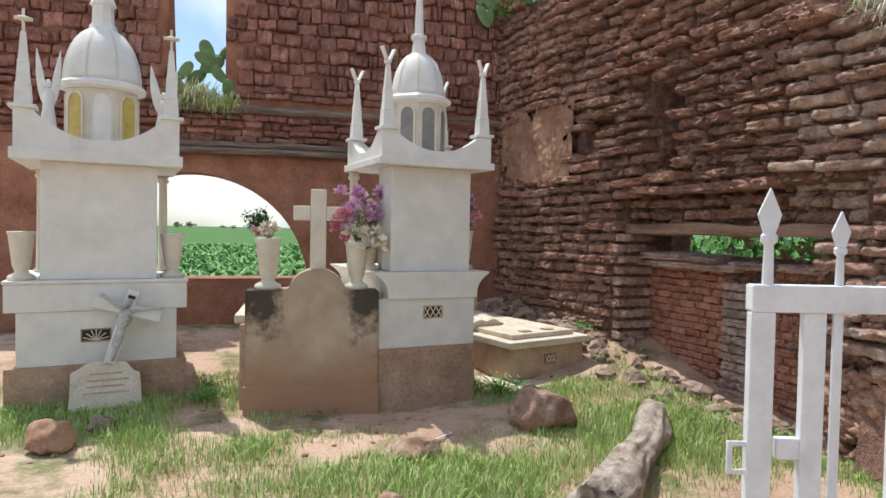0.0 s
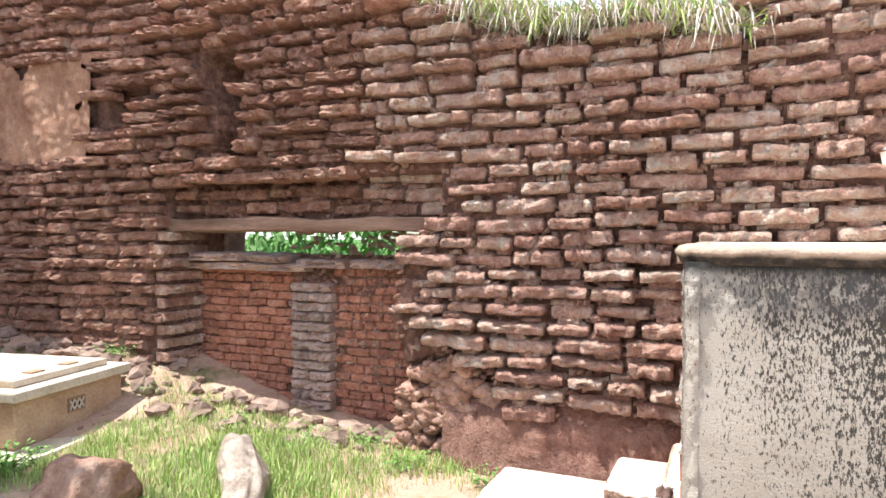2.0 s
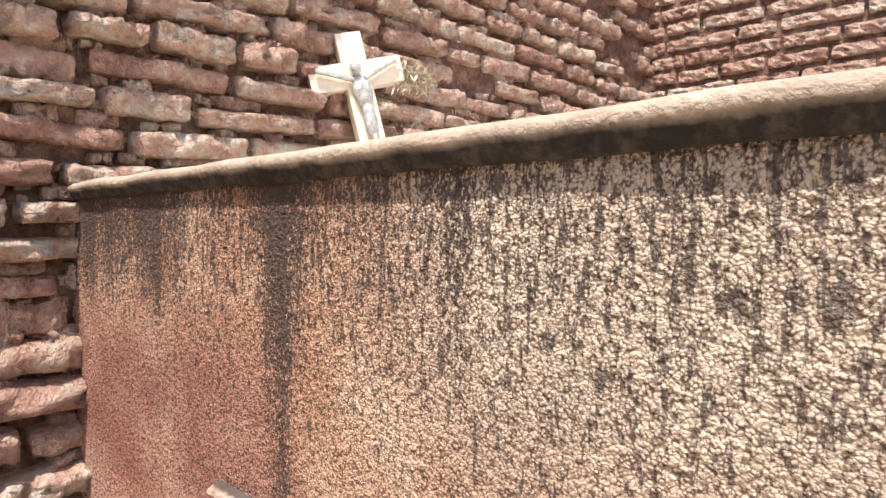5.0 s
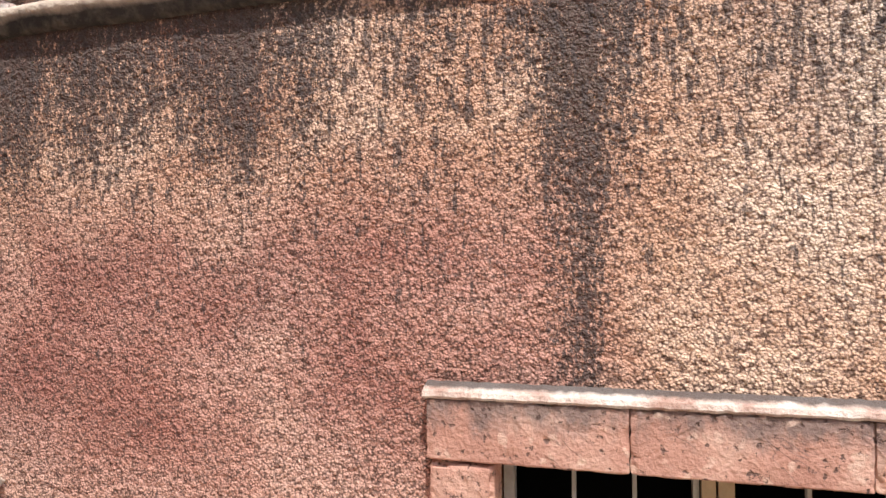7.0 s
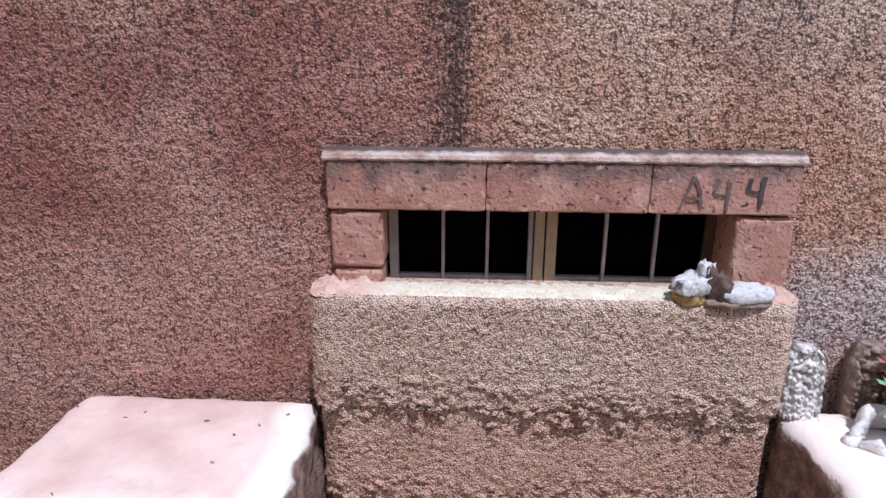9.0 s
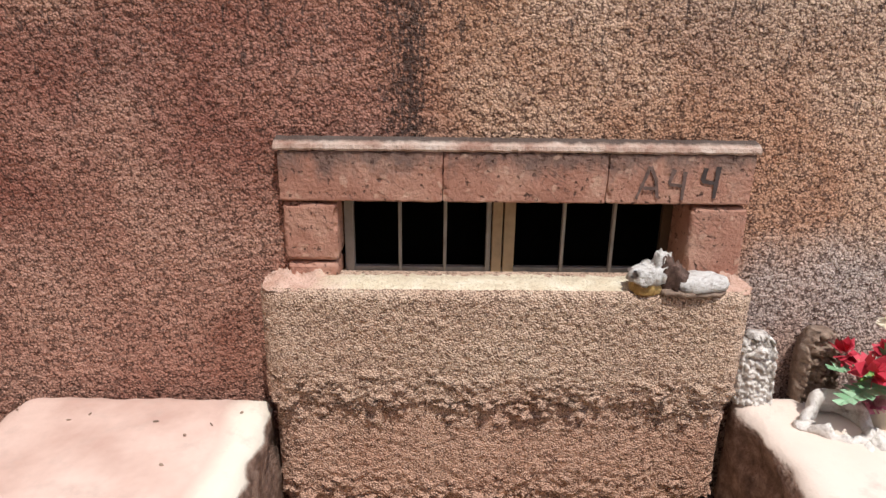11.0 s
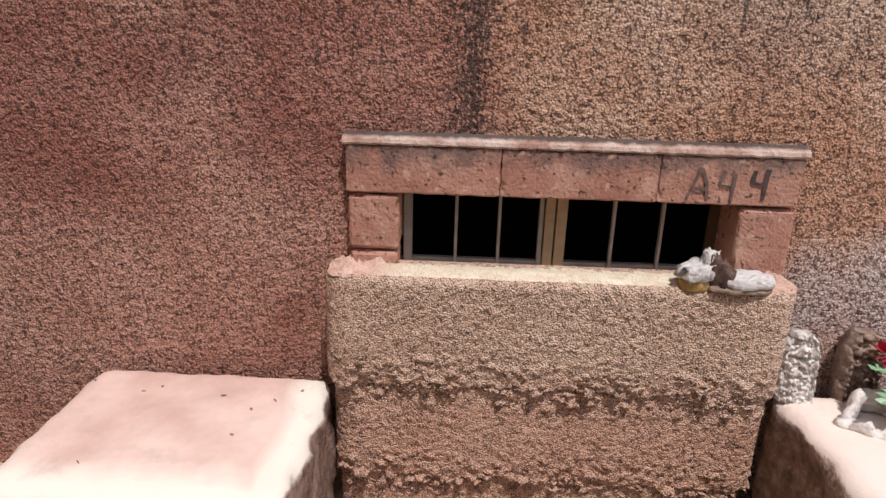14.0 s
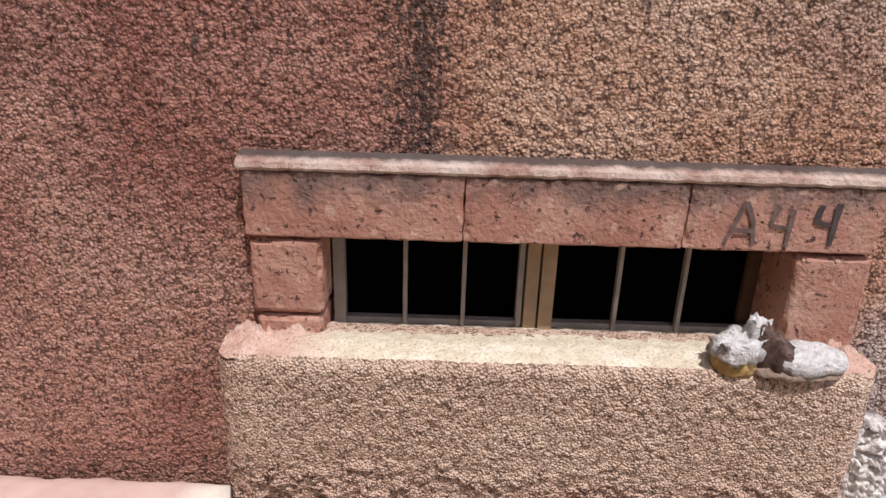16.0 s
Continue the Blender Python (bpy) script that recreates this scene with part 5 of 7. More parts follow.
def spire(parent, x, y, z, h, w, topping):
    bm = bmesh.new()
    add_box(bm, (x - w * 0.72, y - w * 0.72, z), (x + w * 0.72, y + w * 0.72, z + 0.03), 0.006)
    n = 6
    lathe([(w * 0.7, 0.03), (w * 0.62, 0.04), (w * 0.55, h * 0.3), (w * 0.59, h * 0.31), (w * 0.5, h * 0.33), (w * 0.4, h * 0.6), (w * 0.44, h * 0.61), (w * 0.36, h * 0.63), (w * 0.2, h)], 4, bm, (x, y, z), math.pi / 4)
    sp = part("spire", bm, M_WHITEPAINT, parent)
    bm = bmesh.new()
    if topping == "dove":
        dove(bm, Vector((x, y, z + h + 0.03)), 0.85, 0.4)
        part("dove", bm, M_WHITEPAINT, sp, "small white dove with raised wings", True)
    else:
        add_box(bm, (x - 0.012, y - 0.012, z + h - 0.01), (x + 0.012, y + 0.012, z + h + 0.2), 0.003)
        add_box(bm, (x - 0.07, y - 0.011, z + h + 0.1), (x + 0.07, y + 0.011, z + h + 0.13), 0.003)
        lathe([(0.045, 0.0), (0.055, 0.01), (0.055, 0.02), (0.045, 0.03)], 12, bm, (x, y, z + h + 0.1))
        part("cross_finial", bm, M_CREAM, sp, "small ornate cross")


def vent(parent, x, z, w, h, fan=False):
    fr = bmesh.new()
    t = 0.012
    for lo, hi in (((x - w / 2, -0.012, z - h / 2), (x + w / 2, 0.01, z - h / 2 + t)), ((x - w / 2, -0.012, z + h / 2 - t), (x + w / 2, 0.01, z + h / 2)), ((x - w / 2, -0.012, z - h / 2 + t), (x - w / 2 + t, 0.01, z + h / 2 - t)), ((x + w / 2 - t, -0.012, z - h / 2 + t), (x + w / 2, 0.01, z + h / 2 - t))):
        add_box(fr, lo, hi, 0.002)
    v = part("vent", fr, M_PLINTH, parent, "small grilled vent")
    part("vent_back", box((x - w / 2 + t, -0.004, z - h / 2 + t), (x + w / 2 - t, 0.004, z + h / 2 - t), 0), M_BLACKMETAL, v)
    lo, hi = x - w / 2 + t, x + w / 2 - t
    if fan:
        ends = [((x, z - h / 2 + t), (x + (w / 2 - t) * math.cos(a) * 0.96, z - h / 2 + t + (h - 2 * t) * math.sin(a))) for a in (0.3, 0.75, 1.2, 1.57, 1.94, 2.4, 2.85)]
    else:
        ends = []
        for k in range(3):
            a, b = lo + (hi - lo) * k / 3, lo + (hi - lo) * (k + 1) / 3
            ends += [((a, z - h / 2 + t), (b, z + h / 2 - t)), ((b, z - h / 2 + t), (a, z + h / 2 - t))]
    for (a, b), (c, d) in ends:
        ln = math.hypot(c - a, d - b)
        bm = bmesh.new()
        add_box(bm, (-ln / 2, -0.004, -0.0045), (ln / 2, 0.004, 0.0045), 0, 1, Matrix.Translation(((a + c) / 2, -0.008, (b + d) / 2)) @ Matrix.Rotation(-math.atan2(d - b, c - a), 4, "Y"))
        part("vent_bar", bm, M_CREAM, v)


def white_tomb(m, label, plinth, tier, ledge, body, cornice, heights, dome_r, dome_z, dome_h, drum_r, cross_top, panes, fan, columns=True, wide_ledge=True):
    """plinth, tier, ledge, body, cornice: half widths; heights: their tops."""
    t = empty("white_tomb", m, label, "tomb", "white tombs with domes")
    hp, ht, hl, hb, hc, hlow, hhigh = heights
    deep = 1.5
    left = 0.1 if cross_top else 0.0
    part("plinth", box((-plinth - left, -0.02, -0.25), (plinth, deep, hp), 0.012), M_PLINTH, t, "dirty cement plinth")
    part("lower_tier", box((-tier - left, 0.0, hp), (tier, deep - 0.03, ht), 0.01), M_WHITEPAINT, t)
    if wide_ledge:
        part("ledge", box((-ledge, -0.015, ht), (ledge, deep, hl - 0.03), 0.008), M_WHITEPAINT, t)
        part("ledge_lip", box((-ledge - 0.012, -0.03, hl - 0.03), (ledge + 0.012, deep + 0.01, hl), 0.008), M_WHITEPAINT, t)
    else:
        n = 10
        prof = [(tier + 0.012, ht)] + [(tier + 0.012 + (ledge - tier - 0.02) * (k / n) ** 2.4, ht + 0.03 + (hl - ht - 0.05) * k / n) for k in range(n + 1)] + [(ledge, hl - 0.02), (ledge, hl)]
        pts = prof + [(-a, b) for a, b in prof[::-1]]
        part("ledge", extrude_outline(pts, -0.03, deep), M_WHITEPAINT, t)
    by, bd = 0.06, 0.8 if cross_top else 1.05
    part("body", box((-body, by, hl), (body, by + 0.36, hb), 0.012), M_WHITEPAINT, t, "smooth white painted block")
    cy0, cy1 = by - 0.16, by + bd + 0.16
    part("cornice", box((-cornice, cy0, hb), (cornice, cy1, hc), 0.01), M_WHITEPAINT, t)
    bm = bmesh.new()
    ph = cornice - 0.03
    cy = (cy0 + cy1) / 2
    pd = (cy1 - cy0) / 2 - 0.03
    parapet_side(ph, hc, hlow, hhigh, 0.09, bm, Matrix.Translation((0, cy - pd, 0)))
    parapet_side(ph, hc, hlow, hhigh, 0.09, bm, Matrix.Translation((0, cy + pd - 0.09, 0)))
    parapet_side(pd - 0.003, hc, hlow, hhigh - 0.002, 0.088, bm, Matrix.Translation((-ph + 0.002, cy, 0)) @ Matrix.Rotation(-math.pi / 2, 4, "Z"))
    parapet_side(pd - 0.003, hc, hlow, hhigh - 0.002, 0.088, bm, Matrix.Translation((ph - 0.002, cy, 0)) @ Matrix.Rotation(math.pi / 2, 4, "Z"))
    part("parapet", bm, M_WHITEPAINT, t, "parapet with hollow curves")
    # drum with arched panes; white ones painted for bright light seen through
    drum = part("drum", lathe([(drum_r, hc), (drum_r, dome_z)], 8, None, (0, cy, 0), math.pi / 8), M_CREAM, t, "eight-sided cream drum")
    flat = drum_r * math.cos(math.pi / 8)
    for k in range(8):
        pm = Matrix.Translation((0, cy, 0)) @ Matrix.Rotation(k * math.pi / 4, 4, "Z")
        w = drum_r * 0.24
        out = arch_outline(-w, w, hc + 0.06, dome_z - 0.07)
        bm = extrude_outline(out, -flat - 0.012, -flat + 0.01)
        bmesh.ops.transform(bm, matrix=pm, verts=bm.verts)
        pn = part("drum_window", bm, M_GLASSYGREY if panes == "grey" else (M_WHITEPAINT if k % 2 == 0 else M_YELLOW), drum)
        bm = bmesh.new()
        rim = arch_outline(-w - 0.02, w + 0.02, hc + 0.05, dome_z - 0.05)
        inn = arch_outline(-w, w, hc + 0.05, dome_z - 0.07)
        a = [bm.verts.new((x, -flat - 0.02, z)) for x, z in rim]
        b = [bm.verts.new((x, -flat - 0.02, z)) for x, z in inn]
        for i in range(1, len(rim)):
            j = (i + 1) % len(rim)
            bm.faces.new((a[i], a[j], b[j], b[i]))
        r = bmesh.ops.extrude_face_region(bm, geom=bm.faces[:])
        bmesh.ops.translate(bm, vec=(0, 0.025, 0), verts=[v for v in r["geom"] if isinstance(v, bmesh.types.BMVert)])
        bmesh.ops.recalc_face_normals(bm, faces=bm.faces)
        bmesh.ops.transform(bm, matrix=pm, verts=bm.verts)
        part("window_rim", bm, M_CREAM, pn)
    ring = drum_r + 0.055
    part("ring", lathe([(drum_r + 0.01, dome_z - 0.02), (ring, dome_z), (ring + 0.008, dome_z + 0.03), (ring - 0.02, dome_z + 0.06), (dome_r, dome_z + 0.065)], 8 if panes == "grey" else 40, None, (0, cy, 0), math.pi / 8), M_WHITEPAINT, t)
    n = 14
    prof = [(dome_r * math.cos(0.5 * math.pi * k / n) ** 0.85, dome_z + 0.06 + dome_h * math.sin(0.5 * math.pi * k / n)) for k in range(n)] + [(0.03, dome_z + 0.06 + dome_h)]
    dome = part("dome", lathe(prof, 40, None, (0, cy, 0)), M_WHITEPAINT, t, "smooth white ribbed dome", True)
    for k in range(8):
        bm = bmesh.new()
        am = Matrix.Translation((0, cy, 0)) @ Matrix.Rotation(k * math.pi / 4 + math.pi / 8, 4, "Z")
        for (r0, z0), (r1, z1) in zip(prof, prof[1:]):
            vs = [bm.verts.new(am @ Vector((r + 0.004, s, z))) for r, s, z in ((r0, -0.008, z0), (r0, 0.008, z0), (r1, 0.008, z1), (r1, -0.008, z1))]
            bm.faces.new(vs)
        part("rib", bm, M_CREAM, dome)
    zt = dome_z + 0.06 + dome_h
    if cross_top:
        part("finial", lathe([(0.085, zt - 0.03), (0.075, zt + 0.02), (0.062, zt + 0.12), (0.085, zt + 0.14), (0.085, zt + 0.17), (0.05, zt + 0.19), (0.028, zt + 0.75)], 8, None, (0, cy, 0)), M_WHITEPAINT, t, "tall slender finial")
    else:
        part("lantern", lathe([(0.13, zt - 0.03), (0.12, zt + 0.02), (0.1, zt + 0.04), (0.095, zt + 0.2), (0.12, zt + 0.22), (0.11, zt + 0.25), (0.08, zt + 0.32), (0.03, zt + 0.38), (0.02, zt + 0.55)], 8, None, (0, cy, 0)), M_WHITEPAINT, t, "small lantern on the dome")
    # corner spires
    sx, sy0, sy1 = ph - 0.07, cy - pd + 0.07, cy + pd - 0.07
    w = 0.125 if cross_top else 0.145
    high = 0.6 if cross_top else 0.66
    spire(t, -sx, sy0, hhigh, high, w, "dove" if cross_top else "cross")
    spire(t, sx, sy0, hhigh, high, w, "dove" if cross_top else "cross")
    if cross_top:
        spire(t, -sx, sy1, hhigh, 0.6, w, "dove")
        spire(t, sx, sy1, hhigh, 0.6, w, "dove")
    if columns:
        for x in (-body - 0.1, body + 0.1):
            part("column", lathe([(0.07, hl), (0.07, hl + 0.03), (0.05, hl + 0.05), (0.045, hl + 0.5), (0.042, hb - 0.09), (0.06, hb - 0.07), (0.06, hb - 0.05), (0.045, hb - 0.03), (0.075, hb)], 16, None, (x, by + bd + 0.06, 0)), M_CREAM, t, "", True)
    vent(t, 0.0 if cross_top else -0.03, (hp + ht) / 2 + (0.02 if not cross_top else 0.1), 0.25 if fan else 0.2, 0.12, fan)
    return t


T1 = pose(-4.744, 4.628, 0.077, 0, 0, 3.9) @ Matrix.Scale(0.898, 4)
T2 = pose(-2.111, 3.826, 0.177, 0, 0, 3.0) @ Matrix.Scale(0.898, 4)
white_tomb(T1, "whitewashed tomb with a dome, lantern, spires and angels", 0.74, 0.65, 0.74, 0.477, 0.69, (0.33, 0.82, 1.1, 2.16, 2.26, 2.36, 2.6), 0.35, 2.92, 0.56, 0.33, False, "amber", True)
white_tomb(T2, "white tomb with a dome, tall finial and dove spires", 0.46, 0.455, 0.6, 0.42, 0.6, (0.38, 0.85, 1.1, 2.1, 2.17, 2.25, 2.42), 0.27, 2.78, 0.46, 0.28, True, "grey", False, True, False)


def angel(m, label):
    """A standing robed figure with wings raised: one plain shape."""
    bm = bmesh.new()
    lathe([(0.11, 0.0), (0.12, 0.02), (0.1, 0.04), (0.085, 0.15), (0.06, 0.3), (0.07, 0.38), (0.03, 0.44)], 12, bm)
    lump(bm, (0, 0, 0.48), (0.035, 0.035, 0.045), 2, 2, 0.05)
    for side in (-1, 1):
        # wing: swept up, thick at the shoulder, pointed
        n = 12
        rings = []
        for k in range(n + 1):
            q = k / n
            cx = side * (0.03 + 0.1 * q ** 0.7)
            cz = 0.3 + 0.5 * q
            wd = 0.045 * math.sin(math.pi * min(1.0, 0.25 + 0.75 * q)) + 0.004
            rings.append([bm.verts.new((cx + wd * math.cos(a), 0.04 + 0.014 * math.sin(a) * (1 - 0.6 * q), cz)) for a in (0, 0.8, 1.57, 2.35, 3.14, 3.93, 4.71, 5.5)])
        for u, v in zip(rings, rings[1:]):
            for k in range(8):
                bm.faces.new((u[k], u[(k + 1) % 8], v[(k + 1) % 8], v[k]))
        bm.faces.new(rings[-1])
        bm.faces.new(rings[0][::-1])
    bmesh.ops.recalc_face_normals(bm, faces=bm.faces)
    ob = part("angel_statue", bm, M_WHITEPAINT, None, "", True)
    ob.matrix_world = m
    tagged(ob, label, "statue", "angels on the tomb")


angel(T1 @ pose(-0.43, 0.25, 2.4) @ Matrix.Diagonal((0.72, 0.8, 1.0, 1)), "white angel statue with raised wings on a parapet")
angel(T1 @ pose(0.58, 1.1, 2.55), "white angel statue with raised wings on a parapet")


# ---------------- headstone grave ----------------
def headstone_grave():
    m = pose(-3.142, 3.85, 0.016, 0, 0, -10.6) @ Matrix.Scale(0.981, 4)
    g = empty("headstone_grave", m, "tan cement grave with a cross-topped headstone, blackened at the shoulders", "grave")
    n = 18
    pts = [(-0.54, -0.25), (0.54, -0.25), (0.54, 1.02), (0.27, 1.03)]
    pts += [(0.03 + 0.235 * math.cos(math.pi * k / n), 1.0 + 0.2 * math.sin(math.pi * k / n)) for k in range(1, n)]
    pts += [(-0.21, 1.03), (-0.54, 1.02)]
    bm = extrude_outline(pts, 0, 0.26)
    bmesh.ops.bevel(bm, geom=[e for e in bm.edges], offset=0.008, segments=2, affect="EDGES")
    part("headstone", bm, M_HEADSTONE, g)
    part("foot_band", box((-0.55, -0.014, -0.25), (0.55, 0.2, 0.24), 0.008), M_HEADSTONE, g)
    part("grave_body", box((-0.6, 0.2, -0.25), (0.56, 1.9, 0.72), 0.012), M_GRAVE, g)
    part("grave_lid", box((-0.65, 0.262, 0.72), (0.6, 1.95, 0.79), 0.012), M_GRAVETOP, g)
    bm = bmesh.new()
    add_box(bm, (-0.03, 0.06, 1.12), (0.1, 0.18, 1.86), 0.01)
    cross = part("cross", bm, M_CREAM, g, "pale cement cross")
    part("cross_arm", box((-0.17, 0.063, 1.6), (-0.03, 0.177, 1.72), 0.01), M_CREAM, cross)
    part("cross_arm", box((0.1, 0.063, 1.6), (0.24, 0.177, 1.72), 0.01), M_CREAM, cross)
    return m


HS = headstone_grave()


def vase(m, s, label):
    bm = lathe([(0.105, 0.0), (0.11, 0.02), (0.1, 0.04), (0.06, 0.06), (0.052, 0.08), (0.07, 0.12), (0.1, 0.38), (0.112, 0.42), (0.104, 0.425), (0.095, 0.42), (0.08, 0.3)], 20)
    ob = part("flower_vase", bm, M_CREAM, None, "", True)
    ob.matrix_world = m @ Matrix.Diagonal((s, s, s, 1))
    tagged(ob, label, "vase", "grave vases")


def petal_material(name, a, b):
    return leafy(name, a, b)


M_PURPLE = petal_material("purple_petals", (0.48, 0.22, 0.42), (0.78, 0.55, 0.7))
M_PINK = petal_material("pink_petals", (0.55, 0.12, 0.25), (0.8, 0.45, 0.52))
M_WHITEPETAL = petal_material("cream_petals", (0.6, 0.52, 0.38), (0.85, 0.8, 0.68))
M_REDPETAL = petal_material("red_petals", (0.4, 0.02, 0.04), (0.7, 0.08, 0.12))


def bloom(bm, c, r, rng, petals=14):
    """One blossom of cupped petals."""
    for k in range(petals):
        a, e = rng.uniform(0, 6.28), rng.uniform(-0.3, 1.4)
        d = Vector((math.cos(a) * math.cos(e), math.sin(a) * math.cos(e), math.sin(e)))
        s = d.cross(Vector((rng.uniform(-1, 1), rng.uniform(-1, 1), rng.uniform(-1, 1)))).normalized()
        u = s.cross(d)
        p = c + d * r * 0.55
        vs = [bm.verts.new(q) for q in (p - d * r * 0.4, p + s * r * 0.34 + u * r * 0.08, p + d * r * 0.5 + u * r * 0.18, p - s * r * 0.34 + u * r * 0.08)]
        bm.faces.new(vs)


def leaf(bm, p, d, ln, w, up=Vector((0, 0, 1)), droop=0.25):
    """A pointed leaf, folded along its rib."""
    s = d.cross(up)
    s = s.normalized() if s.length > 1e-4 else Vector((1, 0, 0))
    mid = p + d * ln * 0.5 + up * ln * 0.08
    tip = p + d * ln - up * ln * droop
    a, b, c = bm.verts.new(p), bm.verts.new(mid + s * w), bm.verts.new(mid - s * w)
    k, t = bm.verts.new(mid - up * w * 0.4), bm.verts.new(tip)
    bm.faces.new((a, b, k))
    bm.faces.new((b, t, k))
    bm.faces.new((a, k, c))
    bm.faces.new((k, t, c))


def bouquet(name, at, kinds, spread, high, seed, label, n_leaf=26):
    """kinds: (material, count, size, height share)."""
    rng = random.Random(seed)
    top = empty(name, Matrix.Translation(at), label, "flowers", "grave flowers")
    bm = bmesh.new()
    for k in range(n_leaf):
        a = rng.uniform(0, 6.28)
        leaf(bm, Vector((0, 0, rng.uniform(0, high * 0.6))), Vector((math.cos(a), math.sin(a), rng.uniform(0.1, 1.2))).normalized(), rng.uniform(0.08, 0.16), 0.015)
    for k in range(12):
        a, r = rng.uniform(0, 6.28), rng.uniform(0, spread * 0.7)
        q = Vector((math.cos(a) * r, math.sin(a) * r, high * rng.uniform(0.5, 0.9)))
        s = Vector((0.003, 0, 0))
        bm.faces.new([bm.verts.new(v) for v in (-s, s, q + s, q - s)])
    part("foliage", bm, M_WEED, top)
    for mat, count, size, z0, z1, cx in kinds:
        for k in range(count):
            a, r = rng.uniform(0, 6.28), spread * math.sqrt(rng.random())
            bm = bmesh.new()
            bloom(bm, Vector((cx + math.cos(a) * r, math.sin(a) * r * 0.8, high * rng.uniform(z0, z1))), size * rng.uniform(0.8, 1.2), rng, 22)
            part("blossom", bm, mat, top)


def on(m, x, y, z):
    return (m @ Vector((x, y, z)))


vase(HS @ pose(-0.37, 0.13, 1.025), 1.0, "tall cream flower vase on a headstone shoulder")
bouquet("flower_bouquet", on(HS, -0.37, 0.13, 1.42), [(M_WHITEPETAL, 7, 0.05, 0.3, 0.9, 0), (M_PINK, 7, 0.045, 0.3, 0.8, 0)], 0.1, 0.14, 1, "faded pink and white flowers in a cream vase", 8)
vase(HS @ pose(0.36, 0.13, 1.025), 0.95, "tall cream flower vase on a headstone shoulder")
bouquet("flower_bouquet", on(HS, 0.36, 0.13, 1.4), [(M_PURPLE, 14, 0.07, 0.3, 1.0, -0.02), (M_PINK, 6, 0.065, 0.1, 0.6, -0.08), (M_WHITEPETAL, 11, 0.085, -0.05, 0.25, 0.07)], 0.15, 0.46, 2, "purple, pink and cream artificial flowers in a vase")
vase(T2 @ pose(0.53, 0.4, 1.1), 0.95, "white flower vase on a tomb ledge")
bouquet("flower_bouquet", on(T2, 0.53, 0.4, 1.5), [(M_PURPLE, 16, 0.07, 0.1, 1.0, 0.04), (M_PINK, 4, 0.06, 0.2, 0.8, 0.05)], 0.13, 0.36, 3, "purple artificial flowers in a white vase")
vase(T2 @ pose(-0.52, 0.4, 1.1), 0.95, "white flower vase on a tomb ledge")
bouquet("flower_bouquet", on(T2, -0.52, 0.4, 1.5), [(M_PURPLE, 14, 0.07, 0.1, 1.0, 0)], 0.13, 0.4, 4, "purple artificial flowers in a white vase")
vase(T1 @ pose(-0.62, 0.12, 1.1), 1.02, "empty white flower vase on a tomb ledge")
vase(T1 @ pose(0.62, 0.2, 1.1), 1.02, "empty white flower vase on a tomb ledge")


# ---------------- crosses ----------------
def corpus(s):
    """The small figure of a crucifix: one plain shape."""
    bm = bmesh.new()
    lump(bm, (0, 0, 0.0), (0.055 * s, 0.03 * s, 0.1 * s), 5, 2, 0.15)
    lump(bm, (0.005 * s, 0, -0.16 * s), (0.04 * s, 0.026 * s, 0.13 * s), 6, 2, 0.15)
    lump(bm, (0.01 * s, -0.005, -0.3 * s), (0.022 * s, 0.02 * s, 0.08 * s), 7, 2, 0.1)
    lump(bm, (-0.01 * s, -0.01 * s, 0.13 * s), (0.034 * s, 0.034 * s, 0.042 * s), 8, 2, 0.1)
    for side in (-1, 1):
        add_box(bm, (0, -0.012 * s, -0.012 * s), (0.22 * s, 0.012 * s, 0.012 * s), 0.005 * s, 2, Matrix.Translation((side * 0.03 * s, 0, 0.07 * s)) @ Matrix.Rotation(-0.38 if side > 0 else math.pi + 0.38, 4, "Y"))
    return bm


def crucifix(name, m, ln, arm, w, mat, label, fig, slab=False):
    c = empty(name, m, label, "cross")
    part("upright", box((-w / 2, -w * 0.35, 0), (w / 2, w * 0.35, ln), 0.006), mat, c)
    z = ln * 0.66
    part("crossbar", box((-arm / 2, -w * 0.34, z), (-w / 2, w * 0.34, z + w), 0.006), mat, c)
    part("crossbar", box((w / 2, -w * 0.34, z), (arm / 2, w * 0.34, z + w), 0.006), mat, c)
    if not slab:
        f = corpus(fig)
        bmesh.ops.translate(f, vec=(0, -w * 0.5, z - 0.03 * fig), verts=f.verts)
        part("figure", f, M_FIGURE, c, "small figure of a crucifix", True)
    return c


# leaning against the tomb with its lettered stone
CR = T1 @ pose(0.06, -0.3, -0.02, -14, 0, 0)
stone = extrude_outline([(-0.29, 0.0), (0.29, 0.0), (0.27, 0.3), (0.22, 0.32), (0.16, 0.4), (0.06, 0.42), (-0.1, 0.42), (-0.17, 0.4), (-0.22, 0.36), (-0.28, 0.33)], 0, 0.06)
bmesh.ops.bevel(stone, geom=stone.edges[:], offset=0.006, segments=2, affect="EDGES")
gs = part("leaning_stone", stone, M_GRAVETOP)
gs.matrix_world = CR
tagged(gs, "worn pale inscription stone leaning on a tomb", "gravestone")
for k, (w, x) in enumerate(((0.26, 0.0), (0.34, 0.01), (0.3, -0.01), (0.36, 0.0))):
    part("inscription_line", box((x - w / 2, -0.004, 0.3 - 0.055 * k), (x + w / 2, 0.002, 0.315 - 0.055 * k), 0.001), M_GRAVE, gs)
c1 = crucifix("crucifix", T1 @ pose(0.08, -0.2, 0.36, -9, 17, 0), 0.68, 0.58, 0.1, M_WHITEPAINT, "white cement crucifix leaning against the tomb", 1.05)
part("title_plate", box((-0.03, -0.05, 0.6), (0.03, -0.034, 0.63), 0.001), M_BLACKMETAL, c1)
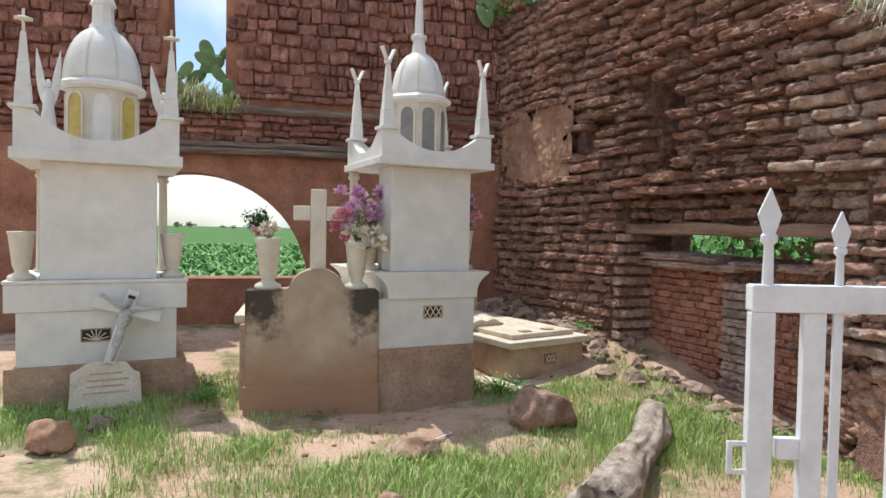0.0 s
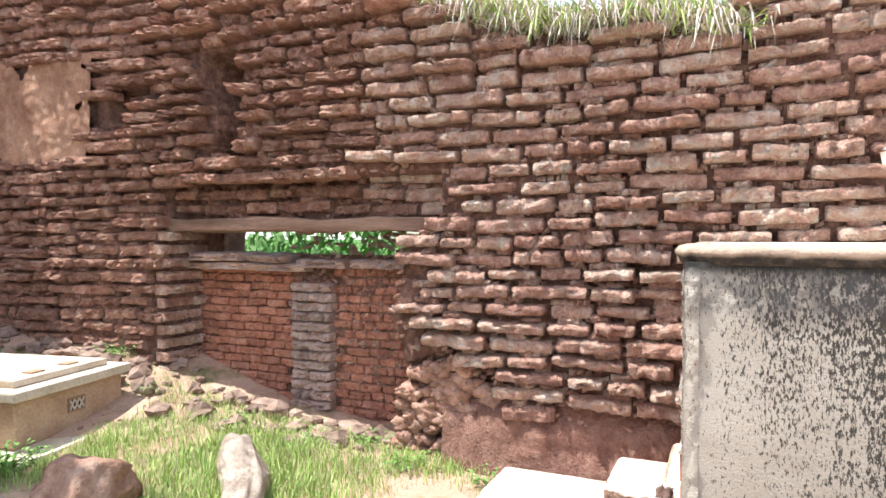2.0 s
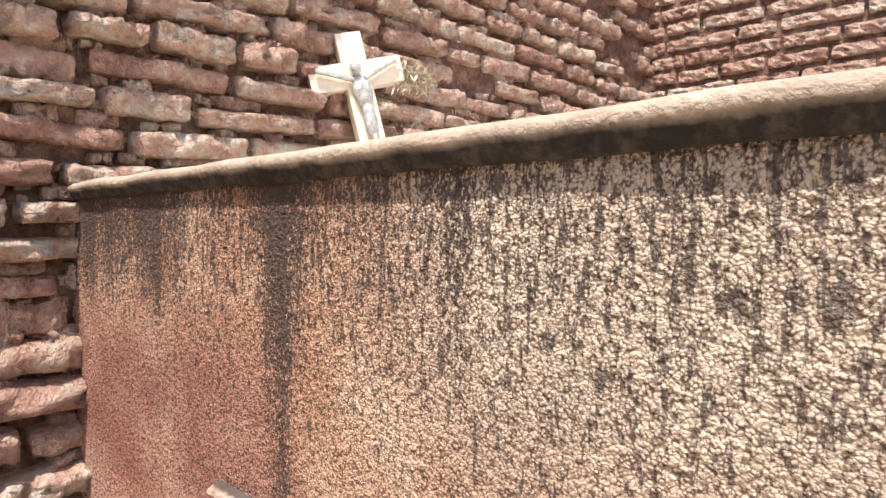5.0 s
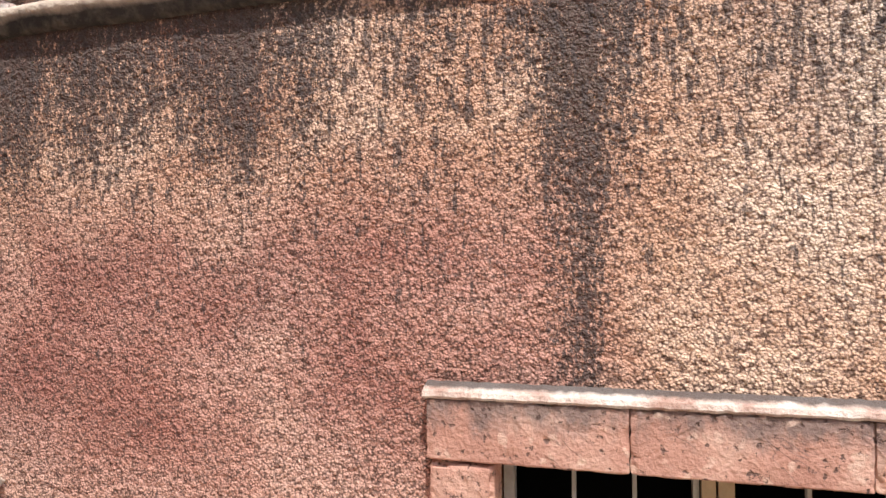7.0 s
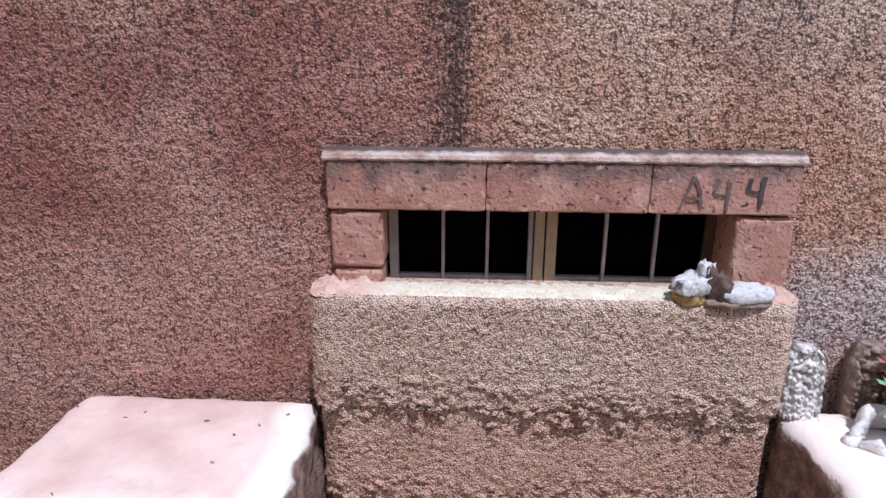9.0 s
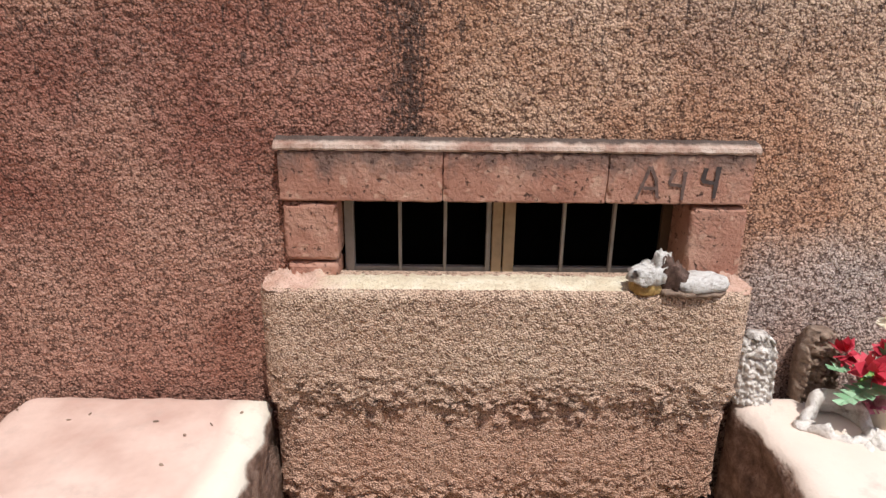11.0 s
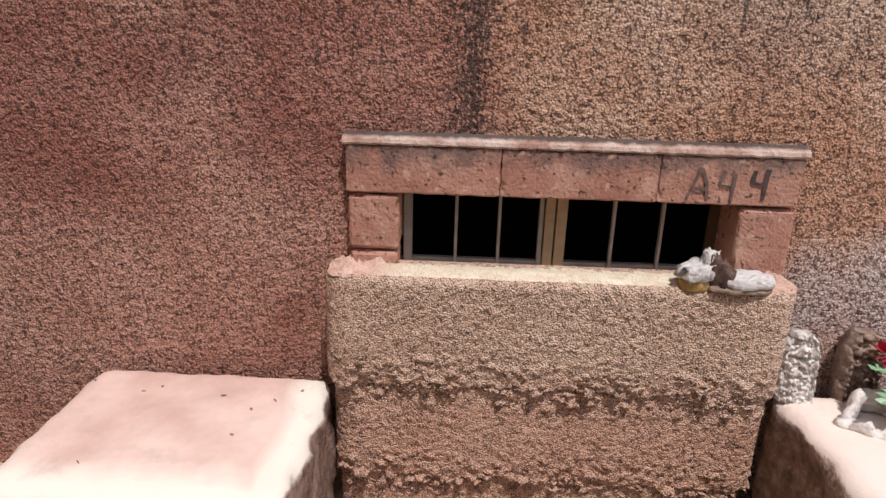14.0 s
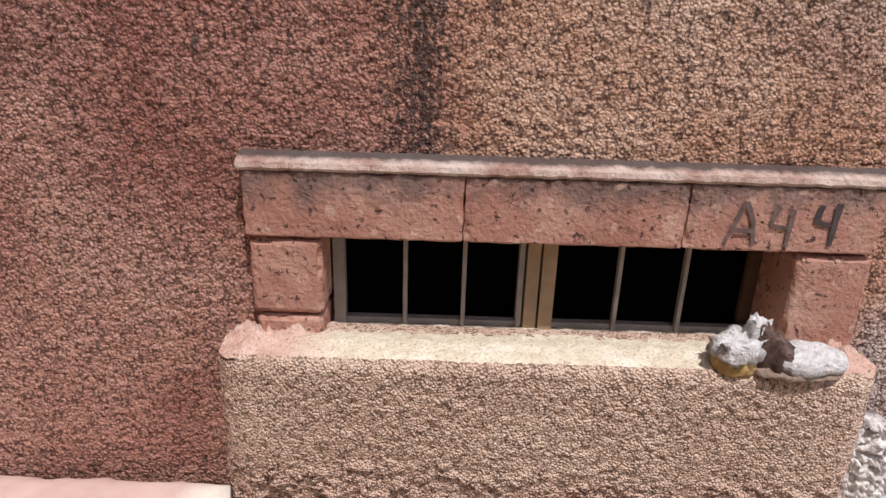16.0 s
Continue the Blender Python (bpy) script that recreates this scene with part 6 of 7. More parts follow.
# on the roof of the rough tomb
crucifix("crucifix", pose(0.2, -1.18, BTOP + 0.086, -4, -13, -116), 0.71, 0.415, 0.116, M_CRUCIFIX, "pale wooden crucifix leaning on the tomb roof by the wall", 0.77)
bm = bmesh.new()
rng = random.Random(9)
for k in range(240):
    p = Vector((rng.gauss(0, 0.05), rng.gauss(0, 0.02), rng.gauss(0, 0.025)))
    leaf(bm, p, Vector((rng.uniform(-1, 0.6), rng.uniform(-0.3, 0.3), rng.uniform(-0.4, 0.5))).normalized(), rng.uniform(0.04, 0.09), 0.006)
ob = part("dry_wreath", bm, leafy("pale_straw", (0.42, 0.34, 0.24), (0.75, 0.68, 0.56)))
ob.matrix_world = pose(0.17, -1.3, BTOP + 0.61, 0, -12, 64)
tagged(ob, "dry straw wreath hung on the arm of a crucifix", "wreath", kind="stuff")
bm = bmesh.new()
n = 16
rings = [[bm.verts.new(Vector((0.13 * math.cos(2.2 * k / n - 0.1), 0, 0.1 * math.sin(2.2 * k / n - 0.1))) + Vector((0.028 * math.cos(q * 1.047) * math.cos(2.2 * k / n), 0.04 * math.sin(q * 1.047), 0.028 * math.cos(q * 1.047)))) for q in range(6)] for k in range(n + 1)]
for a, b in zip(rings, rings[1:]):
    for q in range(6):
        bm.faces.new((a[q], a[(q + 1) % 6], b[(q + 1) % 6], b[q]))
bm.faces.new(rings[0])
bm.faces.new(rings[-1][::-1])
bmesh.ops.recalc_face_normals(bm, faces=bm.faces)
ob = part("broken_ornament", bm, M_GRAVETOP, None, "", True)
ob.matrix_world = pose(0.2, -2.16, BTOP + 0.13, 0, 0, 64)
tagged(ob, "curved fragment of a white plaster ornament on the tomb roof", "ornament")


# ---------------- low grave beside the wall ----------------
LG = pose(-0.614, 4.329, -0.06, 0, 0, 11.4) @ Matrix.Scale(1.176, 4)


def low_grave():
    g = empty("low_grave", LG, "low tan cement grave with a stepped lid", "grave")
    part("base_plate", box((-0.62, -0.22, -0.25), (0.62, 1.7, 0.08), 0.015), M_GRAVETOP, g)
    part("grave_body", box((-0.43, 0.0, 0.08), (0.43, 1.55, 0.36), 0.012), M_GRAVE, g)
    part("lid", box((-0.47, -0.05, 0.36), (0.47, 1.6, 0.42), 0.012), M_GRAVETOP, g)
    part("top_slab", box((-0.37, 0.06, 0.42), (0.37, 1.5, 0.465), 0.012), M_GRAVETOP, g)
    vent(g, 0.02, 0.24, 0.14, 0.09)
    for x in (-0.14, 0.13):
        part("plaque", box((x - 0.05, 0.12, 0.465), (x + 0.05, 0.2, 0.475), 0.003), M_PLINTH, g)
    bk = empty("stone_book", LG @ pose(-0.25, 0.72, 0.47, 10, 0, 0) @ Matrix.Scale(0.85, 4), "open pale stone book on a grave lid", "book")
    for side in (-1, 1):
        n = 8
        pts = [(0.0, 0.0)] + [(side * 0.24 * k / n, 0.0) for k in range(1, n + 1)] + [(side * 0.24 * k / n, 0.05 + 0.05 * math.sin(math.pi * min(1, k / n + 0.15))) for k in range(n, -1, -1)]
        part("page_block", extrude_outline(pts, -0.17, 0.17), M_GRAVETOP, bk)


low_grave()
tagged(part("tomb_pier", box((0, 0, -0.2), (0.3, 0.3, 0.83), 0.012), M_GRAVE), "tan cement pier standing behind the white tomb", "pier").matrix_world = T2 @ pose(1.03, 1.53, 0)


# ---------------- gate ----------------
def gate():
    g = empty("metal_gate", pose(-3.297, -0.514, -0.192, 0, 0, -23.2) @ Matrix.Diagonal((1.1, 0.6, 1.1, 1)), "white painted iron gate with spear points, standing open", "gate")

    def bar(name, x, w, z1, y=0.0, spear=0.0):
        b = part(name, box((x, y, 0.06), (x + w, y + w * 0.8, z1), 0.003), M_GATE, g)
        if spear:
            c = x + w / 2
            s = spear
            sp = bmesh.new()
            lathe([(0.010 * s, 0), (0.008 * s, 0.07 * s), (0.014 * s, 0.075 * s), (0.014 * s, 0.085 * s), (0.008 * s, 0.09 * s)], 10, sp, (c, y + w * 0.4, z1))
            pts = [(c - 0.008 * s, z1 + 0.085 * s), (c + 0.008 * s, z1 + 0.085 * s), (c + 0.0185 * s, z1 + 0.118 * s), (c, z1 + 0.16 * s), (c - 0.0185 * s, z1 + 0.118 * s)]
            extrude_outline(pts, y + w * 0.4 - 0.004, y + w * 0.4 + 0.004, sp)
            part("spear_point", sp, M_GATE, b)
    bar("post", 0.0, 0.036, 1.452, 0.0)
    bar("spear_bar", 0.016, 0.018, 1.485, 0.006, 0.92)
    bar("stile", 0.078, 0.033, 1.452, 0.004)
    x = 0.122
    k = 0
    while x < 0.95:
        bar("picket", x, 0.0145 if k % 2 == 0 else 0.03, 1.485, 0.008, 0.72)
        x += 0.088 if k % 2 == 0 else 0.08
        k += 1
    bar("stile", 0.97, 0.033, 1.452, 0.004)
    part("top_rail", box((0.0, -0.004, 1.452), (1.0, 0.04, 1.492), 0.004), M_GATE, g)
    part("lock_rail", box((0.044, 0.006, 1.235), (0.078, 0.03, 1.267), 0.003), M_GATE, g)
    part("bottom_rail", box((0.044, 0.006, 0.2), (0.97, 0.03, 0.235), 0.003), M_GATE, g)
    lt = bmesh.new()
    for lo, hi in (((-0.026, 0.008, 1.253), (0.008, 0.016, 1.261)), ((-0.026, 0.008, 1.212), (0.008, 0.016, 1.219)), ((-0.027, 0.007, 1.212), (-0.019, 0.017, 1.261))):
        add_box(lt, lo, hi, 0.002)
    part("latch", lt, M_GATE, g, "bent iron latch loop")


gate()


# ---------------- figurines on the rough tomb ----------------
def relief_figure(m, w, h, d, seed, mat, label):
    """A small cast figure on a flat back: one plain shape."""
    bm = bmesh.new()
    bmesh.ops.create_grid(bm, x_segments=34, y_segments=60, size=0.5)
    for v in bm.verts:
        x, z = v.co.x, v.co.y + 0.5
        taper = 1.0 if z < 0.6 else math.sqrt(max(0.0, 1 - ((z - 0.6) / 0.42) ** 2))
        edge = max(0.0, 1 - (abs(x) * 2) ** 2.5)
        fold = noise.noise(Vector((x * 9 + seed, z * 15, seed))) * 0.5 + noise.noise(Vector((x * 20, z * 26, seed))) * 0.5
        rim = 0.6 if abs(x) > 0.39 or z > 0.92 else -0.1
        head = 0.6 * math.exp(-(x / 0.2) ** 2 - ((z - 0.78) / 0.1) ** 2)
        fold += rim + head - (0.5 if 0.64 < z < 0.69 and abs(x) < 0.35 else 0.0)
        v.co = Vector((x * w * (0.1 + 0.9 * taper), -d * (0.15 + 0.6 * edge * taper + 0.45 * fold), z * h))
    r = bmesh.ops.extrude_face_region(bm, geom=bm.faces[:])
    for v in r["geom"]:
        if isinstance(v, bmesh.types.BMVert):
            v.co.y = 0.012
    bmesh.ops.recalc_face_normals(bm, faces=bm.faces)
    ob = part("figurine", bm, mat, None, "", True)
    ob.matrix_world = m
    tagged(ob, label, "figurine", "broken figurines")


M_PLASTERFIG = earthy("weathered_plaster_figure", (0.3, 0.25, 0.22), (0.74, 0.69, 0.64), (0.84, 0.8, 0.76), 45.0, 120.0, 0.8, 0.008)
M_BROWNFIG = earthy("brown_clay_figure", (0.14, 0.1, 0.08), (0.28, 0.2, 0.15), (0.45, 0.36, 0.29), 25.0, 120.0, 0.8, 0.008)
relief_figure(pose(-1.572, 0.055, 0.226, -6, 0, 176), 0.075, 0.15, 0.04, 3, M_PLASTERFIG, "weathered white plaster saint figurine on a slab")
relief_figure(pose(-1.703, 0.04, 0.226, -4, 0, 186), 0.08, 0.155, 0.05, 8, M_BROWNFIG, "dark brown clay figurine against the stucco wall")


def broken_bird():
    """The reclining ornament on the sill, white above, ochre and brown where broken."""
    t = empty("broken_ornament", pose(-1.37, 0.088, 0.482, 0, 0, 186), "broken plaster ornament, white with ochre and brown, on the sill", "ornament")
    def slab(name, cx, cy, z0, rx, ry, hgt, seed, mat, label, rough=0.12, tilt=0.0):
        """A chunky cast piece with a flat top and foot and a chipped outline."""
        bm = bmesh.new()
        n = 30
        rings = []
        for k, (q, h) in enumerate(((0.0, 0.0), (0.9, 0.0), (1.0, 0.15), (1.02, 0.5), (0.98, 0.85), (0.86, 1.0), (0.5, 1.02), (0.0, 1.0))):
            ring = []
            for i in range(n):
                a = 6.2832 * i / n
                ca, sa = math.cos(a), math.sin(a)
                e = (abs(ca) ** 3 + abs(sa) ** 3) ** (-1 / 3)
                f = q * (0.4 + 0.6 * e) * (1 + rough * noise.noise(Vector((ca * 2 + seed, sa * 2, k * 0.5))) + rough * 0.8 * noise.noise(Vector((ca * 6, sa * 6 + seed, k))))
                x = cx + rx * f * ca
                ring.append(bm.verts.new((x, cy + ry * f * sa, z0 + hgt * h * (1 + (0.5 * rough + 0.1) * noise.noise(Vector((ca * q * 3, sa * q * 3, seed))) * (k > 2)) + tilt * (x - cx) * (h > 0.3))))
            rings.append(ring)
        for u, v in zip(rings, rings[1:]):
            for i in range(n):
                bm.faces.new((u[i], u[(i + 1) % n], v[(i + 1) % n], v[i]))
        bmesh.ops.remove_doubles(bm, verts=bm.verts[:], dist=0.0002)
        bmesh.ops.recalc_face_normals(bm, faces=bm.faces)
        return part(name, bm, mat, t, label, True)
    slab("base", -0.056, 0.0, 0.0, 0.028, 0.024, 0.022, 9, M_OCHRE, "ochre yellow base")
    slab("head", -0.054, 0.002, 0.019, 0.035, 0.028, 0.029, 2, M_PLASTERWHITE, "chipped white plaster", 0.5, 0.15)
    slab("crest", -0.026, 0.006, 0.03, 0.014, 0.016, 0.042, 5, M_PLASTERWHITE, "chipped white plaster", 0.35)
    slab("broken_core", -0.004, -0.002, 0.004, 0.027, 0.026, 0.05, 15, M_DARKCLAY, "dark brown broken clay", 0.45, -0.7)
    slab("rim", 0.03, -0.012, 0.0, 0.062, 0.03, 0.011, 16, M_BROWNFIG, "worn dark clay rim", 0.12)
    slab("disc", 0.044, -0.008, 0.009, 0.05, 0.036, 0.022, 12, M_PLASTERWHITE, "white plaster disc", 0.22)


M_DARKCLAY = earthy("dark_broken_clay", (0.05, 0.03, 0.025), (0.12, 0.075, 0.06), (0.25, 0.17, 0.14), 40.0, 150.0, 0.8, 0.008)
M_PLASTERWHITE = earthy("white_chipped_plaster", (0.5, 0.44, 0.4), (0.8, 0.77, 0.73), (0.86, 0.84, 0.81), 55.0, 150.0, 1.0, 0.012)
broken_bird()


def broken_shell():
    """A hollow cast figure broken open: a ragged ring with thick walls and two stumps."""
    bm = bmesh.new()
    n = 44
    prof = [(1.0, 0.0), (1.1, 0.3), (1.12, 0.7), (1.0, 0.95), (0.86, 0.97), (0.74, 0.7), (0.72, 0.2), (0.76, 0.0)]
    rings = []
    for i in range(n):
        a = 6.2832 * i / n
        j = 1 + 0.3 * noise.noise(Vector((math.cos(a) * 1.3, math.sin(a) * 1.3, 1))) + 0.06 * noise.noise(Vector((math.cos(a) * 4, math.sin(a) * 4, 4)))
        top = 0.03 + 0.03 * max(0.0, math.sin(a)) + 0.03 * noise.noise(Vector((math.cos(a) * 2.2, math.sin(a) * 2.2, 9)))
        rings.append([bm.verts.new((0.062 * f * j * math.cos(a), 0.056 * f * j * math.sin(a), top * h)) for f, h in prof])
    for i in range(n):
        u, v = rings[i], rings[(i + 1) % n]
        for k in range(len(prof) - 1):
            bm.faces.new((u[k], v[k], v[k + 1], u[k + 1]))
    bmesh.ops.recalc_face_normals(bm, faces=bm.faces)
    lump(bm, (0.035, -0.075, 0.014), (0.016, 0.03, 0.013), 4, 3, 0.35)
    lump(bm, (-0.068, -0.022, 0.014), (0.022, 0.014, 0.014), 8, 3, 0.35)
    lump(bm, (0.06, -0.045, 0.02), (0.022, 0.026, 0.015), 6, 3, 0.5)
    ob = part("broken_figurine", bm, M_PLASTERFIG, None, "", True)
    ob.matrix_world = pose(-1.695, 0.15, 0.226, 14, 0, 170) @ Matrix.Scale(0.95, 4)
    tagged(ob, "broken hollow plaster figurine lying on a slab", "figurine", "broken figurines")


broken_shell()
pot = part("flower_pot", lathe([(0.04, 0.0), (0.045, 0.01), (0.058, 0.09), (0.062, 0.095), (0.052, 0.095), (0.045, 0.05)], 20), M_CREAM, None, "", True)
pot.matrix_world = pose(-1.8, 0.13, 0.222)
tagged(pot, "small cream flower pot on a slab", "pot")
bouquet("flower_bouquet", (-1.79, 0.14, 0.31), [(M_REDPETAL, 2, 0.036, 0.3, 0.9, 0.05), (M_REDPETAL, 3, 0.036, 0.0, 0.8, -0.03), (M_PINK, 3, 0.036, -0.4, 0.2, -0.01), (M_WHITEPETAL, 2, 0.022, 1.0, 1.4, 0)], 0.06, 0.1, 7, "red and pink artificial flowers with green leaves", 14)
bm = bmesh.new()
rng = random.Random(31)
for a, e, ln in ((20, 5, 0.14), (-15, 20, 0.12), (60, 30, 0.12), (110, 45, 0.11), (75, 60, 0.13), (150, 20, 0.1), (35, 70, 0.12)):
    d = Vector((math.cos(math.radians(a)) * math.cos(math.radians(e)), math.sin(math.radians(a)) * math.cos(math.radians(e)), math.sin(math.radians(e))))
    side = d.cross(Vector((0, 0, 1))).normalized()
    n = 9
    mid = [d * ln * k / n + Vector((0, 0, -0.03 * (k / n) ** 2)) for k in range(n + 1)]
    for k in range(n):
        w = 0.032 * math.sin(math.pi * (k + 0.7) / (n + 1))
        for q in (-1, 1):
            bm.faces.new([bm.verts.new(v) for v in (mid[k], mid[k + 1], mid[k + 1] + side * q * w * (1.0 if k % 2 else 0.75) + d * 0.006 + Vector((0, 0, 0.004)), mid[k] + side * q * w * 0.7)])
fern = part("fern_sprig", bm, leafy("bluish_plastic_leaf", (0.16, 0.33, 0.17), (0.36, 0.55, 0.36)))
fern.matrix_world = pose(-1.785, 0.15, 0.325)
tagged(fern, "toothed green plastic leaves in a flower pot", "leaves")
bm = bmesh.new()
for k in range(9):
    x, y = rng.uniform(-0.55, -0.1), rng.uniform(0.06, 0.4)
    lump(bm, (x, y, 0.219), (rng.uniform(0.002, 0.007), rng.uniform(0.001, 0.003), 0.0025), k, 1, 0.4, Matrix.Rotation(rng.uniform(0, 3.1), 4, "Z"))
tagged(part("debris", bm, M_BROWNFIG), "bits of dry debris scattered on a cement slab", "debris", kind="stuff")


# ---------------- rocks, log, rubble ----------------
def rock(x, y, size, seed, label, mat=None, turn=0.0, sink=0.25):
    bm = bmesh.new()
    lump(bm, (0, 0, 0), size, seed, 4, 0.26)
    for v in bm.verts:
        # split faces
        for a, b, c, k in ((0.5, 0.2, 0.85, 0.62), (-0.6, -0.5, 0.6, 0.66), (0.2, -0.95, 0.25, 0.7), (0.9, -0.3, 0.2, 0.75), (-0.9, 0.2, 0.4, 0.78)):
            q = Vector((v.co.x / size[0], v.co.y / size[1], v.co.z / size[2]))
            over = q.dot(Vector((a, b, c)).normalized()) - k
            if over > 0:
                q -= Vector((a, b, c)).normalized() * over * 0.85
                v.co = Vector((q.x * size[0], q.y * size[1], q.z * size[2]))
    for v in bm.verts:
        q = v.co * 9 + Vector((seed, 0, 0))
        v.co += v.normal * 0.22 * min(size) * noise.noise(q * 1.3) + Vector((0, 0, 0.1 * size[2] * noise.noise(q * 2.1)))
    ob = part("rock", bm, mat or M_ROCK, None, "", True)
    ob.matrix_world = pose(x, y, ground_z(x, y) + size[2] * (1 - sink), 0, 0, turn)
    tagged(ob, label, "rock", "loose rocks")


rock(-1.5, 3.0, (0.3, 0.18, 0.18), 4, "jagged brown rock lying in the grass", None, -15)
rock(-2.62, 2.75, (0.2, 0.13, 0.09), 9, "small flat brown rock on bare earth", None, 10)
rock(-4.92, 3.62, (0.16, 0.14, 0.14), 13, "pinkish brown rock beside grass", M_PLASTEROCHRE, 30)
rock(-4.66, 3.9, (0.1, 0.08, 0.07), 15, "small grey stone beside grass", M_RUBBLE, 0)
rock(-3.05, 2.05, (0.09, 0.07, 0.05), 17, "small brown stone half sunk in earth", None, 0)


def build_log():
    bm = bmesh.new()
    a, b = Vector((-2.0, 1.62, 0)), Vector((-0.5, 2.82, 0))
    n, k = 60, 44
    d = (b - a).normalized()
    s = Vector((d.y, -d.x, 0))
    rings = []
    for i in range(n + 1):
        t = i / n
        p = a.lerp(b, t) + s * (0.03 * math.sin(t * 4) + 0.02 * math.sin(t * 11))
        gz = ground_z(p.x, p.y)
        r0 = 0.15 - 0.035 * t + 0.016 * math.sin(t * 9)
        ring = []
        for q in range(k):
            an = 2 * math.pi * q / k
            r = r0 * (1 + 0.22 * noise.noise(Vector((math.cos(an) * 1.6, math.sin(an) * 1.6, t * 5))) + 0.16 * noise.noise(Vector((math.cos(an) * 5, math.sin(an) * 5, t * 3))) - 0.2 * max(0.0, noise.noise(Vector((math.cos(an) * 9, math.sin(an) * 9, t * 4)))))
            ring.append(bm.verts.new(p + d * (0.16 * noise.noise(Vector((math.cos(an) * 2, math.sin(an) * 2, 8))) * (i in (0, n))) + s * r * math.cos(an) + Vector((0, 0, gz + r0 * 0.72 + r * math.sin(an)))))
        rings.append(ring)
    for x, y in zip(rings, rings[1:]):
        for q in range(k):
            bm.faces.new((x[q], x[(q + 1) % k], y[(q + 1) % k], y[q]))
    bm.faces.new(rings[0])
    bm.faces.new(rings[-1][::-1])
    bmesh.ops.recalc_face_normals(bm, faces=bm.faces)
    tagged(part("log", bm, M_LOG, None, "", True), "weathered grey tree trunk lying on the grass", "log")


build_log()


def build_rubble():
    rng = random.Random(21)
    bm = bmesh.new()
    for k in range(190):
        s = rng.uniform(2.2, 6.8)
        w = abs(rng.gauss(0.25, 0.28)) + (0.05 if s > 4.6 else -0.3 + 0.1)
        if s > 4.6:
            w = abs(rng.gauss(0.2, 0.35))
        p = wall_place(s, w, 0)
        r = rng.uniform(0.025, 0.085) * (1.2 if rng.random() < 0.15 else 1.0)
        lump(bm, (p.x, p.y, ground_z(p.x, p.y) + r * 0.3), (r * rng.uniform(0.8, 1.5), r * rng.uniform(0.8, 1.5), r * rng.uniform(0.5, 0.9)), k, 1, 0.5)
    tagged(part("rubble", bm, M_RUBBLE), "heap of grey broken stones at the foot of the wall", "rubble", kind="stuff")
    bm = bmesh.new()
    for k in range(260):
        x, y = rng.uniform(-6, -0.2), rng.uniform(1.0, 5.0)
        r = rng.uniform(0.006, 0.022)
        lump(bm, (x, y, ground_z(x, y) + r * 0.3), (r * 1.3, r, r * 0.7), k, 1, 0.4)
    tagged(part("pebbles", bm, M_RUBBLERED), "small stones scattered on the bare earth", "pebbles", kind="stuff")
    # fallen white frame corner on the mound
    bm = bmesh.new()
    add_box(bm, (-0.13, -0.006, 0), (0.13, 0.006, 0.008), 0.002)
    add_box(bm, (0.118, 0.006, 0), (0.13, 0.1, 0.008), 0.002)
    ob = part("frame_piece", bm, M_WHITEPAINT)
    ob.matrix_world = pose(-2.35, 2.98, ground_z(-2.35, 2.98) + 0.02, 4, 3, 35)
    tagged(ob, "broken corner of a thin white frame on the earth", "frame")


build_rubble()


# ---------------- grass and weeds ----------------
def footprint(x, y):
    if (Vector((x, y)) - Vector((-1.42, 3.12))).length < 0.2:
        return True
    for m, hx, y0, y1 in ((T1, 0.84, -0.03, 1.6), (T2, 0.48, -0.03, 1.6), (HS, 0.62, 0.0, 2.0), (LG, 0.63, -0.24, 1.7)):
        q = m.inverted() @ Vector((x, y, 0))
        if abs(q.x) < hx and y0 < q.y < y1:
            return True
    return x > -2.3 and y < 0.9


def green(x, y):
    """How thick the grass stands, 0 to 1."""
    v = 0.5 + 0.8 * noise.noise(Vector((x * 0.8, y * 0.8, 3.3))) + 0.5 * noise.noise(Vector((x * 2.3, y * 2.3, 8.1)))
    for cx, cy, rx, ry in ((-1.95, 3.45, 1.0, 0.5), (-5.2, 3.2, 0.75, 0.6), (-3.95, 4.0, 0.3, 0.8), (-3.2, 2.9, 0.3, 0.25), (-3.0, 3.6, 0.7, 0.22)):
        v -= 1.1 * math.exp(-((x - cx) / rx) ** 2 - ((y - cy) / ry) ** 2)
    for cx, cy, rx, ry in ((-4.3, 3.4, 0.5, 0.7), (-2.6, 2.4, 0.6, 0.4), (-0.8, 2.7, 0.7, 0.6), (-1.3, 3.65, 0.5, 0.25), (-4.6, 4.4, 0.8, 0.3)):
        v += 0.8 * math.exp(-((x - cx) / rx) ** 2 - ((y - cy) / ry) ** 2)
    return max(0.0, min(1.0, v))


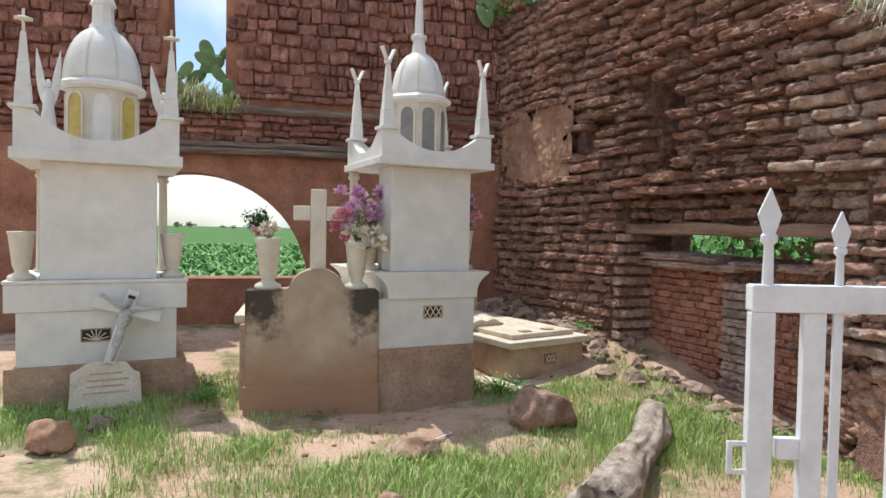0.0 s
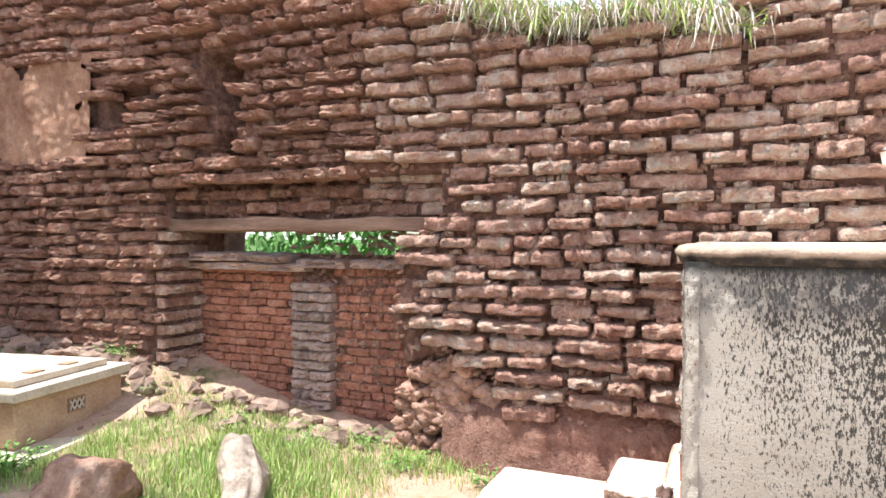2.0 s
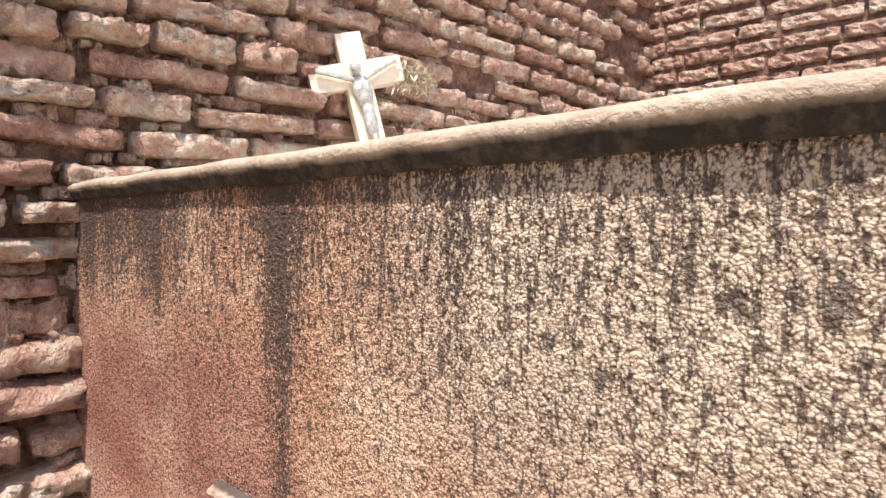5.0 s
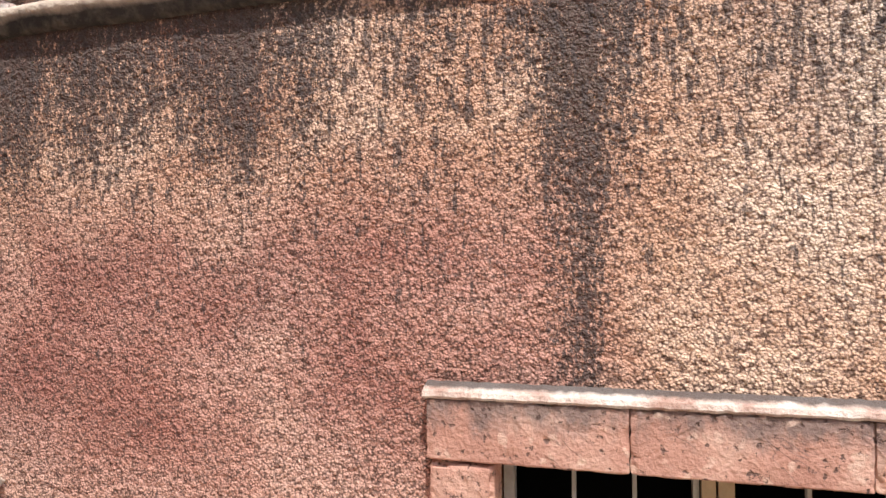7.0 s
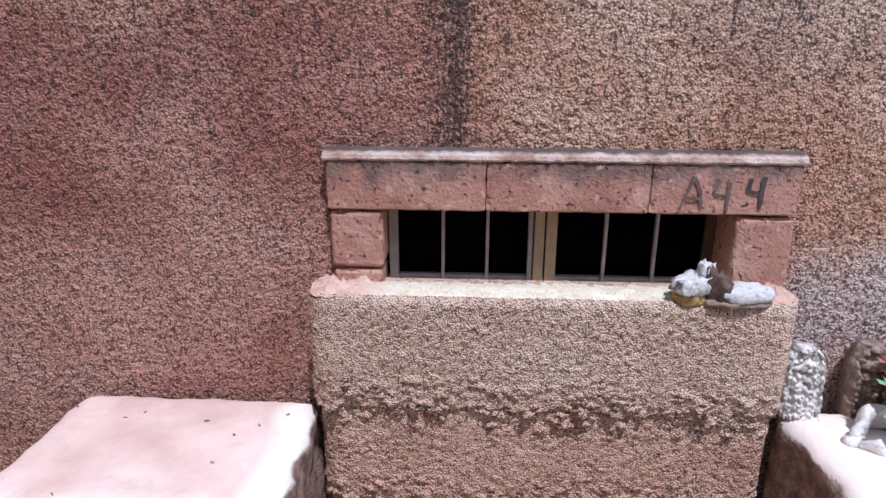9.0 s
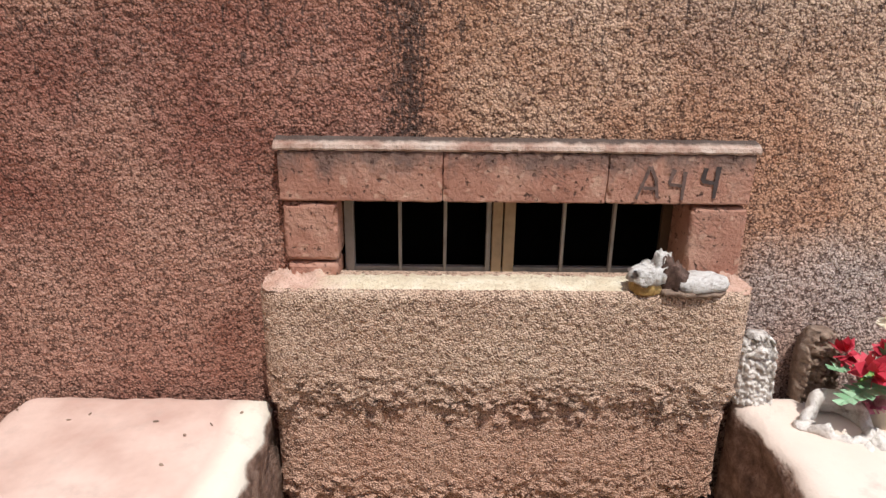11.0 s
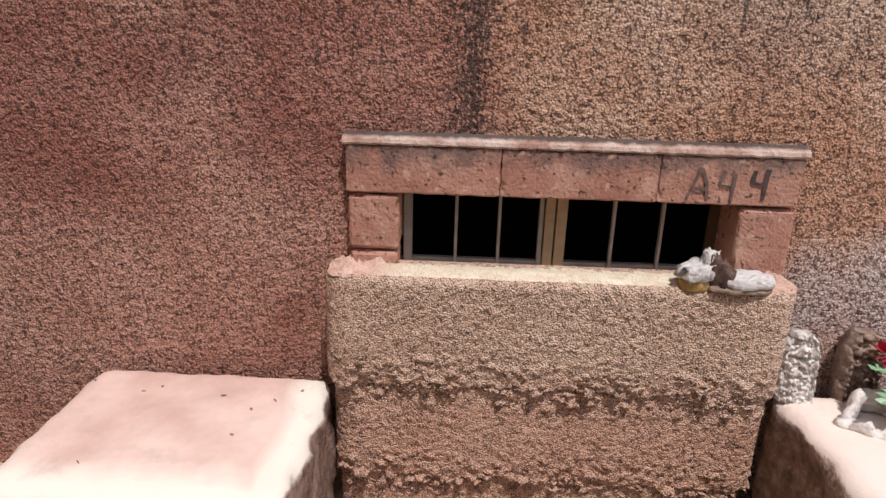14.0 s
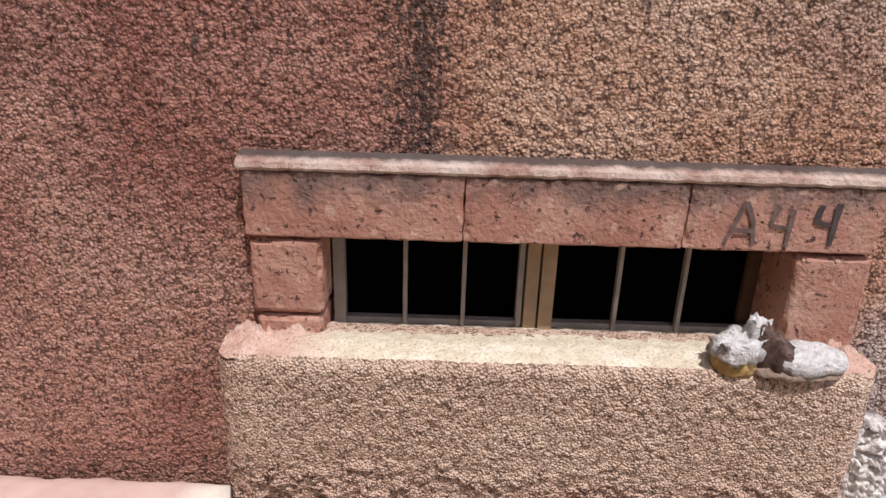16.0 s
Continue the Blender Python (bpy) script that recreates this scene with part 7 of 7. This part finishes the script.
def build_grass():
    rng = random.Random(77)
    for name, mat, count, h0, h1, label, dry in (("grass", M_GRASS, 52000, 0.025, 0.1, "short green grass growing in patches on the earth", False), ("dry_grass", M_DRYGRASS, 9000, 0.03, 0.09, "dry straw-coloured grass among the green", True)):
        v, f = [], []
        made = tries = 0
        while made < count and tries < count * 6:
            tries += 1
            x, y = rng.uniform(-6.2, 0.35), rng.uniform(0.4, 5.2)
            s = (x - RW_O.x) * RW_U.x + y * RW_U.y
            w = (x - RW_O.x) * RW_N.x + y * RW_N.y
            if w < 0.02 or footprint(x, y):
                continue
            if rng.random() > green(x, y) ** (1.3 if not dry else 0.6):
                continue
            made += 1
            z = ground_z(x, y)
            h = rng.uniform(h0, h1) * (0.6 + 0.7 * green(x, y))
            a, b = rng.uniform(0, 6.28), rng.uniform(0.1, 0.9)
            wd = rng.uniform(0.0015, 0.0036)
            dx, dy = math.cos(a), math.sin(a)
            px, py = -dy * wd, dx * wd
            k = len(v)
            lean = h * b
            v += [(x - px, y - py, z - 0.005), (x + px, y + py, z - 0.005), (x + dx * lean * 0.4 + px * 0.8, y + dy * lean * 0.4 + py * 0.8, z + h * 0.6), (x + dx * lean * 0.4 - px * 0.8, y + dy * lean * 0.4 - py * 0.8, z + h * 0.6), (x + dx * lean, y + dy * lean, z + h * (1.0 if b < 0.6 else 0.85))]
            f += [(k, k + 1, k + 2, k + 3), (k + 3, k + 2, k + 4)]
        tagged(raw(name, v, f, mat), label, "grass", kind="stuff")


build_grass()


def weed(x, y, z, size, count, seed, label, name="weed", mat=None, flat=0.6):
    rng = random.Random(seed)
    bm = bmesh.new()
    for k in range(count):
        a, r, h = rng.uniform(0, 6.28), size * math.sqrt(rng.random()), rng.random()
        p = Vector((math.cos(a) * r * (0.4 + 0.6 * h), math.sin(a) * r * (0.4 + 0.6 * h), size * flat * h))
        d = Vector((math.cos(a) + rng.uniform(-0.7, 0.7), math.sin(a) + rng.uniform(-0.7, 0.7), rng.uniform(-0.1, 0.9))).normalized()
        leaf(bm, p, d, size * rng.uniform(0.16, 0.32), size * rng.uniform(0.04, 0.08))
        if k % 4 == 0:
            q = Vector((0.004, 0, 0))
            bm.faces.new([bm.verts.new(c) for c in (p * 0.1 - q, p * 0.1 + q, p + q, p - q)])
    ob = part(name, bm, mat or M_WEED)
    ob.matrix_world = Matrix.Translation((x, y, z))
    tagged(ob, label, "plant")


for k, (x, y, s, c) in enumerate(((-1.95, 4.12, 0.3, 260), (-2.3, 4.15, 0.16, 80), (-1.35, 3.95, 0.24, 170), (-3.95, 4.5, 0.2, 110), (-3.9, 4.9, 0.18, 80), (-3.05, 3.82, 0.12, 40))):
    weed(x, y, ground_z(x, y), s, c, k, "bushy green weed at the foot of a tomb")
for k, (s, w, z) in enumerate(((4.3, 0.35, 0.2), (3.4, 0.3, 0.0), (2.7, 0.25, -0.05), (1.9, 0.3, -0.05), (1.3, 0.28, -0.05), (0.95, 0.3, -0.05), (4.9, 0.15, 0.35), (2.3, 0.1, -0.1))):
    p = wall_place(s, w, 0)
    weed(p.x, p.y, ground_z(p.x, p.y), 0.17, 60, 30 + k, "green weed growing at the base of the brick wall")


M_PALESTRAW = leafy("bleached_straw", (0.42, 0.37, 0.3), (0.66, 0.6, 0.52))


def fringe(name, pts, label, seed, mats, ln=0.3, per=60):
    """Grass hanging and standing along a broken wall top."""
    rng = random.Random(seed)
    for mi, mat in enumerate(mats):
        v, f = [], []
        for base, out in pts:
            for k in range(per):
                p = base + Vector((rng.gauss(0, 0.09), rng.gauss(0, 0.09), rng.uniform(-0.04, 0.05)))
                d = (out * rng.uniform(-0.4, 1.2) + Vector((rng.gauss(0, 0.5), rng.gauss(0, 0.5), rng.uniform(0.1, 1.2)))).normalized()
                h = ln * rng.uniform(0.4, 1.1)
                s = d.cross(Vector((0.3, 0.2, 1))).normalized() * rng.uniform(0.003, 0.006)
                m = p + d * h * 0.6
                t = p + d * h + Vector((0, 0, -h * rng.uniform(0.1, 0.9)))
                i = len(v)
                v += [tuple(p - s), tuple(p + s), tuple(m + s), tuple(m - s), tuple(t)]
                f += [(i, i + 1, i + 2, i + 3), (i + 3, i + 2, i + 4)]
        tagged(raw(name, v, f, mat), label, "grass", kind="stuff")


rng = random.Random(3)
fringe("wall_top_grass", [(wall_place(s, -0.12, wall_top(s) + 0.0), RW_N) for s in np.arange(-0.3, 1.75, 0.06)] + [(wall_place(s, -0.4, wall_top(s) + 0.04), RW_N) for s in np.arange(-0.3, 1.75, 0.09)], "dry and green grass hanging over the broken wall top", 4, (M_PALESTRAW, M_PALESTRAW, M_GRASS), 0.3, 46)
fringe("wall_top_shrub", [(back_place(s, 0.05, 3.42 + 0.1 * math.sin(s * 9)), BW_N) for s in np.arange(4.55, 5.5, 0.08)], "dry shrub growing in a gap of the wall", 5, (M_DRYGRASS, M_GRASS), 0.34, 40)
for k, (s, w, z, r) in enumerate(((6.7, -0.1, 4.72, 0.42), (6.2, -0.1, 4.6, 0.35), (7.0, 0.0, 4.6, 0.35))):
    p = wall_place(s, w, z)
    weed(p.x, p.y, p.z, r, 150, 60 + k, "dark green plant on top of the wall corner", "wall_plant")


def cactus(at, seed, pads, size, label):
    """Prickly pear: flat oval pads, one out of another."""
    rng = random.Random(seed)
    top = empty("prickly_pear", Matrix.Translation(at), label, "cactus")
    tips = [(Vector((0, 0, -0.1)), Vector((0, 0, 1)))]
    for k in range(pads):
        p, d = tips[rng.randrange(len(tips))]
        d2 = (d + Vector((rng.uniform(-0.9, 0.9), rng.uniform(-0.4, 0.4), rng.uniform(0, 0.6)))).normalized()
        ln = size * rng.uniform(0.75, 1.1)
        bm = bmesh.new()
        bmesh.ops.create_uvsphere(bm, u_segments=14, v_segments=9, radius=1)
        s = d2.cross(Vector((rng.uniform(-0.4, 0.4), 1, 0))).normalized()
        n = d2.cross(s)
        m = Matrix((s, n, d2)).transposed().to_4x4()
        for v in bm.verts:
            taper = 0.75 + 0.25 * (v.co.z + 1) / 2
            v.co = Vector((v.co.x * ln * 0.3 * taper, v.co.y * ln * 0.07, v.co.z * ln * 0.5))
        bmesh.ops.transform(bm, matrix=Matrix.Translation(p + d2 * ln * 0.48) @ m, verts=bm.verts)
        part("pad", bm, M_CACTUS, top, "", True)
        tips.append((p + d2 * ln * 0.93, d2))


cactus(back_place(5.35, -0.1, 3.55), 3, 9, 0.36, "prickly pear cactus growing in the wall gap")
cactus(back_place(4.55, 0.0, 3.6), 8, 5, 0.34, "prickly pear cactus growing in the wall gap")
cactus(back_place(5.85, 0.1, 3.75), 12, 4, 0.34, "prickly pear cactus on the broken wall")
cactus(back_place(0.4, 0.15, 5.1), 14, 6, 0.36, "prickly pear cactus on the wall top")


# ---------------- field beyond the walls ----------------
def build_field():
    rng = random.Random(41)
    v, f = [], []

    def blade(x, y, z, h, w):
        a = rng.uniform(0, 6.28)
        dx, dy = math.cos(a), math.sin(a)
        k = len(v)
        px, py = -dy * w, dx * w
        v.extend([(x, y, z), (x + dx * h * 0.35 + px, y + dy * h * 0.35 + py, z + h * 0.7), (x + dx * h * 0.9, y + dy * h * 0.9, z + h * rng.uniform(0.55, 1.0)), (x + dx * h * 0.35 - px, y + dy * h * 0.35 - py, z + h * 0.7)])
        f.append((k, k + 1, k + 2, k + 3))
    for k in range(26000):
        y = 9.8 + 38 * rng.random() ** 1.8
        row = round((rng.uniform(-7.5, 2.0) - 4.3) / 0.5) * 0.5 * (1 + (y - 9.8) * 0.05)
        x = -4.0 + (rng.uniform(-3.5, 2.8)) * (1 + (y - 9.8) * 0.11)
        blade(x, y, -0.15, rng.uniform(0.3, 0.62), rng.uniform(0.02, 0.05) * (1 + (y - 9.8) * 0.03))
    tagged(raw("crop_field", v, f, M_CROP), "green knee-high crop in a wide field", "crop", kind="stuff")
    v, f = [], []
    for k in range(14000):
        x, y = 1.75 + 7 * rng.random() ** 1.4, rng.uniform(-1.0, 12.0)
        blade(x, y, -0.15 + rng.uniform(0.5, 1.62) * (1 if x < 3.5 else 0.9), rng.uniform(0.1, 0.24), rng.uniform(0.02, 0.05))
    tagged(raw("hedge_weeds", v, f, M_CROP), "bright green weeds behind the brick wall", "weeds", kind="stuff")


build_field()


def far_tree(x, y, h, seed, label, wide=0.55):
    rng = random.Random(seed)
    t = empty("tree", Matrix.Translation((x, y, -0.2)), label, "tree", "far trees")
    part("trunk", lathe([(0.045 * h, 0), (0.03 * h, h * 0.25), (0.018 * h, h * 0.5), (0.006 * h, h * 0.8)], 8), M_BARK, t)
    v, f = [], []
    for b in range(16):
        a, e = rng.uniform(0, 6.28), rng.uniform(0.3, 1.0)
        c = Vector((math.cos(a) * h * wide * 0.6 * rng.random(), math.sin(a) * h * wide * 0.6 * rng.random(), h * (0.22 + 0.6 * e * rng.random() ** 0.5)))
        for k in range(60):
            p = c + Vector((rng.gauss(0, 1), rng.gauss(0, 1), rng.gauss(0, 0.8))) * h * 0.085
            s = h * 0.055
            i = len(v)
            v += [tuple(p + Vector((rng.uniform(-1, 1), rng.uniform(-1, 1), rng.uniform(-1, 1))) * s) for _ in range(3)]
            f.append((i, i + 1, i + 2))
    raw("crown", v, f, M_TREE, t)


far_tree(9.5, 125.0, 6.6, 1, "dark round tree standing far off in the field")
far_tree(35.0, 150.0, 2.6, 2, "low dark bush far off in the field", 1.1)
far_tree(39.0, 152.0, 2.2, 5, "low dark bush far off in the field", 1.1)
for k in range(14):
    far_tree(-60 + k * 13 + 5 * math.sin(k * 3.3), 420 + 20 * math.cos(k * 2.1), 4.0 + 1.6 * math.sin(k * 1.7), 10 + k, "distant tree on the horizon", 1.2)
